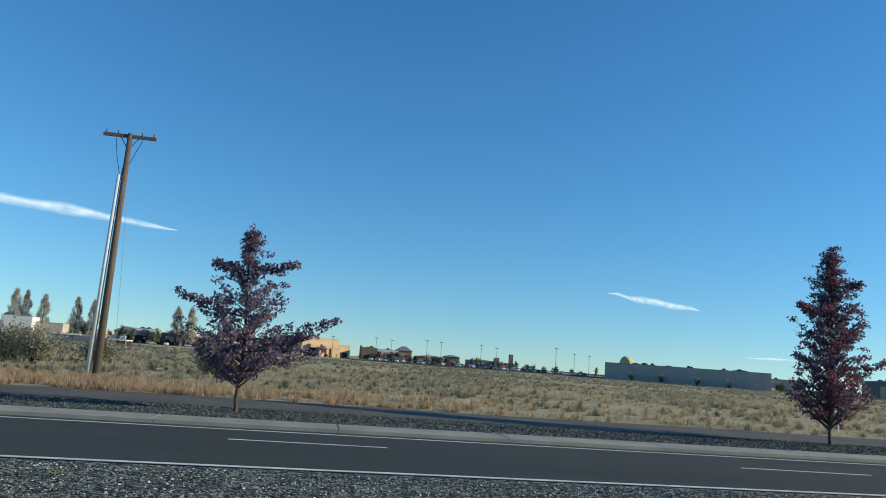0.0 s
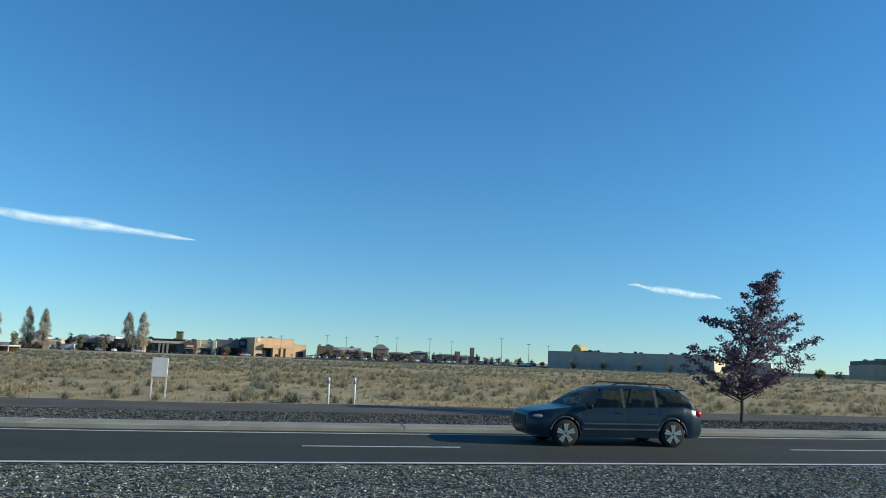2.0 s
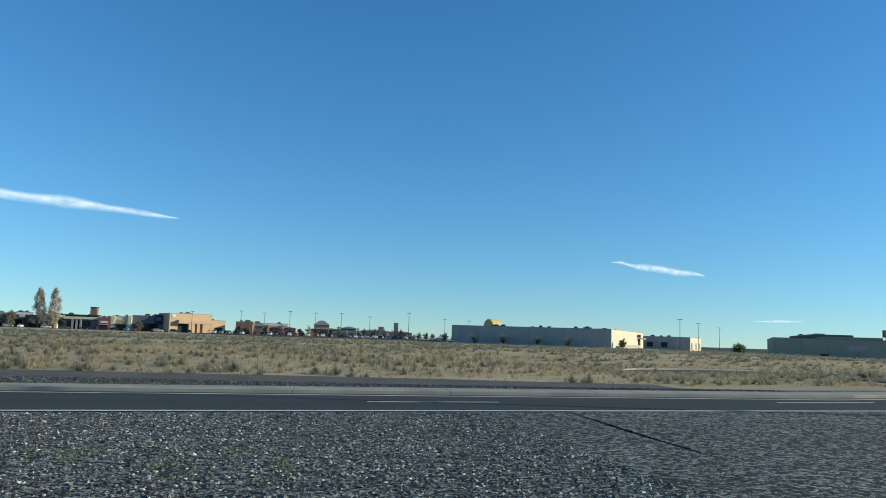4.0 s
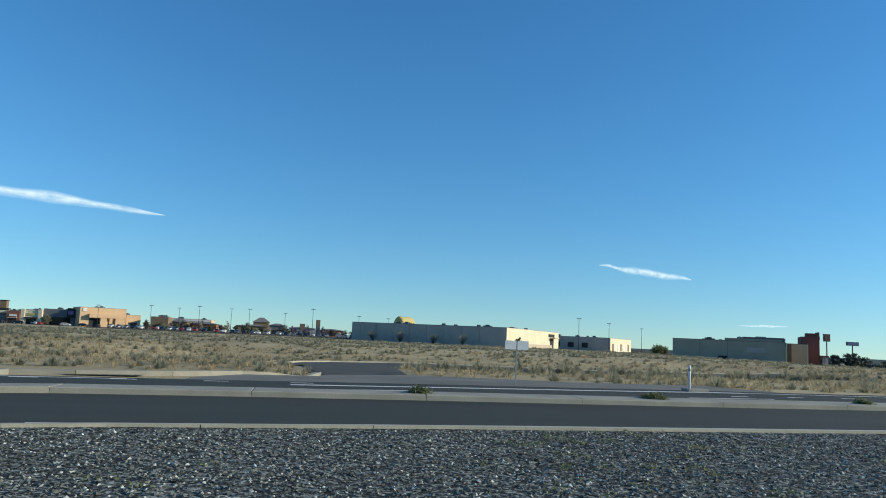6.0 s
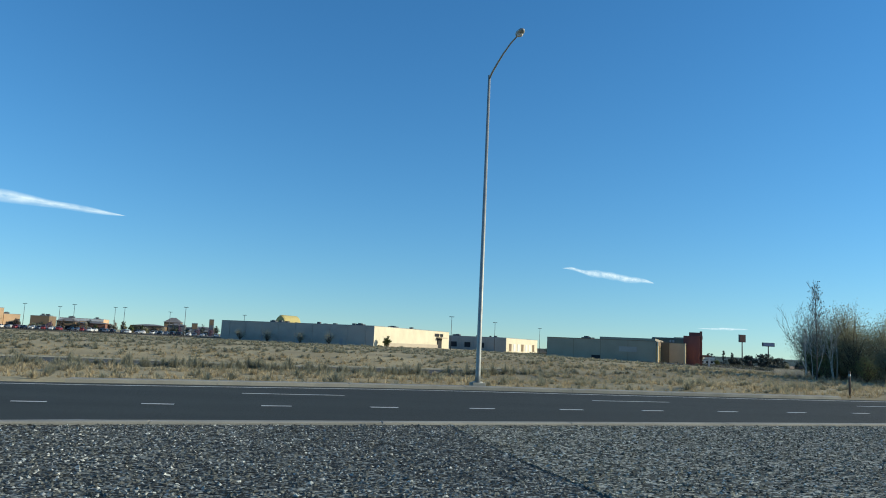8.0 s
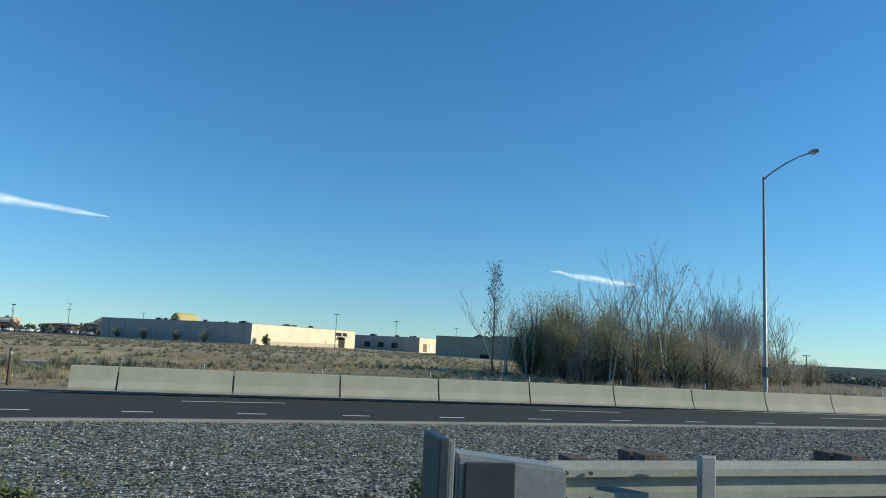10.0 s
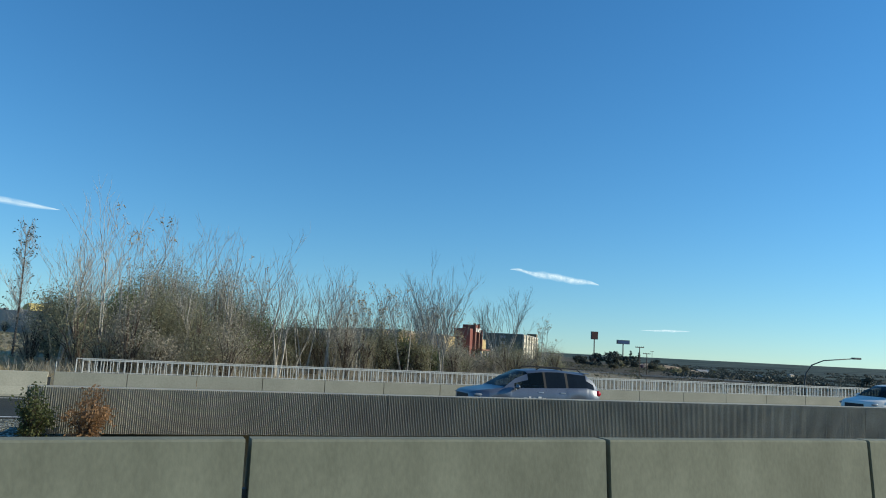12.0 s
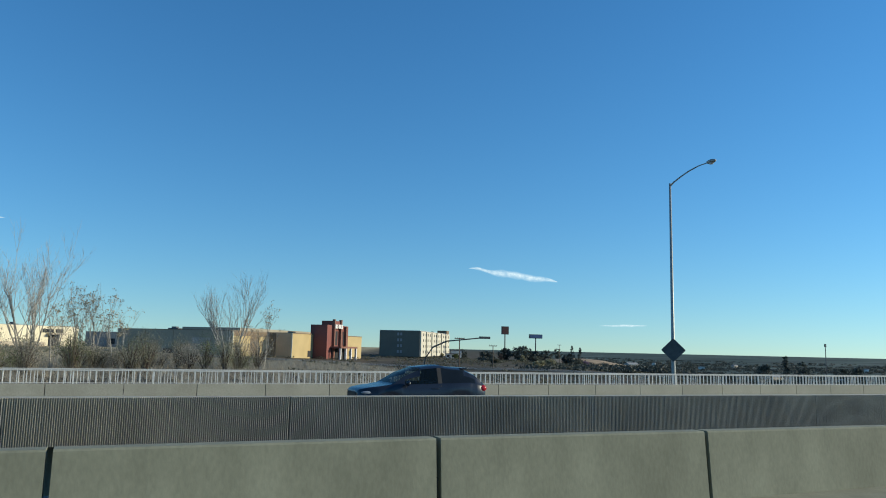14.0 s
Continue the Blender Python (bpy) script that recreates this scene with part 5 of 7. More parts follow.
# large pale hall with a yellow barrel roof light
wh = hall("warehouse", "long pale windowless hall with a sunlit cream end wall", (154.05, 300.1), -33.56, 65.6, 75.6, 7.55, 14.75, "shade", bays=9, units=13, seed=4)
bm = bmesh.new()
rings = []
for y in (35.4, 36.2, 47.4, 48.2):
    r = 2.8 if 36 < y < 48 else 2.5
    rings.append([bm.verts.new((2.9 + r * math.cos(k * math.pi / 14), y, 6.9 + r * 1.55 * math.sin(k * math.pi / 14))) for k in range(15)])
for a, c in zip(rings, rings[1:]):
    for k in range(14):
        bm.faces.new((a[k], a[k + 1], c[k + 1], c[k]))
bm.faces.new(rings[0])
bm.faces.new(rings[-1][::-1])
part("barrel_roof_light", bm, B["yellow"], wh, "yellow barrel-shaped roof feature", False)
# Sunlight put into colour: a paler sheet over the lit end, other walls greyer.
panel(wh, "facade_panel", 65.604, 65.615, 0.02, 75.58, -0.5, 7.18, B["cream"], "cream end wall, paler for the sun on it")
panel(wh, "low_wall", 66.9, 67.3, 9, 58, -0.3, 1.5, B["sand"], "low sandy wall before the end wall")
panel(wh, "entrance", 65.62, 65.9, 61, 66, 0, 4.2, B["dark"], "dark glazed entrance")
panel(wh, "canopy", 65.62, 68.2, 60, 67, 4.2, 4.7, B["sand"], "flat entrance canopy")
for i, (y, w) in enumerate(((62.0, 0.9), (63.2, 0.7), (64.1, 0.9), (65.3, 0.7), (66.2, 0.9), (68.2, 1.0), (69.5, 0.9), (70.7, 1.0))):
    panel(wh, "sign_letter", 65.62, 65.8, y - 4, y - 4 + w, 4.9, 6.2, B["dark"], "dark block of a wall sign")
for x in (18, 34, 52):
    panel(wh, "wall_door", x, x + 1.3, -0.09, -0.004, 0, 2.3, B["grey"], "grey steel door")

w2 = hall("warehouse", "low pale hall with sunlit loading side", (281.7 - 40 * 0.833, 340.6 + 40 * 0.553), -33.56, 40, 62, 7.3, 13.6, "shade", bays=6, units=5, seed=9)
# Lit side again covered with a paler colour than the shaded walls.
panel(w2, "facade_panel", 40.004, 40.015, 0.02, 61.98, -0.5, 6.28, B["cream"], "cream loading side, lightened for the sun")
for i in range(7):
    panel(w2, "loading_door", 40.02, 40.15, 5 + i * 7.6, 9 + i * 7.6, 0, 3.6, B["white" if i % 3 else "brown"], "roller loading door")
for i in range(3):
    panel(w2, "window", 12 + i * 7, 15 + i * 7, -0.12, -0.004, 1.2, 3.6, B["dark"], "dark window")

# cinema-like hall: dark rear block, ochre wing and red entrance tower
bb = hall("cinema_hall", "tall hall with dark rear and ochre and red sunlit front", (270.9, 257.0), -32, 38, 86, 5.6, 13.75, "olive", bays=0, units=9, seed=3, cap="brown")
for y0, y1, c in ((0.3, 10.8, "ochre"), (11.0, 16.3, "brown"), (16.5, 21.9, "ochre")):
    panel(bb, "facade_panel", 38.004, 38.35 if c == "ochre" else 38.15, y0, y1, -0.5, 6.7, B[c], "ochre facade panel" if c == "ochre" else "brown recessed facade panel")
panel(bb, "parapet_band", 38.004, 38.5, 0.0, 21.95, 6.75, 8.1, B["brown"], "dark brown band below the roof edge")
panel(bb, "wing", 38.004, 47.0, 22.0, 85.9, -0.5, 8.0, B["ochre"], "ochre front wing")
panel(bb, "return_panel", 38.02, 41.4, 21.85, 21.998, -0.5, 8.05, B["brown"], "brown return wall panel")
panel(bb, "return_panel", 41.5, 46.9, 21.75, 21.998, -0.5, 8.05, B["tan"], "tan return wall panel")
panel(bb, "edge_trim", 46.75, 47.15, 21.6, 21.74, -0.5, 8.1, B["cream"], "pale corner trim")
panel(bb, "edge_trim", 38.36, 38.7, -0.1, 0.28, -0.5, 8.1, B["cream"], "pale corner trim")
panel(bb, "wing_coping", 38.0, 47.12, 22.0, 86.0, 8.003, 8.25, B["brown"], "dark wing coping")
panel(bb, "red_tower", 46.0, 52.0, 38.0, 57.5, -0.5, 11.4, B["red"], "red plastered entrance tower")
panel(bb, "tower_top", 48.0, 52.4, 42.5, 48.5, 11.4, 12.9, B["red"], "red raised tower top")
for i, y in enumerate((42.3, 48.4, 53.4)):
    panel(bb, "tower_pillar", 52.004, 52.9, y, y + 0.9, -0.5, 13.4 - 2.2 * (i == 2), B["brick"], "slim upright pillar")
for i in range(3):
    panel(bb, "tower_window", 52.004, 52.12, 43.6 + i * 4.5, 47.2 + i * 4.5, 4.6, 9.4, B["dark"], "dark tall window")
panel(bb, "canopy", 52.004, 56.0, 41.0, 57.0, 3.6, 4.2, B["brick"], "red-brown entrance canopy")
panel(bb, "entrance", 52.004, 52.1, 42.0, 56.0, -0.4, 3.5, B["dark"], "dark glazed entrance")
for i in range(4):
    panel(bb, "entrance_pillar", 55.2, 55.8, 41.3 + i * 5.0, 42.0 + i * 5.0, -0.5, 3.6, B["white"], "pale canopy pillar")
for i, w in enumerate((1.0, 0.5, 1.1, 0.9, 1.2)):
    panel(bb, "sign_letter", 52.92, 53.1, 42.6 + i * 1.35, 42.6 + i * 1.35 + w, 10.3, 11.7, B["white"], "pale block of the tower sign")
for y in (34.0, 62.0, 72.0):
    panel(bb, "side_window", 47.004, 47.14, y, y + 2.6, 0.6, 2.6, B["dark"], "small dark window")
panel(bb, "wall_sign", 25.5, 31.5, -0.12, -0.004, 4.2, 6.0, B["shade"], "faded pale wall sign")
panel(bb, "wall_door", 16, 19, -0.1, -0.004, 0, 2.6, B["dark"], "dark service door")
for x in (9.5, 19, 28.5):
    panel(bb, "wall_seam", x, x + 0.12, -0.04, -0.004, -0.5, 8.0, B["brown"], "narrow wall joint")
panel(bb, "upper_block", 18, 37.4, 6, 60, 7.65, 9.2, B["olive"], "raised middle block of the roof")

# hotel block
ht = hall("hotel", "four-storey hotel block with a pale window front", (383.9, 389.3), -27.9, 21.3, 98, 5.8, 18.5, "hotel", bays=0, units=2, seed=6, cap="white")
for f in range(4):
    z = 1.2 + f * 3.0
    for k in range(15):
        y = 2.4 + k * 6.4
        panel(ht, "window", 21.374, 21.42, y + 0.3, y + 2.2, z, z + 1.4, B["dark"], "dark hotel window")
    for k in range(2):
        panel(ht, "window", 9.4 + k * 1.6, 10.4 + k * 1.6, -0.1, -0.004, z, z + 1.4, B["grey"], "grey hotel window")
# Paler colour stands in for sun on this side; the shaded walls are darkened.
panel(ht, "facade_panel", 21.304, 21.37, 0.3, 97.7, -0.5, 12.5, B["pale"], "pale window front")
for k in range(6):
    panel(ht, "facade_pier", 21.38, 22.0, 0.4 + k * 16.2, 2.0 + k * 16.2, -0.5, 12.6, B["pale"], "pale upright pier")
panel(ht, "stair_tower", 15, 21.0, 88, 97, 12.6, 15.0, B["brown"], "brown roof house")

ob = thing("house", "small white lodge beside the hotel", "house", (428, 412, ground_z(428, 412)), -20)
panel(ob, "wall", 0, 9, 0, 6, -0.5, 2.6, B["white"])
panel(ob, "upper_wall", 3, 9, 1, 6, 2.6, 4.4, B["white"], "white upper storey")
panel(ob, "roof", -0.4, 9.4, -0.4, 1.0, 2.6, 2.9, B["roof"])
panel(ob, "roof", 2.6, 9.4, 0.6, 6.4, 4.4, 4.8, B["roof"])
for i in range(3):
    panel(ob, "window", 0.8 + i * 2.8, 2.2 + i * 2.8, -0.08, -0.004, 0.8, 2.0, B["dark"], "dark window")

# shops along the far car park: place, width, roof height, wall, depth and the look of the front
SHOPS = ((-122, 6, 7.0, 17.0, "white", 14, "plain"), (-111, 15, 6.6, 10.2, "grey", 12, "plain"), (-93, 16, 6.8, 9.6, "sand", 10, "plain"),
         (-62.8, 12.6, 7.0, 13.7, "slate", 14, "glass"), (-49.9, 3.4, 7.0, 12.6, "slate", 12, "glass"), (-46.2, 9.4, 7.0, 13.9, "brick", 16, "sign"), (-36.6, 6.6, 7.0, 14.3, "cream", 14, "arch"),
         (-29.9, 2.3, 7.0, 12.9, "brick", 14, "sign"), (-27.5, 16.4, 7.0, 14.4, "slate", 18, "tower"), (-11.0, 6.0, 7.0, 13.7, "brick", 14, "sign"), (-4.8, 9.8, 7.0, 14.8, "cream", 16, "arch"),
         (5.2, 15.0, 7.1, 15.6, "slate", 20, "violet"), (57, 8.5, 7.6, 14.2, "brown", 12, "plain"))
WORDS = {"white": "white", "grey": "grey", "sand": "sandy", "slate": "dark slate", "brick": "red-brown brick", "cream": "cream", "brown": "brown"}
for i, (x, w, z0, z1, c, d, front) in enumerate(SHOPS):
    ob = hall("shop", f"low flat-roofed {WORDS[c]} shop beside the car park", (x, 398 + (i % 3) * 1.2), 0, w, d, z0, z1, c, units=2 if w > 5 else 0, seed=30 + i)
    h = z1 - z0
    if front == "plain":
        panel(ob, "shop_window", w * 0.18, w * 0.82, -0.12, -0.004, 0.4, 2.6, B["dark"], "dark shop window")
    if front == "glass":
        panel(ob, "shop_window", w * 0.06, w * 0.9, -0.12, -0.004, 0.4, 4.6, M["glass"], "tall dark shop window")
        panel(ob, "pier", w * 0.92, w - 0.02, -0.5, -0.004, -0.5, h - 0.3, B["brick"], "brick corner pier")
    if front == "sign":
        panel(ob, "shop_window", w * 0.2, w * 0.8, -0.12, -0.004, 0.4, 3.2, B["dark"], "dark shop window")
        panel(ob, "shop_sign", w * 0.22, w * 0.78, -0.25, -0.004, 4.2, 5.1, B["white"], "plain white sign board")
        panel(ob, "awning", w * 0.15, w * 0.85, -1.3, -0.004, 3.3, 3.6, B["sand"], "shallow shop awning")
    if front == "arch":
        panel(ob, "shop_window", w * 0.26, w * 0.74, -0.12, -0.004, 0.4, 3.4, M["glass"], "dark shop window")
        for u in (0.0, 0.82):
            panel(ob, "pier", w * u + 0.02, w * (u + 0.18) - 0.02, -0.6, -0.004, -0.5, h + 0.3, B["cream"], "cream corner pier")
        panel(ob, "shop_sign", w * 0.3, w * 0.7, -0.25, -0.004, 4.9, 6.0, B["yellow"], "plain yellow-green sign board")
        panel(ob, "awning", w * 0.2, w * 0.8, -1.2, -0.004, 3.6, 4.1, B["dark"], "dark shop awning")
    if front == "tower":
        panel(ob, "fascia", -0.7, w + 0.5, -1.2, -0.004, h - 1.7, h - 0.5, B["cream"], "cream fascia under the roof")
        panel(ob, "roof_slab", -1.0, w + 0.8, -1.6, 0.3, h + 0.165, h + 0.6, B["dark"], "thin dark overhanging roof")
        for u in (3.6, 5.6, 7.6):
            panel(ob, "column", u, u + 0.9, -1.1, -0.5, -0.5, h - 1.72, B["grey"], "pale grey column")
        panel(ob, "shop_window", 1.0, 12.5, -0.12, -0.004, 0.4, 4.8, M["glass"], "dark shop window")
        panel(ob, "sign_tower", 11.6, 14.7, 1, 4, h - 0.5, h + 4.4, B["brown"], "dark square sign tower")
        panel(ob, "tower_cap", 11.3, 15.0, 0.7, 4.3, h + 4.404, h + 4.7, B["dark"], "dark tower cap")
    if front == "violet":
        panel(ob, "shop_window", 0.8, 12.8, -0.12, -0.004, 0.4, 4.6, M["glass"], "dark shop window")
        panel(ob, "sign_block", 11.2, 14.6, -0.9, -0.004, 4.6, h + 0.9, B["dark"], "dark square sign block")
        panel(ob, "sign_face", 11.6, 14.2, -1.05, -0.904, 6.2, h - 0.4, B["sign"], "violet and pale sign face")
for x, y, w, z1, c in ((-68, 436, 13, 15.6, "white"), (-51, 440, 17, 15.4, "cream"), (-24, 446, 10, 15.0, "sand"), (17, 430, 12, 16.2, "sand"), (60, 436, 22, 14.2, "tan"), (-100, 420, 22, 12.6, "tan")):
    ob = hall("shop", f"plain {WORDS.get(c, c)} building behind the row of shops", (x, y), 0, w, 14, 6.8, z1, c, units=2, seed=60 + int(w))
    panel(ob, "parapet_band", -0.1, w + 0.1, -0.15, -0.004, z1 - 6.8 - 1.2, z1 - 6.8 - 0.1, B["white"], "pale band below the roof edge")
tn = hall("store", "tall tan store with a shaded porch", (25.2, 390), 25, 21.5, 22, 7.2, 17.2, "tan", units=2, seed=50)
panel(tn, "porch_roof", 4.0, 21.0, -2.6, -0.004, 5.0, 6.8, B["tan"], "tan porch roof")
panel(tn, "entrance", 4.4, 9.0, -0.1, -0.004, 0, 4.8, B["dark"], "dark recessed store front")
for a, c in ((9.2, 12.2), (13.4, 14.8), (16.2, 20.8)):
    panel(tn, "porch_pier", a, c, -2.4, -1.7, -0.5, 4.998, B["tan"], "tan porch pier")
panel(tn, "round_sign", 1.2, 2.9, -0.25, -0.004, 8.0, 9.6, B["white"], "pale wall sign")
ob = hall("store", "lower tan wing of the store", (44.8, 399.4), 25, 7, 18, 7.3, 14.4, "tan", units=1, seed=51)
panel(ob, "shop_window", 1.2, 5.4, -0.12, -0.004, 0.2, 3.4, B["dark"], "dark shop window")

# two white box trailers parked before the shops
for x, w in ((-66.4, 3.6), (-62.2, 5.0)):
    ob = thing("box_trailer", "white box trailer parked before the shops", "trailer", (x, 384, 7.72))
    block("box", (w, 2.4, 2.3), M["white"], ob, (0, 0, 0.55), 0.06)
    block("chassis", (w * 0.9, 1.6, 0.2), M["dark_steel"], ob, (0, 0, 0.34), 0.02, "dark chassis")
    for s in (-1, 1):
        bm = bmesh.new()
        tube(bm, [(0.3, s * 0.8, 0.36), (0.3, s * 1.02, 0.36)], 0.36, 16)
        part("wheel", bm, M["rubber"], ob, "black tyre", True)


def pavilion(x, y, z0, w, wall, h, roof_h, label):
    ob = thing("pavilion", label, "building", (x, y, z0))
    panel(ob, "wall", -w / 2, w / 2, -w / 2, w / 2, -0.4, h, B[wall])
    bm = bmesh.new()
    e = w / 2 + 0.7
    base = [bm.verts.new(v) for v in ((-e, -e, h), (e, -e, h), (e, e, h), (-e, e, h))]
    peak = [bm.verts.new(v) for v in ((-e * 0.25, 0, h + roof_h), (e * 0.25, 0, h + roof_h))]
    for f in ((base[0], base[1], peak[1], peak[0]), (base[1], base[2], peak[1]), (base[2], base[3], peak[0], peak[1]), (base[3], base[0], peak[0]), base[::-1]):
        bm.faces.new(f)
    part("roof", bm, B["roof"], ob, "grey hipped roof")
    panel(ob, "window", -w * 0.3, w * 0.3, -w / 2 - 0.1, -w / 2 - 0.004, 1, 2.8, B["dark"], "dark window")


for x, y, w, c, h, r in ((66, 430, 9, "brown", 5.0, 1.8), (80, 425, 14, "brick", 4.4, 1.0), (104, 450, 18, "brown", 4.6, 0.9), (118, 455, 9, "slate", 5.6, 1.2), (133, 440, 15, "grey", 4.6, 0.8),
                           (102, 558, 11, "brown", 8.2, 3.4), (150, 470, 16, "brick", 4.2, 0.9), (-70, 430, 10, "sand", 6, 2.6), (-96, 440, 9, "white", 7, 3), (-60, 460, 12, "brick", 5, 2)):
    pavilion(x, y, 7.4, w, c, h, r, f"small {c if c != 'brick' else 'brick'} building with a hipped roof by the car park")
for x, y, h, w in ((141.5, 402, 9.2, 2.3), (133.3, 402, 6.8, 2.8), (58, 415, 8, 1.2)):
    ob = thing("sign_pylon", "dark square sign pylon by the car park", "sign", (x, y, 7.4))
    panel(ob, "shaft", -w / 2, w / 2, -0.6, 0.6, -0.5, h, B["slate"])
    panel(ob, "face", -w / 2 + 0.2, w / 2 - 0.2, -0.7, -0.604, h - 3, h - 0.4, B["brown"], "dull sign face")

# house at the western end
hs = thing("house", "pale gabled house far beyond the steppe", "house", (-100, 330, 7.3), 15)
panel(hs, "wall", 0, 14, 0, 8, -0.4, 3.2, B["white"])
bm = bmesh.new()
v = [bm.verts.new(p) for p in ((-0.5, -0.6, 3.1), (14.5, -0.6, 3.1), (14.5, 8.6, 3.1), (-0.5, 8.6, 3.1), (-0.5, 4, 6.2), (14.5, 4, 6.2))]
for f in ((0, 1, 5, 4), (2, 3, 4, 5), (1, 2, 5), (3, 0, 4), (3, 2, 1, 0)):
    bm.faces.new([v[i] for i in f])
part("roof", bm, B["roof"], hs, "grey gabled roof")
panel(hs, "window", 3, 5, -0.1, -0.004, 1, 2.4, B["dark"])
ob = hall("shed", "white flat shed near the utility pole", (-85, 300), 0, 9.8, 8, 7.2, 15.1, "white", seed=70)
hall("shed", "low sandy building beside the white shed", (-75, 304), 0, 9.6, 8, 7.2, 13.4, "sand", seed=71)


lb = hall("shed", "long low grey building at the far edge of the steppe", (-41.4, 215), 0, 12.0, 8, 7.3, 9.9, "grey", units=0, seed=72)
panel(lb, "eaves_board", -0.4, 7.2, -0.6, -0.004, 2.35, 2.68, B["white"], "pale eaves board")
panel(lb, "dark_front_block", 5.8, 12.2, -1.6, -0.004, -0.3, 2.2, B["slate"], "dark slate block before the grey wall")
panel(lb, "carport_roof", 12.3, 19.2, -1.0, 7.0, 1.75, 2.05, B["white"], "white flat carport roof")
for x in (12.5, 15.7, 18.9):
    panel(lb, "carport_post", x, x + 0.22, -0.8, -0.58, -0.4, 1.75, B["white"], "white carport post")
panel(lb, "carport_back", 12.3, 19.0, 6.6, 6.9, -0.4, 1.74, B["brown"], "brown rear wall of the carport")
panel(lb, "wall_door", 1.6, 2.6, -0.09, -0.004, 0, 1.9, B["dark"], "dark door")


# ---- distant trees ----
def poplar(x, y, h, seed, r=3.0):
    z = ground_z(x, y)
    ob = thing("poplar", "slim columnar poplar with thin brown leaves", "tree", (x, y, z), group="row of poplars")
    q = random.Random(seed)
    bm = bmesh.new()
    tube(bm, [(0, 0, -0.3), (0, 0, h * 0.5), (0, 0, h * 0.96)], [0.32, 0.2, 0.03], 6)
    tips = []
    for i in range(70):
        s = 0.12 + 0.86 * i / 69
        a = q.uniform(0, 6.28)
        reach = r * math.sin(math.pi * min(1, 0.22 + s * 0.78)) ** 0.7 * q.uniform(0.5, 1.1)
        tip = Vector((math.cos(a) * reach, math.sin(a) * reach, h * s + 0.5))
        tube(bm, [(0, 0, h * max(0.05, s - 0.12)), tip], [0.05, 0.01], 3)
        tips += [tip[:], (tip * 0.8 + Vector((0, 0, h * s * 0.2)))[:]]
    part("trunk", bm, M["bark"], ob)
    cloud_part("crown", [leaf_cloud(tips, 70, 0.95, 0.24, seed, 1.8)], M["poplar"], ob)


for i, (x, y, h) in enumerate(((-117, 400, 22), (-112.6, 402, 21.5), (-103.8, 401, 20), (-88.5, 402, 20), (-80, 400, 19.3), (-38.5, 396, 18.9), (-31.5, 397, 19.4))):
    poplar(x, y, h, 600 + i)
q = random.Random(8)
for i in range(34):
    x, y = (q.uniform(60, 190), q.uniform(340, 420)) if i < 18 else (q.uniform(-110, -40), q.uniform(330, 395)) if i < 26 else (q.uniform(415, 520), q.uniform(330, 440))
    m, word = ((M["bark"], "leafless brown"), (M["olive_leaf"], "olive"), (M["plum_leaf"], "reddish"), (M["green_leaf"], "dark green"))[i % 4]
    bush("small_tree", f"small {word} tree among the distant buildings", x, y, q.uniform(1.4, 2.6), q.uniform(3.2, 5.6), m, 700 + i, 700, 0.3, "tree", "trees of the car park", 12)
for i, (x, y, h) in enumerate(((-62, 385, 9), (-56, 380, 8), (-50, 386, 7), (-44.5, 380, 8.5), (-25, 388, 6.5), (12, 384, 6), (-75, 370, 8), (-84, 375, 9))):
    bush("small_tree", "olive-brown tree among the distant shops", x, y, 2.6, h, M["olive_leaf"] if i % 2 else M["dark_wood"], 740 + i, 1500, 0.32, "tree", "trees of the car park", 14)
for i in range(30):
    x, y = 58 + i * 3.9 + q.uniform(-2, 2), q.uniform(398, 425)
    bush("small_tree", "small bare brown tree by the car park", x, y, q.uniform(1.6, 2.8), q.uniform(3.0, 6.5), M["dark_wood"] if i % 3 else M["brush"], 840 + i, 620, 0.3, "tree", "trees of the car park", 12)
for i, s in enumerate((12, 24, 38, 50)):
    x, y = 154 + s * 0.833 - 2.2, 300 - s * 0.553 - 3.2
    bush("small_tree", "small thin grey-green tree before the pale hall", x, y, 3.0, 5.0, M["sage"], 760 + i, 800, 0.17, "tree", "trees before the hall", 40)
bush("small_tree", "dark round bush at the corner of the hall", 213.5, 264.5, 1.7, 3.9, M["green_leaf"], 770, 1200, 0.24, "tree", "trees before the hall", 14)
for i, (x, y) in enumerate(((300, 330), (306, 336), (312, 345))):
    bush("small_tree", "dark green tree beside the low hall", x, y, 3.0, 5.5, M["green_leaf"], 780 + i, 1000, 0.35, "tree", "trees of the car park", 12)
for i in range(14):
    x = 395 + i * 16 + q.uniform(-5, 5)
    y = 250 + i * 3 + q.uniform(-30, 60)
    bush("valley_tree", "dull olive-brown tree on the slope to the valley", x, y, q.uniform(2.2, 3.8), q.uniform(1.8, 3.8), M["scrub_leaf"] if i % 3 else M["olive_leaf"], 800 + i, 2000, 0.28, "tree", "trees on the slope", 12)


# ---- car park lamps, pylon signs, posts ----
def lot_lamp(x, y, top, label="tall thin car park lamp"):
    z = ground_z(x, y)
    ob = thing("car_park_lamp", label, "street lamp", (x, y, z), group="car park lamps")
    bm = bmesh.new()
    tube(bm, [(0, 0, -0.2), (0, 0, top - z)], [0.14, 0.08], 8)
    part("pole", bm, M["dark_steel"], ob, "", True)
    for s in (-1, 1):
        panel(ob, "lamp_head", min(0, s * 0.9), max(0, s * 0.9), -0.2, 0.2, top - z - 0.1, top - z + 0.12, M["dark_steel"])


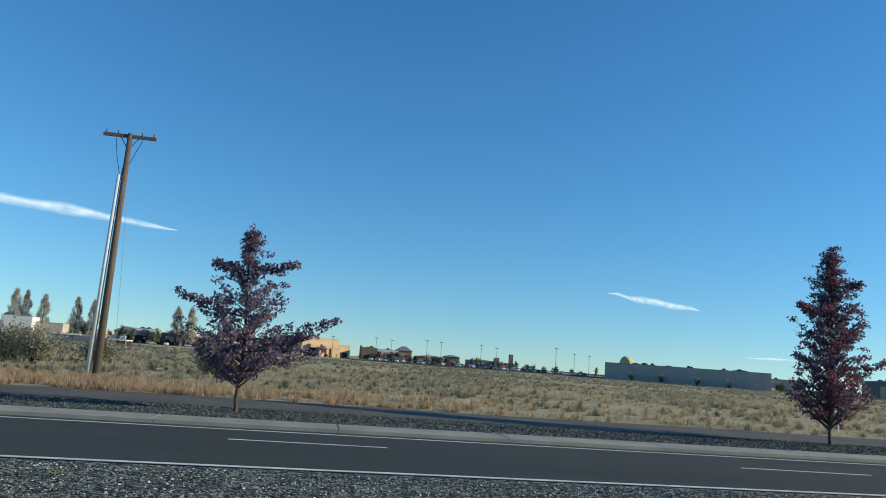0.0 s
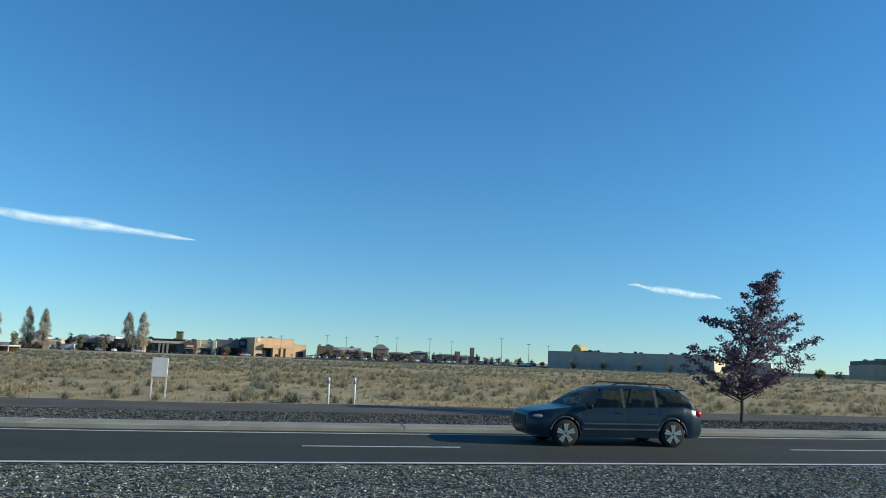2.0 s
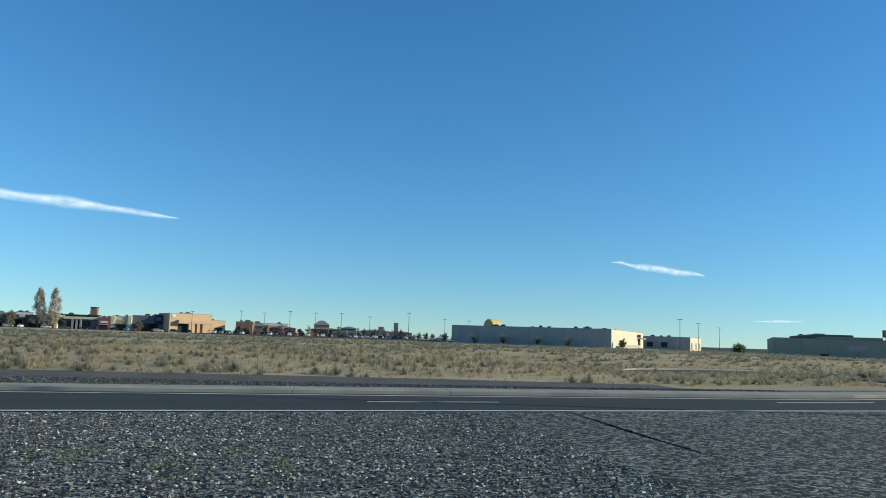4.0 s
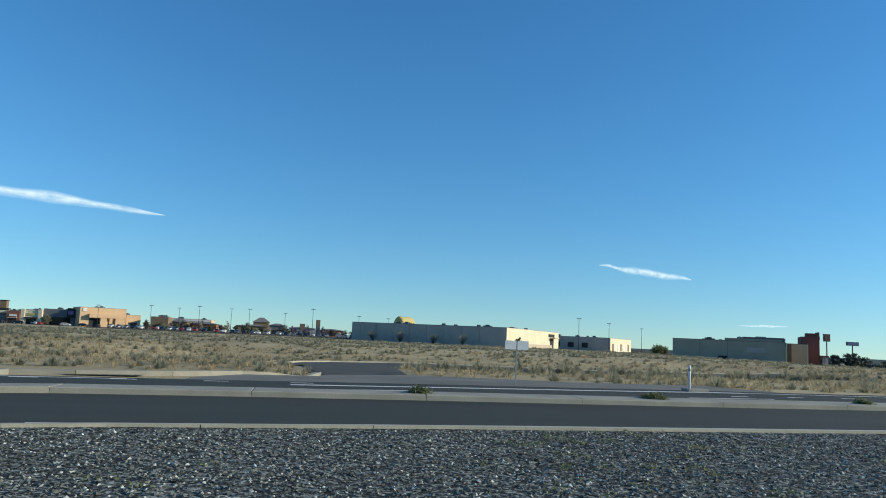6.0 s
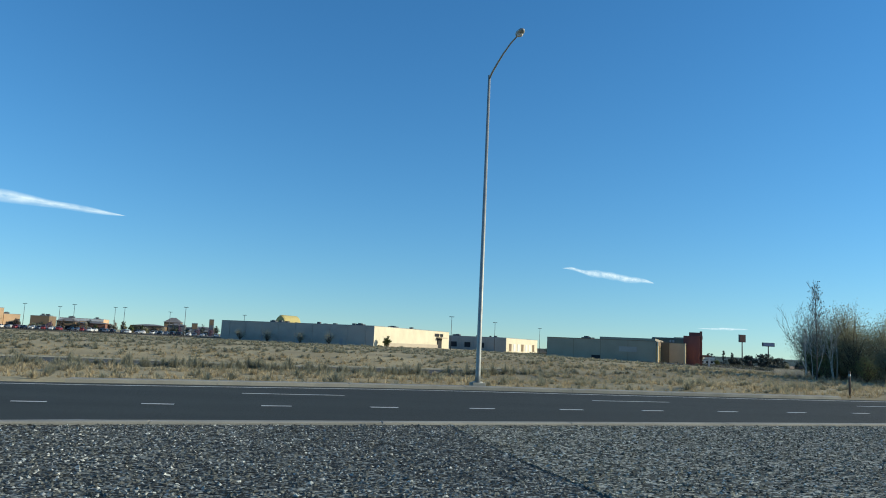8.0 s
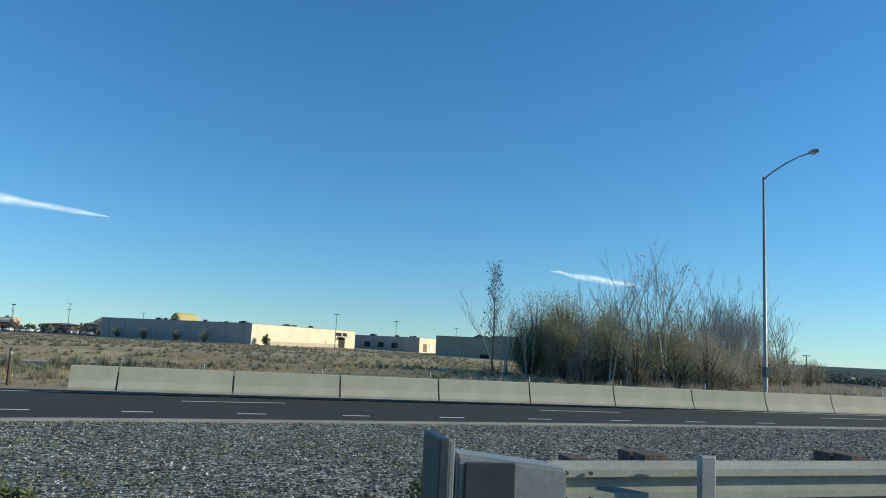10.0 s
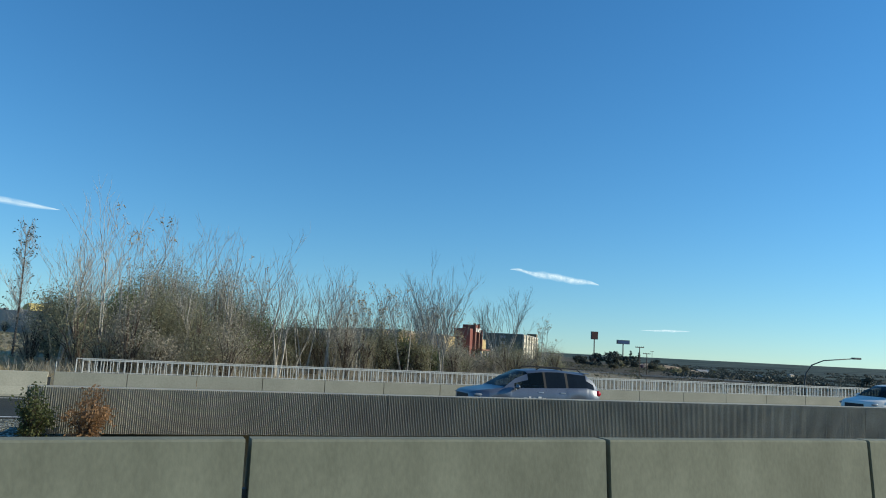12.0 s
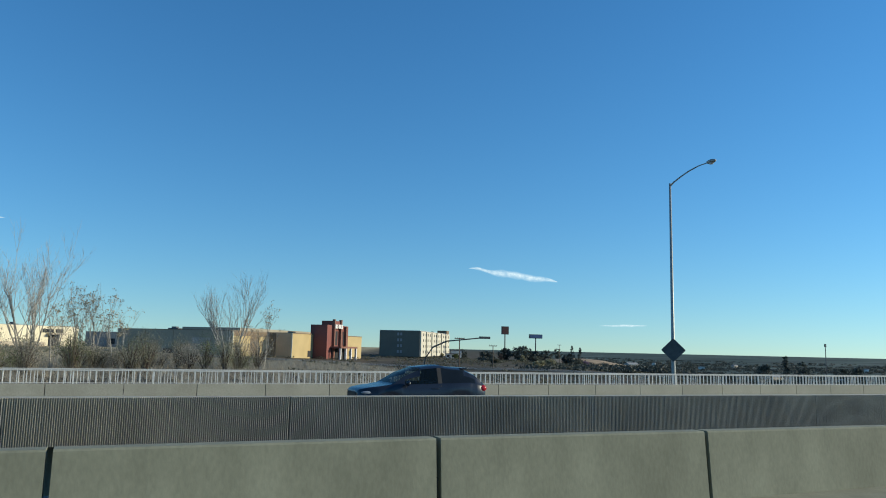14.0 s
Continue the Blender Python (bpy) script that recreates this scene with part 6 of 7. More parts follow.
for x, y, t in ((138.3, 318.4, 19.6), (236.9, 264.7, 19.5), (263.8, 299.9, 19.3), (300, 345, 19), (86, 360, 19.5), (110, 345, 19), (62, 372, 19.2), (125, 372, 18.6), (160, 352, 18.4), (176, 372, 18.4), (40, 366, 18), (98, 385, 19.8), (72, 390, 19)):
    lot_lamp(x, y, t)


def pylon(x, y, top, w, h, face, label):
    z = ground_z(x, y)
    ob = thing("pylon_sign", label, "sign", (x, y, z))
    bm = bmesh.new()
    tube(bm, [(0, 0, -0.3), (0, 0, top - z)], [0.45, 0.35], 8)
    part("pole", bm, M["dark_steel"], ob)
    panel(ob, "board", -w / 2, w / 2, -0.6, 0.6, top - z - h, top - z, M["dark_steel"], "dark sign board")
    panel(ob, "face", -w / 2 + 0.25, w / 2 - 0.25, -0.7, -0.604, top - z - h + 0.3, top - z - 0.3, face, "plain coloured sign face")


M["blue_sign"] = material("blue_sheeting", (0.05, 0.10, 0.22), (0.04, 0.08, 0.18), 1, 0.5)
M["dull_red"] = material("dull_red_face", (0.075, 0.035, 0.035), (0.05, 0.025, 0.025), 1, 0.7)
pylon(476.1, 439.4, 24.2, 4.6, 5.0, M["dull_red"], "tall pole sign with a square dull red board")
pylon(499.7, 444.7, 19.9, 9.0, 2.6, M["blue_sign"], "tall pole sign with a long blue board")


def utility_pole(x, y, z, top, arm, label, twin=False, lean=0.0):
    ob = thing("utility_pole", label, "utility pole", (x, y, z))
    h = top - z
    bm = bmesh.new()
    tube(bm, [(0, 0, -0.3), (lean * h, 0, h)], [0.24, 0.16] if twin else [0.17, 0.11], 10)
    part("pole", bm, M["wood"], ob, "", True)
    if twin:
        bm = bmesh.new()
        tube(bm, [(-0.46, -0.05, -0.3), (-0.29, -0.05, h * 0.82)], [0.15, 0.12], 10)
        part("conduit_pole", bm, M["white"], ob, "pale conduit pole strapped beside the pole", True)
        for s in (-1, 1):
            bm = bmesh.new()
            tube(bm, [(lean * h, 0, h * 0.93), (lean * h + s * 0.55, 0, h * 0.985)], 0.03, 5)
            part("brace", bm, M["wood"], ob)
        for k in range(3):
            bm = bmesh.new()
            s = (-0.8, 0.0, 0.75)[k]
            tube(bm, [(lean * h + s, 0.05, h * 0.975), (lean * h + s * 0.6 - 0.15, 0.1, h * 0.90), (lean * h * 0.85 - 0.25, 0.1, h * 0.80)], 0.018, 5)
            part("cable", bm, M["rubber"], ob, "black drop cable")
        bm = bmesh.new()
        tube(bm, [(lean * h + 0.2, 0.3, h * 0.8), (0.75, 0.9, 0)], 0.01, 4)
        part("guy_wire", bm, M["dark_steel"], ob, "thin guy wire")
    panel(ob, "crossarm", lean * h - arm, lean * h + arm, -0.08, 0.08, h - 0.28, h - 0.08, M["wood"], "wooden crossarm")
    for s in (-0.9, -0.45, 0.45, 0.9):
        bm = bmesh.new()
        tube(bm, [(lean * h + s * arm, 0, h - 0.08), (lean * h + s * arm, 0, h + 0.14)], [0.05, 0.035], 6)
        part("insulator", bm, M["dark_steel"], ob)


utility_pole(12.8, 46.0, 7.7, 22.5, 1.55, "weathered wooden utility pole with a crossarm and drop cables", True, 0.001)
utility_pole(350.7, 173.2, 3.0, 12.6, 1.2, "slim wooden utility pole beyond the bridge")
utility_pole(372, 205, 2.5, 11.2, 1.2, "slim wooden utility pole beyond the bridge")

# arm lamp on the lower road
ob = thing("street_lamp", "low street lamp with a long bent arm beyond the bridge", "street lamp", (312.6, 75.9, ground_z(312.6, 75.9)))
h0 = 9.4 - ground_z(312.6, 75.9)
bm = bmesh.new()
tube(bm, [(0, 0, -0.2), (0, 0, h0 - 1.0), (0.15, 0, h0), (0.7, -0.2, h0 + 0.9), (1.8, -0.7, h0 + 1.45), (4.6, -1.8, h0 + 1.8)], [0.11, 0.09, 0.08, 0.07, 0.06, 0.05], 8)
part("pole", bm, M["dark_steel"], ob, "", True)
panel(ob, "lamp_head", 4.4, 5.3, -2.15, -1.75, h0 + 1.72, h0 + 1.92, M["dark_steel"])


def marker_post(x, y, h=1.0, mat="white", label="slim white plastic marker post", r=0.05, foot=False):
    z = max(ground_z(x, y), z_opp(x) if y < y_far(x) else -99)
    ob = thing("marker_post", label, "post", (x, y, z), group="marker posts")
    bm = bmesh.new()
    tube(bm, [(0, 0, -0.1), (0, 0, h * 0.97), (0, 0, h)], [r, r, r * 0.6], 8)
    part("post", bm, M[mat], ob, "", True)
    bm = bmesh.new()
    tube(bm, [(0, 0, h * 0.78), (0, 0, h * 0.9)], r + 0.004, 8)
    part("band", bm, M["steel"], ob, "reflective band", True)
    if foot:
        block("base", (0.9, 0.6, 0.12), M["kerb"], ob, (0.25, 0, 0), 0.02, "small concrete base")


for x, y in ((62.6, 34.3), (63.8, 34.5)):
    marker_post(x, y, 1.25, r=0.06)
marker_post(152.7, 28.5, 1.05, foot=True)
marker_post(167.6, 24.3, 1.0)
marker_post(240.1, 26.5, 1.05, "yellow", "yellow round marker post in the gravel", 0.085)
marker_post(206.0, 38.0, 1.4, "wood", "weathered wooden marker post", 0.06)
for x, y in ((241.9, 17.75), (243.6, 17.9), (246.4, 26.0)):
    marker_post(x, y, 0.95, "steel", "leaning grey steel marker post", 0.045)
for i in range(9):
    x = 213 + i * 4.4
    marker_post(x, y_krail(x) + 1.6, 1.15, "steel", "thin steel fence post behind the barriers", 0.025)
marker_post(248.8, 26.9, 1.25, "steel", "thin pale steel post at the parapet's end", 0.04)
block("slab", (1.8, 0.7, 0.12), M["kerb"], thing("ground_slab", "small pale concrete slab between two posts", "slab", (63.6, 34.2, 7.6)), (0, 0, 0), 0.02)

# blank white board on two legs
ob = thing("white_board", "blank white board on two thin legs", "sign", (54.6, 36.7, 7.62))
panel(ob, "board", -0.36, 0.36, -0.02, 0.02, 1.0, 1.9, M["white"])
for s in (-0.33, 0.33):
    panel(ob, "leg", s - 0.03, s + 0.03, 0.022, 0.075, -0.2, 1.9, M["white"])


# ---- road signs ----
def lettering(text, size, parent, at, turn, mat, label):
    """Flat letters, each a thin mesh of its own, centred on a line."""
    made, x = [], 0.0
    for ch in text:
        if ch == " ":
            x += size * 0.3
            continue
        cu = bpy.data.curves.new("letter", "FONT")
        cu.body, cu.size, cu.align_y, cu.extrude = ch, size, "CENTER", 0.002
        tmp = bpy.data.objects.new("letter", cu)
        scene.collection.objects.link(tmp)
        bpy.context.view_layer.update()
        me = bpy.data.meshes.new_from_object(tmp.evaluated_get(bpy.context.evaluated_depsgraph_get()))
        bpy.data.objects.remove(tmp)
        me.materials.clear()
        me.materials.append(mat)
        lo, hi = min(v.co.x for v in me.vertices), max(v.co.x for v in me.vertices)
        made.append((me, x - lo))
        x += hi - lo + size * 0.1
    for me, dx in made:
        ob = new("letter", me)
        ob.parent = parent
        ob.matrix_basis = pose(at[0] + dx - (x - size * 0.1) / 2, at[1], at[2], 90, 0, turn)


def plate(name, w, h, mat, parent, at, turn, r=0.04, thick=0.004, label=""):
    bm = bmesh.new()
    pts = []
    for cx, cz, a0 in ((w / 2 - r, h / 2 - r, 0), (-w / 2 + r, h / 2 - r, 90), (-w / 2 + r, -h / 2 + r, 180), (w / 2 - r, -h / 2 + r, 270)):
        pts += [(cx + r * math.cos(radians(a0 + k * 30)), cz + r * math.sin(radians(a0 + k * 30))) for k in range(4)]
    front = [bm.verts.new((x, -thick / 2, z)) for x, z in pts]
    back = [bm.verts.new((x, thick / 2, z)) for x, z in pts]
    bm.faces.new(front)
    bm.faces.new(back[::-1])
    for i in range(len(pts)):
        j = (i + 1) % len(pts)
        bm.faces.new((front[i], back[i], back[j], front[j]))
    ob = part(name, bm, mat, parent, label)
    ob.matrix_basis = pose(*at, 0, 0, turn)
    return ob


def disc(name, r, mat, parent, at, turn, label=""):
    bm = bmesh.new()
    tube(bm, [(0, -0.004, 0), (0, 0.0, 0)], r, 40)
    ob = part(name, bm, mat, parent, label)
    ob.matrix_basis = pose(*at, 0, 0, turn)
    return ob


z0 = ground_z(124.2, 5.25)
ob = thing("road_sign", "do not enter sign over a one way sign on a post", "road sign", (124.16, 5.2, z0), -8)
ob.matrix_basis = pose(124.16, 5.2, z0, 0, 2.2, -8)
bm = bmesh.new()
rect(bm, -0.03, 0.03, 0.01, 0.07, -0.3, 11.2 - z0)
part("post", bm, M["roof_gear"], ob, "perforated square steel post")
for i in range(46):
    bm = bmesh.new()
    tube(bm, [(0, 0.002, 0.35 + i * 0.05), (0, 0.0095, 0.35 + i * 0.05)], 0.008, 6)
    part("hole", bm, M["dark_steel"], ob)
dz, oz = 10.99 - z0, 10.45 - z0
p = plate("enter_plate", 0.68, 0.68, M["white"], ob, (0.0, -0.03, dz), -34, 0.03, label="white square plate")
disc("red_disc", 0.315, M["red_sign"], p, (0, -0.006, 0), 0, "red disc")
plate("white_bar", 0.5, 0.11, M["white"], p, (0, -0.014, 0), 0, 0.01)
lettering("DO NOT", 0.108, p, (0, -0.0145, 0.14), 0, M["white"], "white letters DO NOT")
lettering("ENTER", 0.112, p, (0, -0.0145, -0.15), 0, M["white"], "white letters ENTER")
p = plate("one_way_plate", 0.914, 0.305, M["white"], ob, (0, 0, oz), 0, 0.03, label="black plate with a pale rim")
plate("black_face", 0.89, 0.28, M["black_sign"], p, (0, -0.005, 0), 0, 0.025)
bm = bmesh.new()
pts = ((-0.38, 0.07), (0.17, 0.07), (0.17, 0.125), (0.39, 0.0), (0.17, -0.125), (0.17, -0.07), (-0.38, -0.07))
fr, bk = [bm.verts.new((x, -0.012, z)) for x, z in pts], [bm.verts.new((x, -0.008, z)) for x, z in pts]
bm.faces.new(fr)
bm.faces.new(bk[::-1])
for i in range(7):
    bm.faces.new((fr[i], bk[i], bk[(i + 1) % 7], fr[(i + 1) % 7]))
part("arrow", bm, M["white"], p, "white arrow")
lettering("ONE WAY", 0.112, p, (-0.085, -0.0155, 0), 0, M["black_sign"], "black letters ONE WAY")

z0 = ground_z(51.6, 11.0)
ob = thing("road_sign", "red wrong way sign on a slim post in the gravel", "road sign", (51.6, 11.0, z0), -86)
bm = bmesh.new()
rect(bm, -0.03, 0.03, 0.008, 0.06, -0.3, 10.8 - z0)
part("post", bm, M["steel"], ob, "slim steel post")
p = plate("wrong_way_plate", 0.74, 0.49, M["white"], ob, (0, 0, 10.5 - z0), 0, 0.04, label="red plate with a white rim")
plate("red_face", 0.71, 0.46, M["red_sign"], p, (0, -0.005, 0), 0, 0.035)
lettering("WRONG", 0.155, p, (0, -0.0095, 0.10), 0, M["white"], "white letters WRONG")
lettering("WAY", 0.155, p, (0, -0.0095, -0.10), 0, M["white"], "white letters WAY")

z0 = ground_z(145.55, 28.9)
ob = thing("road_sign", "two pale sign backs on a slim post", "road sign", (145.55, 28.9, z0), 0)
panel(ob, "post", -0.025, 0.025, -0.025, 0.025, -0.3, 9.86 - z0, M["steel"])
for s in (-0.25, 0.25):
    plate("sign_back", 0.46, 0.34, M["white"], ob, (s, -0.031, 9.68 - z0), 0)
ob = thing("road_sign", "grey back of a diamond warning sign by the lamp", "road sign", (319.60, 50.2, 8.1), -36)
panel(ob, "post", -0.035, 0.035, 0.0, 0.07, -0.2, 2.9, M["steel"])
d = plate("diamond_plate", 0.96, 0.96, M["dark_steel"], ob, (0, -0.01, 2.35), 0, 0.06)
d.matrix_basis = pose(0, -0.01, 2.35, 0, 45, 0)


# ---- vapour trails, far above the plain ----
def vapour(name, label, a, c, width, seed):
    """A thin streak of cloud: a soft-edged sheet strung between two directions, 4.8 km off."""
    a, c = Vector(a).normalized() * 4800, Vector(c).normalized() * 4800
    eye = Vector((160, 5, 10))
    q = random.Random(seed)
    bm = bmesh.new()
    n = 60
    up = Vector((0, 0, 1))
    rows = []
    for i in range(n + 1):
        t = i / n
        p = eye + a.lerp(c, t)
        w = width * max(0.0, math.sin(math.pi * t)) ** 0.7 * (0.6 + 0.4 * t) * (0.85 + 0.4 * noise.noise((t * 7, seed, 0)))
        w = max(w, 0.4)
        drift = width * 0.25 * noise.noise((t * 5, seed, 4))
        rows.append([bm.verts.new(p + up * (drift + w * s)) for s in (-1, -0.5, 0, 0.5, 1)])
    uv = bm.loops.layers.uv.new("UVMap")
    for i in range(n):
        for k in range(4):
            f = bm.faces.new((rows[i][k], rows[i + 1][k], rows[i + 1][k + 1], rows[i][k + 1]))
            for lp, (s, t) in zip(f.loops, ((i, k), (i + 1, k), (i + 1, k + 1), (i, k + 1))):
                lp[uv].uv = (s / n, t / 4)
    return tagged(new(name, mesh_of(name, bm, M["vapour"])), label, "cloud", kind="structure")


m = bpy.data.materials.new("vapour")
m.use_nodes = True
n, l = m.node_tree.nodes, m.node_tree.links
n.remove(n["Principled BSDF"])
uvn, sep, edge, nz, mul, em, tr, mx = (n.new(k) for k in ("ShaderNodeUVMap", "ShaderNodeSeparateXYZ", "ShaderNodeValToRGB", "ShaderNodeTexNoise", "ShaderNodeMath", "ShaderNodeEmission", "ShaderNodeBsdfTransparent", "ShaderNodeMixShader"))
l.new(uvn.outputs[0], sep.inputs[0])
l.new(sep.outputs["Y"], edge.inputs[0])
e = edge.color_ramp
e.elements[0].position, e.elements[0].color = 0.02, (0, 0, 0, 1)
e.elements[1].position, e.elements[1].color = 0.98, (0, 0, 0, 1)
for pos, v in ((0.4, 0.85), (0.62, 0.95)):
    k = e.elements.new(pos)
    k.color = (v, v, v, 1)
mp = n.new("ShaderNodeMapping")
mp.inputs["Scale"].default_value = (18, 2.2, 1)
l.new(uvn.outputs[0], mp.inputs[0])
l.new(mp.outputs[0], nz.inputs["Vector"])
nz.inputs["Scale"].default_value, nz.inputs["Detail"].default_value = 1.0, 5
mul.operation, mul.use_clamp = "MULTIPLY", True
l.new(edge.outputs[0], mul.inputs[0])
rr = n.new("ShaderNodeMapRange")
rr.inputs[1].default_value, rr.inputs[2].default_value, rr.inputs[3].default_value, rr.inputs[4].default_value = 0.3, 0.7, 0.35, 1.1
l.new(nz.outputs[0], rr.inputs[0])
l.new(rr.outputs[0], mul.inputs[1])
# The streak glows by itself in place of sunlight falling on the cloud.
em.inputs[0].default_value, em.inputs[1].default_value = (0.84, 0.95, 1.0, 1), 0.85
l.new(mul.outputs[0], mx.inputs[0])
l.new(tr.outputs[0], mx.inputs[1])
l.new(em.outputs[0], mx.inputs[2])
l.new(mx.outputs[0], n["Material Output"].inputs[0])
M["vapour"] = m
vapour("vapour_trail", "short white vapour trail in the clear sky", (0.368, 0.921, 0.1062), (0.478, 0.876, 0.0895), 40, 1)
vapour("vapour_trail", "long white vapour trail in the clear sky", (-0.53, 0.835, 0.1535), (-0.195, 0.970, 0.1395), 52, 2)
vapour("vapour_trail", "faint low streak of cloud over the plain", (0.525, 0.85, 0.0325), (0.575, 0.817, 0.0335), 12, 3)

# ---- vehicles ----
CAR = {"blue": material("blue_paint", (0.012, 0.026, 0.042), (0.01, 0.022, 0.035), 2, 0.25, 0.0, spec=0.3), "grey": material("grey_blue_paint", (0.15, 0.17, 0.21), (0.12, 0.14, 0.175), 2, 0.3, 0.4, spec=0.6),
       "white": material("white_paint", (0.74, 0.73, 0.69), (0.68, 0.67, 0.63), 2, 0.42, spec=0.35), "dark": material("dark_paint", (0.016, 0.021, 0.034), (0.012, 0.016, 0.026), 2, 0.22, 0.0, spec=0.45),
       "slate": material("slate_cladding", (0.05, 0.075, 0.095), (0.04, 0.06, 0.075), 2, 0.35), "red": material("red_paint", (0.25, 0.03, 0.03), (0.2, 0.025, 0.025), 2, 0.3, spec=0.6), "silver": material("silver_paint", (0.45, 0.46, 0.47), (0.38, 0.39, 0.40), 2, 0.3, 0.5, spec=0.6)}
M["tail_lamp"] = material("tail_lamp", (0.45, 0.02, 0.03), (0.3, 0.01, 0.02), 6, 0.25)
M["head_lamp"] = material("head_lamp", (0.26, 0.28, 0.30), (0.16, 0.17, 0.19), 6, 0.12, spec=0.8)
M["trim"] = material("dark_trim", (0.03, 0.03, 0.032), (0.02, 0.02, 0.02), 8, 0.6)


def car_glass():
    """Lightly tinted car glass: one sees through to the far side."""
    m = bpy.data.materials.new("car_glass")
    m.use_nodes = True
    n, l = m.node_tree.nodes, m.node_tree.links
    b = n["Principled BSDF"]
    b.inputs["Base Color"].default_value, b.inputs["Roughness"].default_value = (0.012, 0.018, 0.02, 1), 0.06
    tr, mx = n.new("ShaderNodeBsdfTransparent"), n.new("ShaderNodeMixShader")
    tr.inputs[0].default_value = (0.50, 0.56, 0.55, 1)
    mx.inputs[0].default_value = 0.62
    l.new(b.outputs[0], mx.inputs[1])
    l.new(tr.outputs[0], mx.inputs[2])
    l.new(mx.outputs[0], n["Material Output"].inputs[0])
    return m


M["car_glass"] = car_glass()


def lens(name, at, size, mat, parent, label):
    bm = bmesh.new()
    bmesh.ops.create_uvsphere(bm, u_segments=12, v_segments=8, radius=1)
    bmesh.ops.scale(bm, vec=size, verts=bm.verts)
    bmesh.ops.translate(bm, vec=at, verts=bm.verts)
    return part(name, bm, mat, parent, label, True)


def car(label, place, turn, L, W, H, paint, belt=0.98, nose=1.15, rake=0.85, back=0.62, group="", rails=True, cladding=None, tint="glass", distant=False):
    """A wagon or sport utility that faces -x, its nose at x = 0. The shell is lofted along its length: sill and wheel arches,
    flank, shoulder, window band and roof; the panes are left out of the shell and set in as glass."""
    ob = thing("car", label, "car", place, turn, group)
    half, R = W / 2, 0.345
    arch = R + 0.055
    ax = (0.93, L - 0.98)
    x1, x2 = nose + rake + 0.55, L - back - 0.80
    win = ((nose + rake * 0.42, x1 - 0.04), (x1 + 0.04, x2 - 0.04), (x2 + 0.04, L - back * 0.55))

    def top(x):
        return lerp(x, (0, 0.05, 0.25, 0.7, nose, nose + rake * 0.5, nose + rake, nose + rake + 0.5, nose + rake + 1.1, L - back - 0.7, L - back, L - back * 0.5, L - 0.12, L - 0.03, L),
                    (belt - 0.20, belt - 0.135, belt - 0.085, belt - 0.035, belt + 0.015, belt + 0.03 + (H - belt) * 0.52, H - 0.07, H - 0.012, H, H - 0.03, H - 0.10, belt + (H - belt) * 0.52, belt + 0.05, belt - 0.08, 0.60))

    def shoulder(x):
        return min(top(x) - 0.02, lerp(x, (0, 0.1, 0.5, nose, L - 0.6, L - 0.06, L), (belt - 0.32, belt - 0.24, belt - 0.10, belt - 0.03, belt + 0.04, belt - 0.06, 0.55)))

    def wide(x):
        return half * lerp(x, (0, 0.06, 0.2, 0.5, 1.0, L - 1.0, L - 0.35, L - 0.08, L), (0.68, 0.80, 0.90, 0.965, 1.0, 1.0, 0.95, 0.85, 0.76))

    def low(x):
        z = lerp(x, (0, 0.15, 0.4, L - 0.4, L - 0.1, L), (0.36, 0.27, 0.23, 0.23, 0.30, 0.38))
        for c in ax:
            if abs(x - c) < arch:
                z = max(z, 0.335 + math.sqrt(arch ** 2 - (x - c) ** 2))
        return z

    def section(x):
        """Half a ring, from the sill to the roof's middle."""
        zb, zs, zt, w = low(x), shoulder(x), top(x), wide(x)
        g = min(1, max(0, (zt - zs) / 0.45))
        rise, roof = zt - zs, w * (0.93 - 0.215 * g)
        return [(w * 0.955, zb), (w, zb + (zs - zb) * 0.3), (w * 0.995, zb + (zs - zb) * 0.72), (w * 0.955, zs), (w * 0.925, zs + min(0.035, rise * 0.3)),
                (roof + (w * 0.925 - roof) * 0.46, zs + rise * 0.52), (roof, zs + rise * (0.88 - 0.02 * g)), (roof * 0.84, zs + rise * 0.965), (0, zt)]

    marks = {0.0, 0.03, 0.08, 0.16, L, L - 0.03, L - 0.07, L - 0.14, nose, nose + rake, nose + rake * 0.5, L - back, L - back * 0.5, nose + 0.05, nose + rake - 0.04, L - back + 0.04, L - 0.18}
    marks |= {v for w in win for v in w} | {c + arch * math.cos(k * math.pi / 10) for c in ax for k in range(11)}
    marks |= set(np.linspace(0.2, L - 0.2, 24).tolist())
    xs = []
    for x in sorted(marks):
        if not xs or x - xs[-1] > 0.012:
            xs.append(x)
    rings = []
    for x in xs:
        h = section(x)
        rings.append([(x, -y, z) for y, z in h] + [(x, y, z) for y, z in h[-2::-1]])
    kinds = {}
    for i in range(len(xs) - 1):
        mid = (xs[i] + xs[i + 1]) / 2
        for k in range(16):
            seg, side = (k, 0) if k < 8 else (15 - k, 1)
            kind = "body"
            if seg in (4, 5) and win[0][0] < mid < win[2][1]:
                inside = [n for n, (a, c) in enumerate(win) if a < mid < c]
                if inside and not (seg == 5 and (mid < nose + rake * 0.95 or mid > L - back - 0.02)):
                    kind = ("pane", inside[0], side)
                elif not inside:
                    kind = ("pillar", int(mid > (x1 + x2) / 2), side)
            elif seg in (6, 7) and nose + 0.05 < mid < nose + rake - 0.03:
                kind = ("windscreen", 0, 0)
            elif seg in (6, 7) and L - back + 0.04 < mid < L - 0.18:
                kind = ("rear_window", 0, 0)
            kinds.setdefault(kind, []).append((i, k))
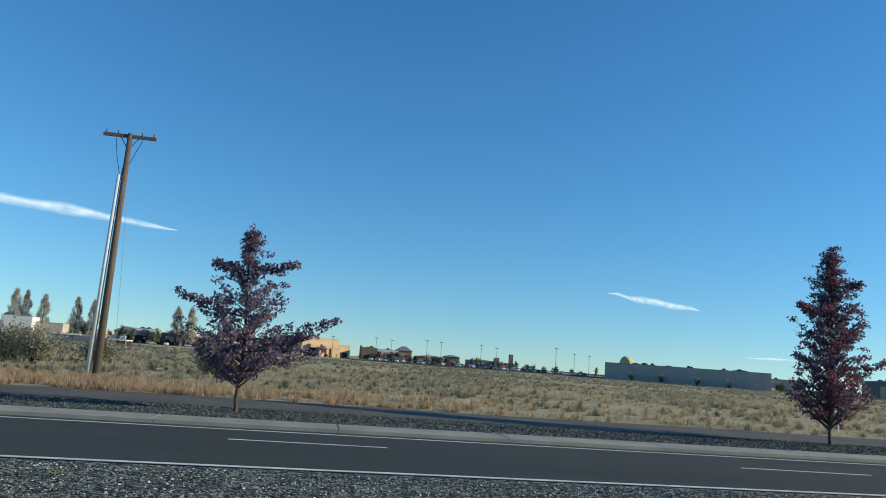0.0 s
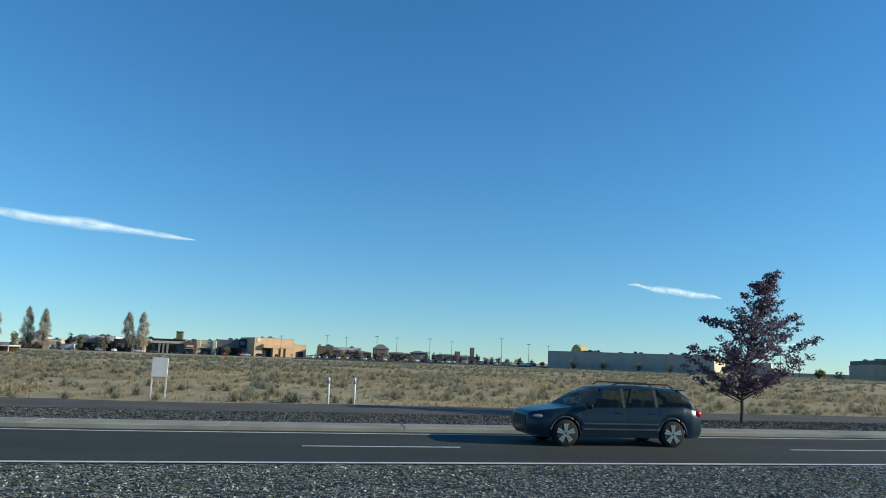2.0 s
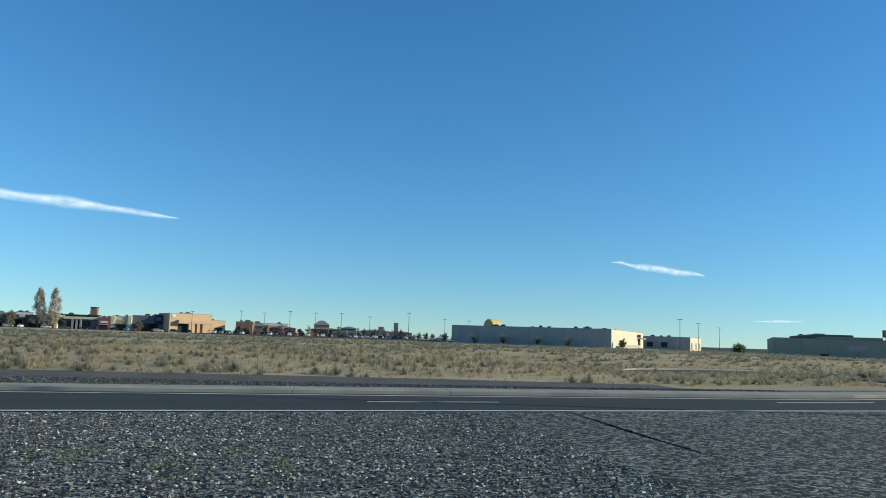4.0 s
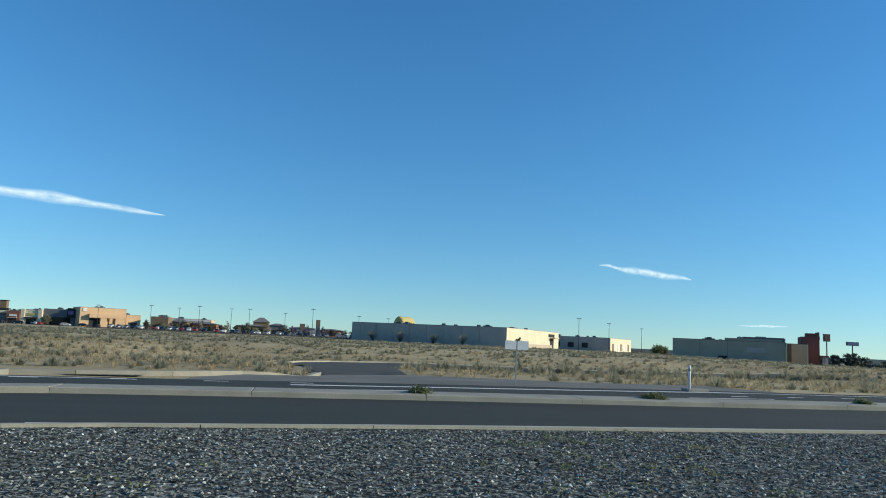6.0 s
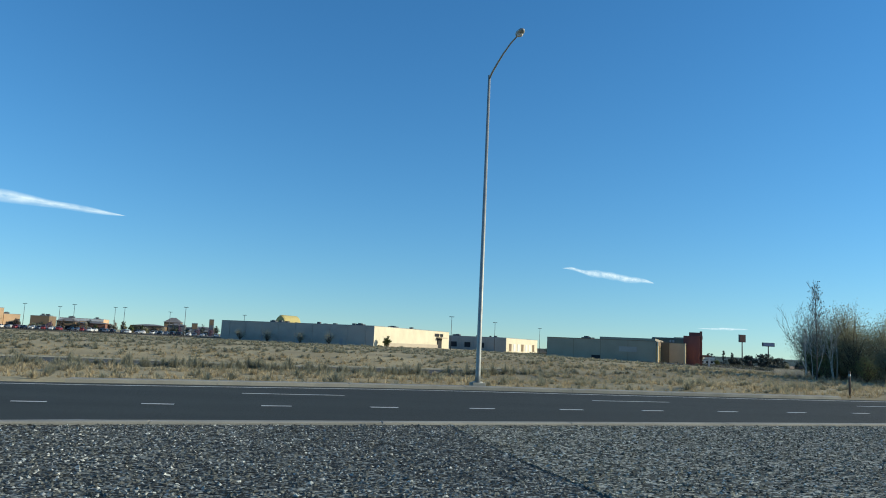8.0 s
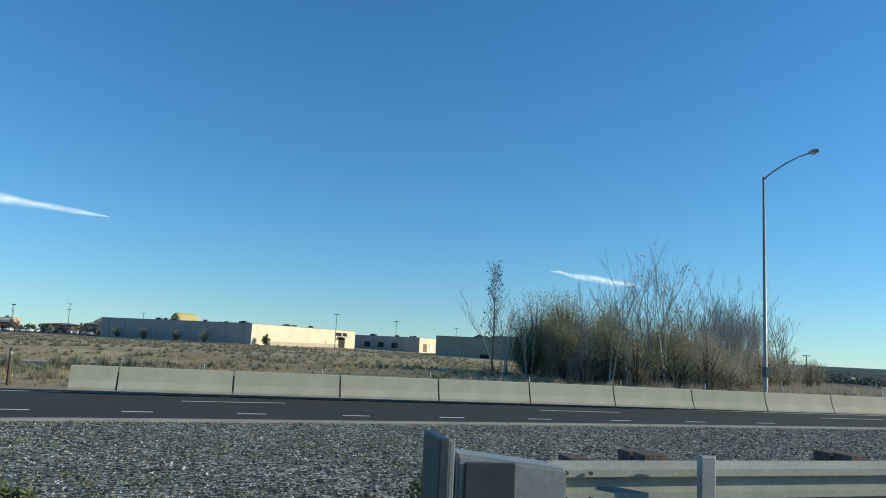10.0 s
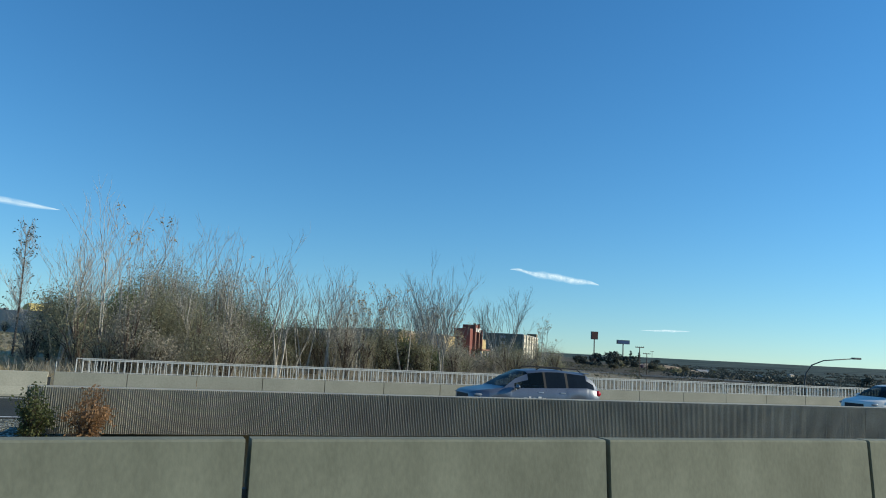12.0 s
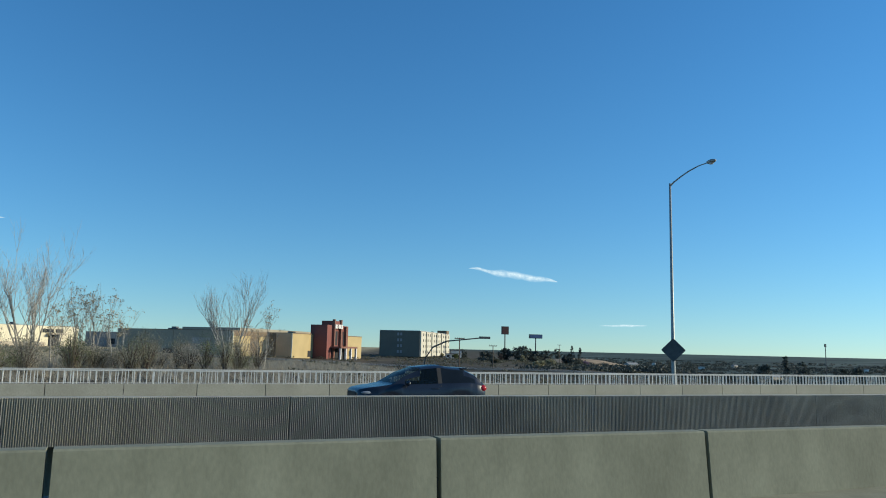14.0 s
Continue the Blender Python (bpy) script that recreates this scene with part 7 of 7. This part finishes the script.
    for kind, cells in kinds.items():
        bm, made = bmesh.new(), {}

        def corner(i, k):
            if (i, k) not in made:
                made[i, k] = bm.verts.new(rings[i][k])
            return made[i, k]

        for i, k in cells:
            bm.faces.new((corner(i, k), corner(i + 1, k), corner(i + 1, k + 1), corner(i, k + 1)))
        if kind == "body":
            bm.faces.new([corner(0, k) for k in range(17)])
            bm.faces.new([corner(len(xs) - 1, k) for k in range(17)][::-1])
            part("body", bm, CAR[paint], ob, "", True)
        elif kind[0] == "pane":
            part("window", bm, M[tint if kind[1] else "car_glass"], ob, "tinted side window", True)
        elif kind[0] == "pillar":
            part("pillar", bm, M["trim"], ob, "black window pillar")
        else:
            part(kind[0], bm, M["car_glass" if kind[0] == "windscreen" else tint], ob, "tinted " + kind[0].replace("_", " "), True)
    panel(ob, "floor_pan", 0.15, L - 0.15, -half * 0.86, half * 0.86, 0.235, 0.30, M["trim"], "dark underside")
    for x in () if distant else (nose + rake + 0.25, x1 + 0.75):
        for y in (-0.36, 0.36):
            block("seat", (0.18, 0.46, 0.62), M["trim"], ob, (x + 0.25, y, 0.55), 0.05, "dark seat back")

    def flank(x, z):
        h = section(x)
        return lerp(z, [p[1] for p in h[:4]], [p[0] for p in h[:4]])

    for s in (-1, 1):
        for hx in () if distant else (x1, x2):
            y = s * flank(hx, belt - 0.11)
            block("door_handle", (0.19, 0.035, 0.035), M["alloy"] if paint in ("grey", "white") else CAR[paint], ob, (hx - 0.18, y, belt - 0.12), 0.012)
        if cladding:
            for z in (0.42, 0.56):
                y = s * flank(L / 2, z)
                block("side_trim", (ax[1] - ax[0] - 2 * arch - 0.1, 0.03, 0.045), CAR[cladding], ob, (L / 2, y, z), 0.01, "narrow side moulding")
        for x in () if distant else (nose + 0.42, x1, x2):
            if min(abs(x - c) for c in ax) < arch + 0.05:
                continue
            bm = bmesh.new()
            rows = [[bm.verts.new((x + u, s * (flank(x, z) + d), z)) for u, d in ((-0.006, -0.01), (-0.006, 0.002), (0.006, 0.002), (0.006, -0.01))] for z in (0.30, 0.45, 0.6, 0.75, shoulder(x) - 0.01)]
            for r0, r1 in zip(rows, rows[1:]):
                for k in range(3):
                    bm.faces.new((r0[k], r0[k + 1], r1[k + 1], r1[k]))
            part("door_seam", bm, M["trim"], ob)
        lens("mirror", (nose + rake * 0.46, s * (half + 0.07), belt + 0.06), (0.07, 0.12, 0.08), CAR[paint], ob, "")
        lens("headlight", (0.24, s * (wide(0.24) * 0.985 - 0.035), belt - 0.225), (0.19, 0.05, 0.05), M["head_lamp"], ob, "clear headlight")
        lens("tail_light", (L - 0.15, s * wide(L - 0.15) * 0.93, belt - 0.10), (0.13, 0.075, 0.10), M["tail_lamp"], ob, "red tail light")
        for c in () if distant else ax:
            bm = bmesh.new()
            tube(bm, [(c + (arch + 0.012) * math.cos(k * math.pi / 12), s * (wide(c) * 0.972), 0.335 + (arch + 0.012) * math.sin(k * math.pi / 12)) for k in range(13)], 0.028, 6)
            part("arch_lip", bm, CAR[cladding or paint], ob, "", True)
            panel(ob, "wheel_well", c - arch, c + arch, min(s * (half - 0.34), s * (half - 0.32)), max(s * (half - 0.34), s * (half - 0.32)), 0.22, 0.76, M["trim"], "dark wheel well")
        if rails:
            y = s * wide(L / 2) * 0.66
            bm = bmesh.new()
            tube(bm, [(nose + rake + 0.3, y, H - 0.03), (nose + rake + 0.45, y, H + 0.045), (L - back - 0.35, y, H + 0.035), (L - back - 0.2, y, H - 0.06)], 0.02, 6)
            part("roof_rail", bm, M["trim"], ob)
        for x in ax:
            y = s * (half - 0.115)
            bm = bmesh.new()
            tube(bm, [(x, y - s * 0.10, 0.335), (x, y - s * 0.08, 0.335), (x, y + s * 0.09, 0.335), (x, y + s * 0.11, 0.335)], [R - 0.03, R, R, R - 0.03], 24)
            wheel = part("wheel", bm, M["rubber"], ob, "black tyre", True)
            bm = bmesh.new()
            tube(bm, [(x, y + s * 0.105, 0.335), (x, y + s * 0.114, 0.335)], R * 0.70, 20)
            part("rim_well", bm, M["alloy" if distant else "trim"], wheel)
            if distant:
                continue
            bm = bmesh.new()
            for k in range(5):
                a = k * math.pi * 0.4 + 0.3
                d, e = Vector((math.cos(a), 0, math.sin(a))), Vector((-math.sin(a), 0, math.cos(a)))
                c = Vector((x, y + s * 0.116, 0.335))
                for q0, q1 in ((-0.042, -0.004), (0.004, 0.042)):
                    v = [bm.verts.new(c + d * r + e * q * w + Vector((0, s * u, 0))) for u in (0, 0.014) for r, q, w in ((0.02, q0, 0.7), (R * 0.70, q0, 1.6), (R * 0.70, q1, 1.6), (0.02, q1, 0.7))]
                    for f in ((4, 5, 6, 7), (0, 1, 5, 4), (1, 2, 6, 5), (2, 3, 7, 6), (3, 0, 4, 7)):
                        bm.faces.new([v[i] for i in f])
            part("rim", bm, M["alloy"], wheel, "bright alloy rim with split spokes")
    block("spoiler", (0.24, W * 0.66, 0.03), CAR[paint], ob, (L - back + 0.06, 0, H - 0.115), 0.012)
    block("grille", (0.05, W * 0.50, 0.26), M["trim"], ob, (0.005, 0, belt - 0.48), 0.015, "dark grille")
    block("air_intake", (0.06, W * 0.5, 0.09), M["trim"], ob, (0.04, 0, 0.33), 0.015, "dark lower intake")
    block("rear_bumper", (0.14, W * 0.74, 0.20), CAR[paint], ob, (L - 0.045, 0, 0.36), 0.04)
    return ob


car("dark blue station wagon with alloy wheels and roof rails", (67.6, 18.95, z_opp(67)), 4.5, 4.95, 1.80, 1.58, "blue", 0.97, 1.15, 0.9, 0.6, cladding="slate", tint="car_glass")
v = car("slate blue family van with tinted windows", (261.4, 33.6, z_opp(262)), 4.2, 4.7, 1.85, 1.72, "grey", 1.08, 1.05, 0.95, 0.55)
for i, w in enumerate((0.16, 0.10, 0.08, 0.14, 0.12)):
    panel(v, "side_lettering", 1.75 + i * 0.17, 1.75 + i * 0.17 + w * 0.8, -0.934, -0.922, 0.70, 0.70 + (0.15 if i in (1, 3) else 0.11), M["white"], "plain white lettering bar")
car("white compact sport utility car with dark windows", (277.95, 34.6, z_opp(278)), 4.2, 4.1, 1.72, 1.66, "white", 1.1, 1.0, 0.75, 0.5)
car("dark grey compact car with a sloping roof", (298.3, 36.4, z_opp(299)), 4.2, 4.15, 1.76, 1.68, "dark", 1.08, 1.0, 0.95, 0.8, rails=False)

bm = bmesh.new()
rect(bm, 48, 205, 318, 395, 7.2, 8.0)
tagged(new("car_park", mesh_of("car_park", bm, M["old_asphalt"])), "grey asphalt car park before the shops", "car park", kind="structure")
bm = bmesh.new()
rect(bm, -64, 46, 376, 397, 6.9, 7.70)
tagged(new("car_park", mesh_of("car_park", bm, M["old_asphalt"])), "grey asphalt forecourt before the shops", "car park", kind="structure")
q = random.Random(31)
protos = {}
spots = [(56 + 2.85 * i + q.uniform(-0.3, 0.3), 326 + 0.12 * i, 90) for i in range(36) if i % 9 != 5] + [(58 + 3.4 * i + q.uniform(-0.4, 0.4), 342 + (i % 2) * 12, 90) for i in range(26) if i % 7 != 3]
spots += [(-52 + 6.4 * i, 379 + (i % 2) * 6, q.choice((0, 90))) for i in range(15)]
for x, y, a in spots:
    c = q.choices(("white", "silver", "dark", "grey", "red", "blue"), (5, 3, 4, 2, 1, 2))[0]
    word = {"white": "white", "silver": "silver", "dark": "black", "grey": "slate grey", "red": "red", "blue": "dark blue"}[c]
    if c not in protos:
        protos[c] = car(f"parked {word} car in the distant car park", (x, y, 8.0 if x > 48 else 7.70), a, 4.6, 1.8, 1.55, c, group="parked cars", rails=False, distant=True)
    else:
        copy_thing(protos[c], pose(x, y, 8.0 if x > 48 else 7.70, 0, 0, a + q.choice((0, 180))))

# lower road beyond the bridge
ribbon("lower_road", steps(290, 440, 5), lambda x: 205 - 0.25 * (x - 290), lambda x: 226 - 0.25 * (x - 290), lambda x, y: ground_z(x, y) + 0.12, M["asphalt"], "dark asphalt road below, beyond the bridge", "road", 5)
for off_y in (1.0, 10.4, 19.6):
    paint_line("edge_line", "white line on the lower road", steps(290, 435, 5), lambda x, o=off_y: 205 + o - 0.25 * (x - 290), 0.35, 0.16, lambda x: ground_z(x, 215 - 0.25 * (x - 290)) + 0.1)

# ---- the valley: tree lines and sheds, far off ----
q = random.Random(90)
clouds = []
for i in range(1100):
    a = q.uniform(radians(10), radians(62))
    r = 190 * (2200 / 190) ** q.random()
    x, y = 294 + r * math.cos(a), 14 + r * math.sin(a)
    if (x - 605) ** 2 / 60 ** 2 + (y - 540) ** 2 / 30 ** 2 < 1 or abs(y - 215 + 0.25 * (x - 290)) < 22 or ground_z(x, y) > 4.5:
        continue
    n, s = q.randint(3, 9), 0.5 + min(1.3, r / 900)
    spots = [(x + q.uniform(-26, 26) * s, y + q.uniform(-8, 8) * s, ground_z(x, y) + 0.8 * s) for _ in range(n)]
    clouds.append(leaf_cloud(spots, 34, 3.4 * s, 0.75 * s, 5000 + i, 0.32))
tagged(new("valley_woods", scatter_mesh("valley_woods", clouds, M["dark_wood"])), "dark lines of trees across the valley", "woods", kind="stuff")


def far_tree(x, y, top, r, label, seed, slim=False):
    """A far tree: trunk and a ragged crown of small clumps."""
    z = ground_z(x, y)
    h = top - z
    ob = thing("far_tree", label, "tree", (x, y, z), group="trees past the bridge")
    bm = bmesh.new()
    tube(bm, [(0, 0, -0.3), (0, 0, h * 0.8)], [0.03 * h, 0.01 * h], 6)
    part("trunk", bm, M["bark"], ob)
    g = random.Random(seed)
    spots = []
    for _ in range(46):
        u, a, d = g.random(), g.uniform(0, 6.28), g.random() ** 0.5
        w = r * (1 - u * 0.9 if slim else math.sin(0.35 + u * 2.5))
        spots.append((math.cos(a) * d * w, math.sin(a) * d * w, h * (0.1 + 0.86 * u)))
    cloud_part("crown", [leaf_cloud(spots, 34, 0.2 * r + 0.3, 0.07 * r + 0.2, seed, 0.8)], M["dark_wood"], ob)


FT = "olive-brown leafy tree beside the lower road"
for i, (x, y, top, r, slim) in enumerate(((478.7, 420.6, 12.5, 6.5, False), (470, 424, 10.2, 5, False), (489, 424, 9.0, 4.5, False), (505, 440, 9.5, 5, False), (798, 950, 17, 5, True), (808, 945, 14.5, 5, True), (770, 940, 12, 7, False),
                                          (559.7, 297, 10.1, 3.0, True), (566, 293, 7.5, 3.5, False), (552, 303, 6.0, 4, False), (455, 415, 8.5, 5, False), (443, 430, 9.0, 5, False), (420, 330, 6.0, 4, False), (520, 438, 8.0, 5, False), (640, 330, 4.5, 6, False), (610, 310, 4.0, 6, False))):
    far_tree(x, y, top, r, "slim dark conifer past the bridge" if slim else FT, 60 + i, slim)

# sandy bank past the lower road
BX, BY = 605, 540
xs2, ys2 = np.linspace(-52, 52, 27), np.linspace(-26, 26, 15)
verts = [(BX + u, BY + v, ground_z(BX + u, BY + v) - 0.6 + (4.6 - 0.05 * u) * max(0, 1 - (u / 50) ** 2 - (v / 25) ** 2) ** 0.8 + 0.5 * noise.noise((u * 0.15, v * 0.15, 2))) for v in ys2 for u in xs2]
me = bpy.data.meshes.new("sandy_bank")
me.from_pydata(verts, [], [(j * 27 + i, j * 27 + i + 1, (j + 1) * 27 + i + 1, (j + 1) * 27 + i) for j in range(14) for i in range(26)])
M["sand_soil"] = material("sandy_soil", (0.42, 0.32, 0.21), (0.25, 0.19, 0.125), 0.12, 0.97, bump=0.6, bump_scale=1.5, fine=0.5)
me.materials.append(M["sand_soil"])
me.shade_smooth()
tagged(new("sandy_bank", me), "bare sandy bank above the valley", "bank", kind="structure")

# radio mast
mz = ground_z(816.3, 523)
ob = thing("radio_mast", "tall thin steel mast in the valley", "mast", (816.3, 523, mz))
bm = bmesh.new()
tube(bm, [(0, 0, -0.5), (0, 0, 20.5 - mz)], [0.5, 0.3], 6)
part("pole", bm, M["dark_steel"], ob)
panel(ob, "antenna", -0.6, 0.6, -0.6, 0.6, 18.0 - mz, 20.8 - mz, M["dark_steel"])
utility_pole(491.9, 397, ground_z(491.9, 397), 13.3, 1.2, "slim wooden utility pole beyond the bridge")

for i in range(16):
    a, r = q.uniform(radians(22), radians(60)), q.uniform(480, 1500)
    x, y = 300 + r * math.cos(a), 10 + r * math.sin(a)
    z = ground_z(x, y)
    if z > 2.5:
        continue
    ob = thing("farm_shed", "small pale shed far down in the valley", "shed", (x, y, z), q.uniform(0, 90), group="sheds in the valley")
    w, d, h = q.uniform(8, 18), q.uniform(6, 10), q.uniform(3, 5)
    panel(ob, "wall", -w / 2, w / 2, -d / 2, d / 2, -1, h, B["white"] if i % 3 else B["sand"])
    bm = bmesh.new()
    v = [bm.verts.new(p) for p in ((-w / 2 - 0.4, -d / 2 - 0.4, h), (w / 2 + 0.4, -d / 2 - 0.4, h), (w / 2 + 0.4, d / 2 + 0.4, h), (-w / 2 - 0.4, d / 2 + 0.4, h), (-w / 2 - 0.4, 0, h + 1.6), (w / 2 + 0.4, 0, h + 1.6))]
    for f in ((0, 1, 5, 4), (2, 3, 4, 5), (1, 2, 5), (3, 0, 4), (3, 2, 1, 0)):
        bm.faces.new([v[k] for k in f])
    part("roof", bm, B["cap"], ob)
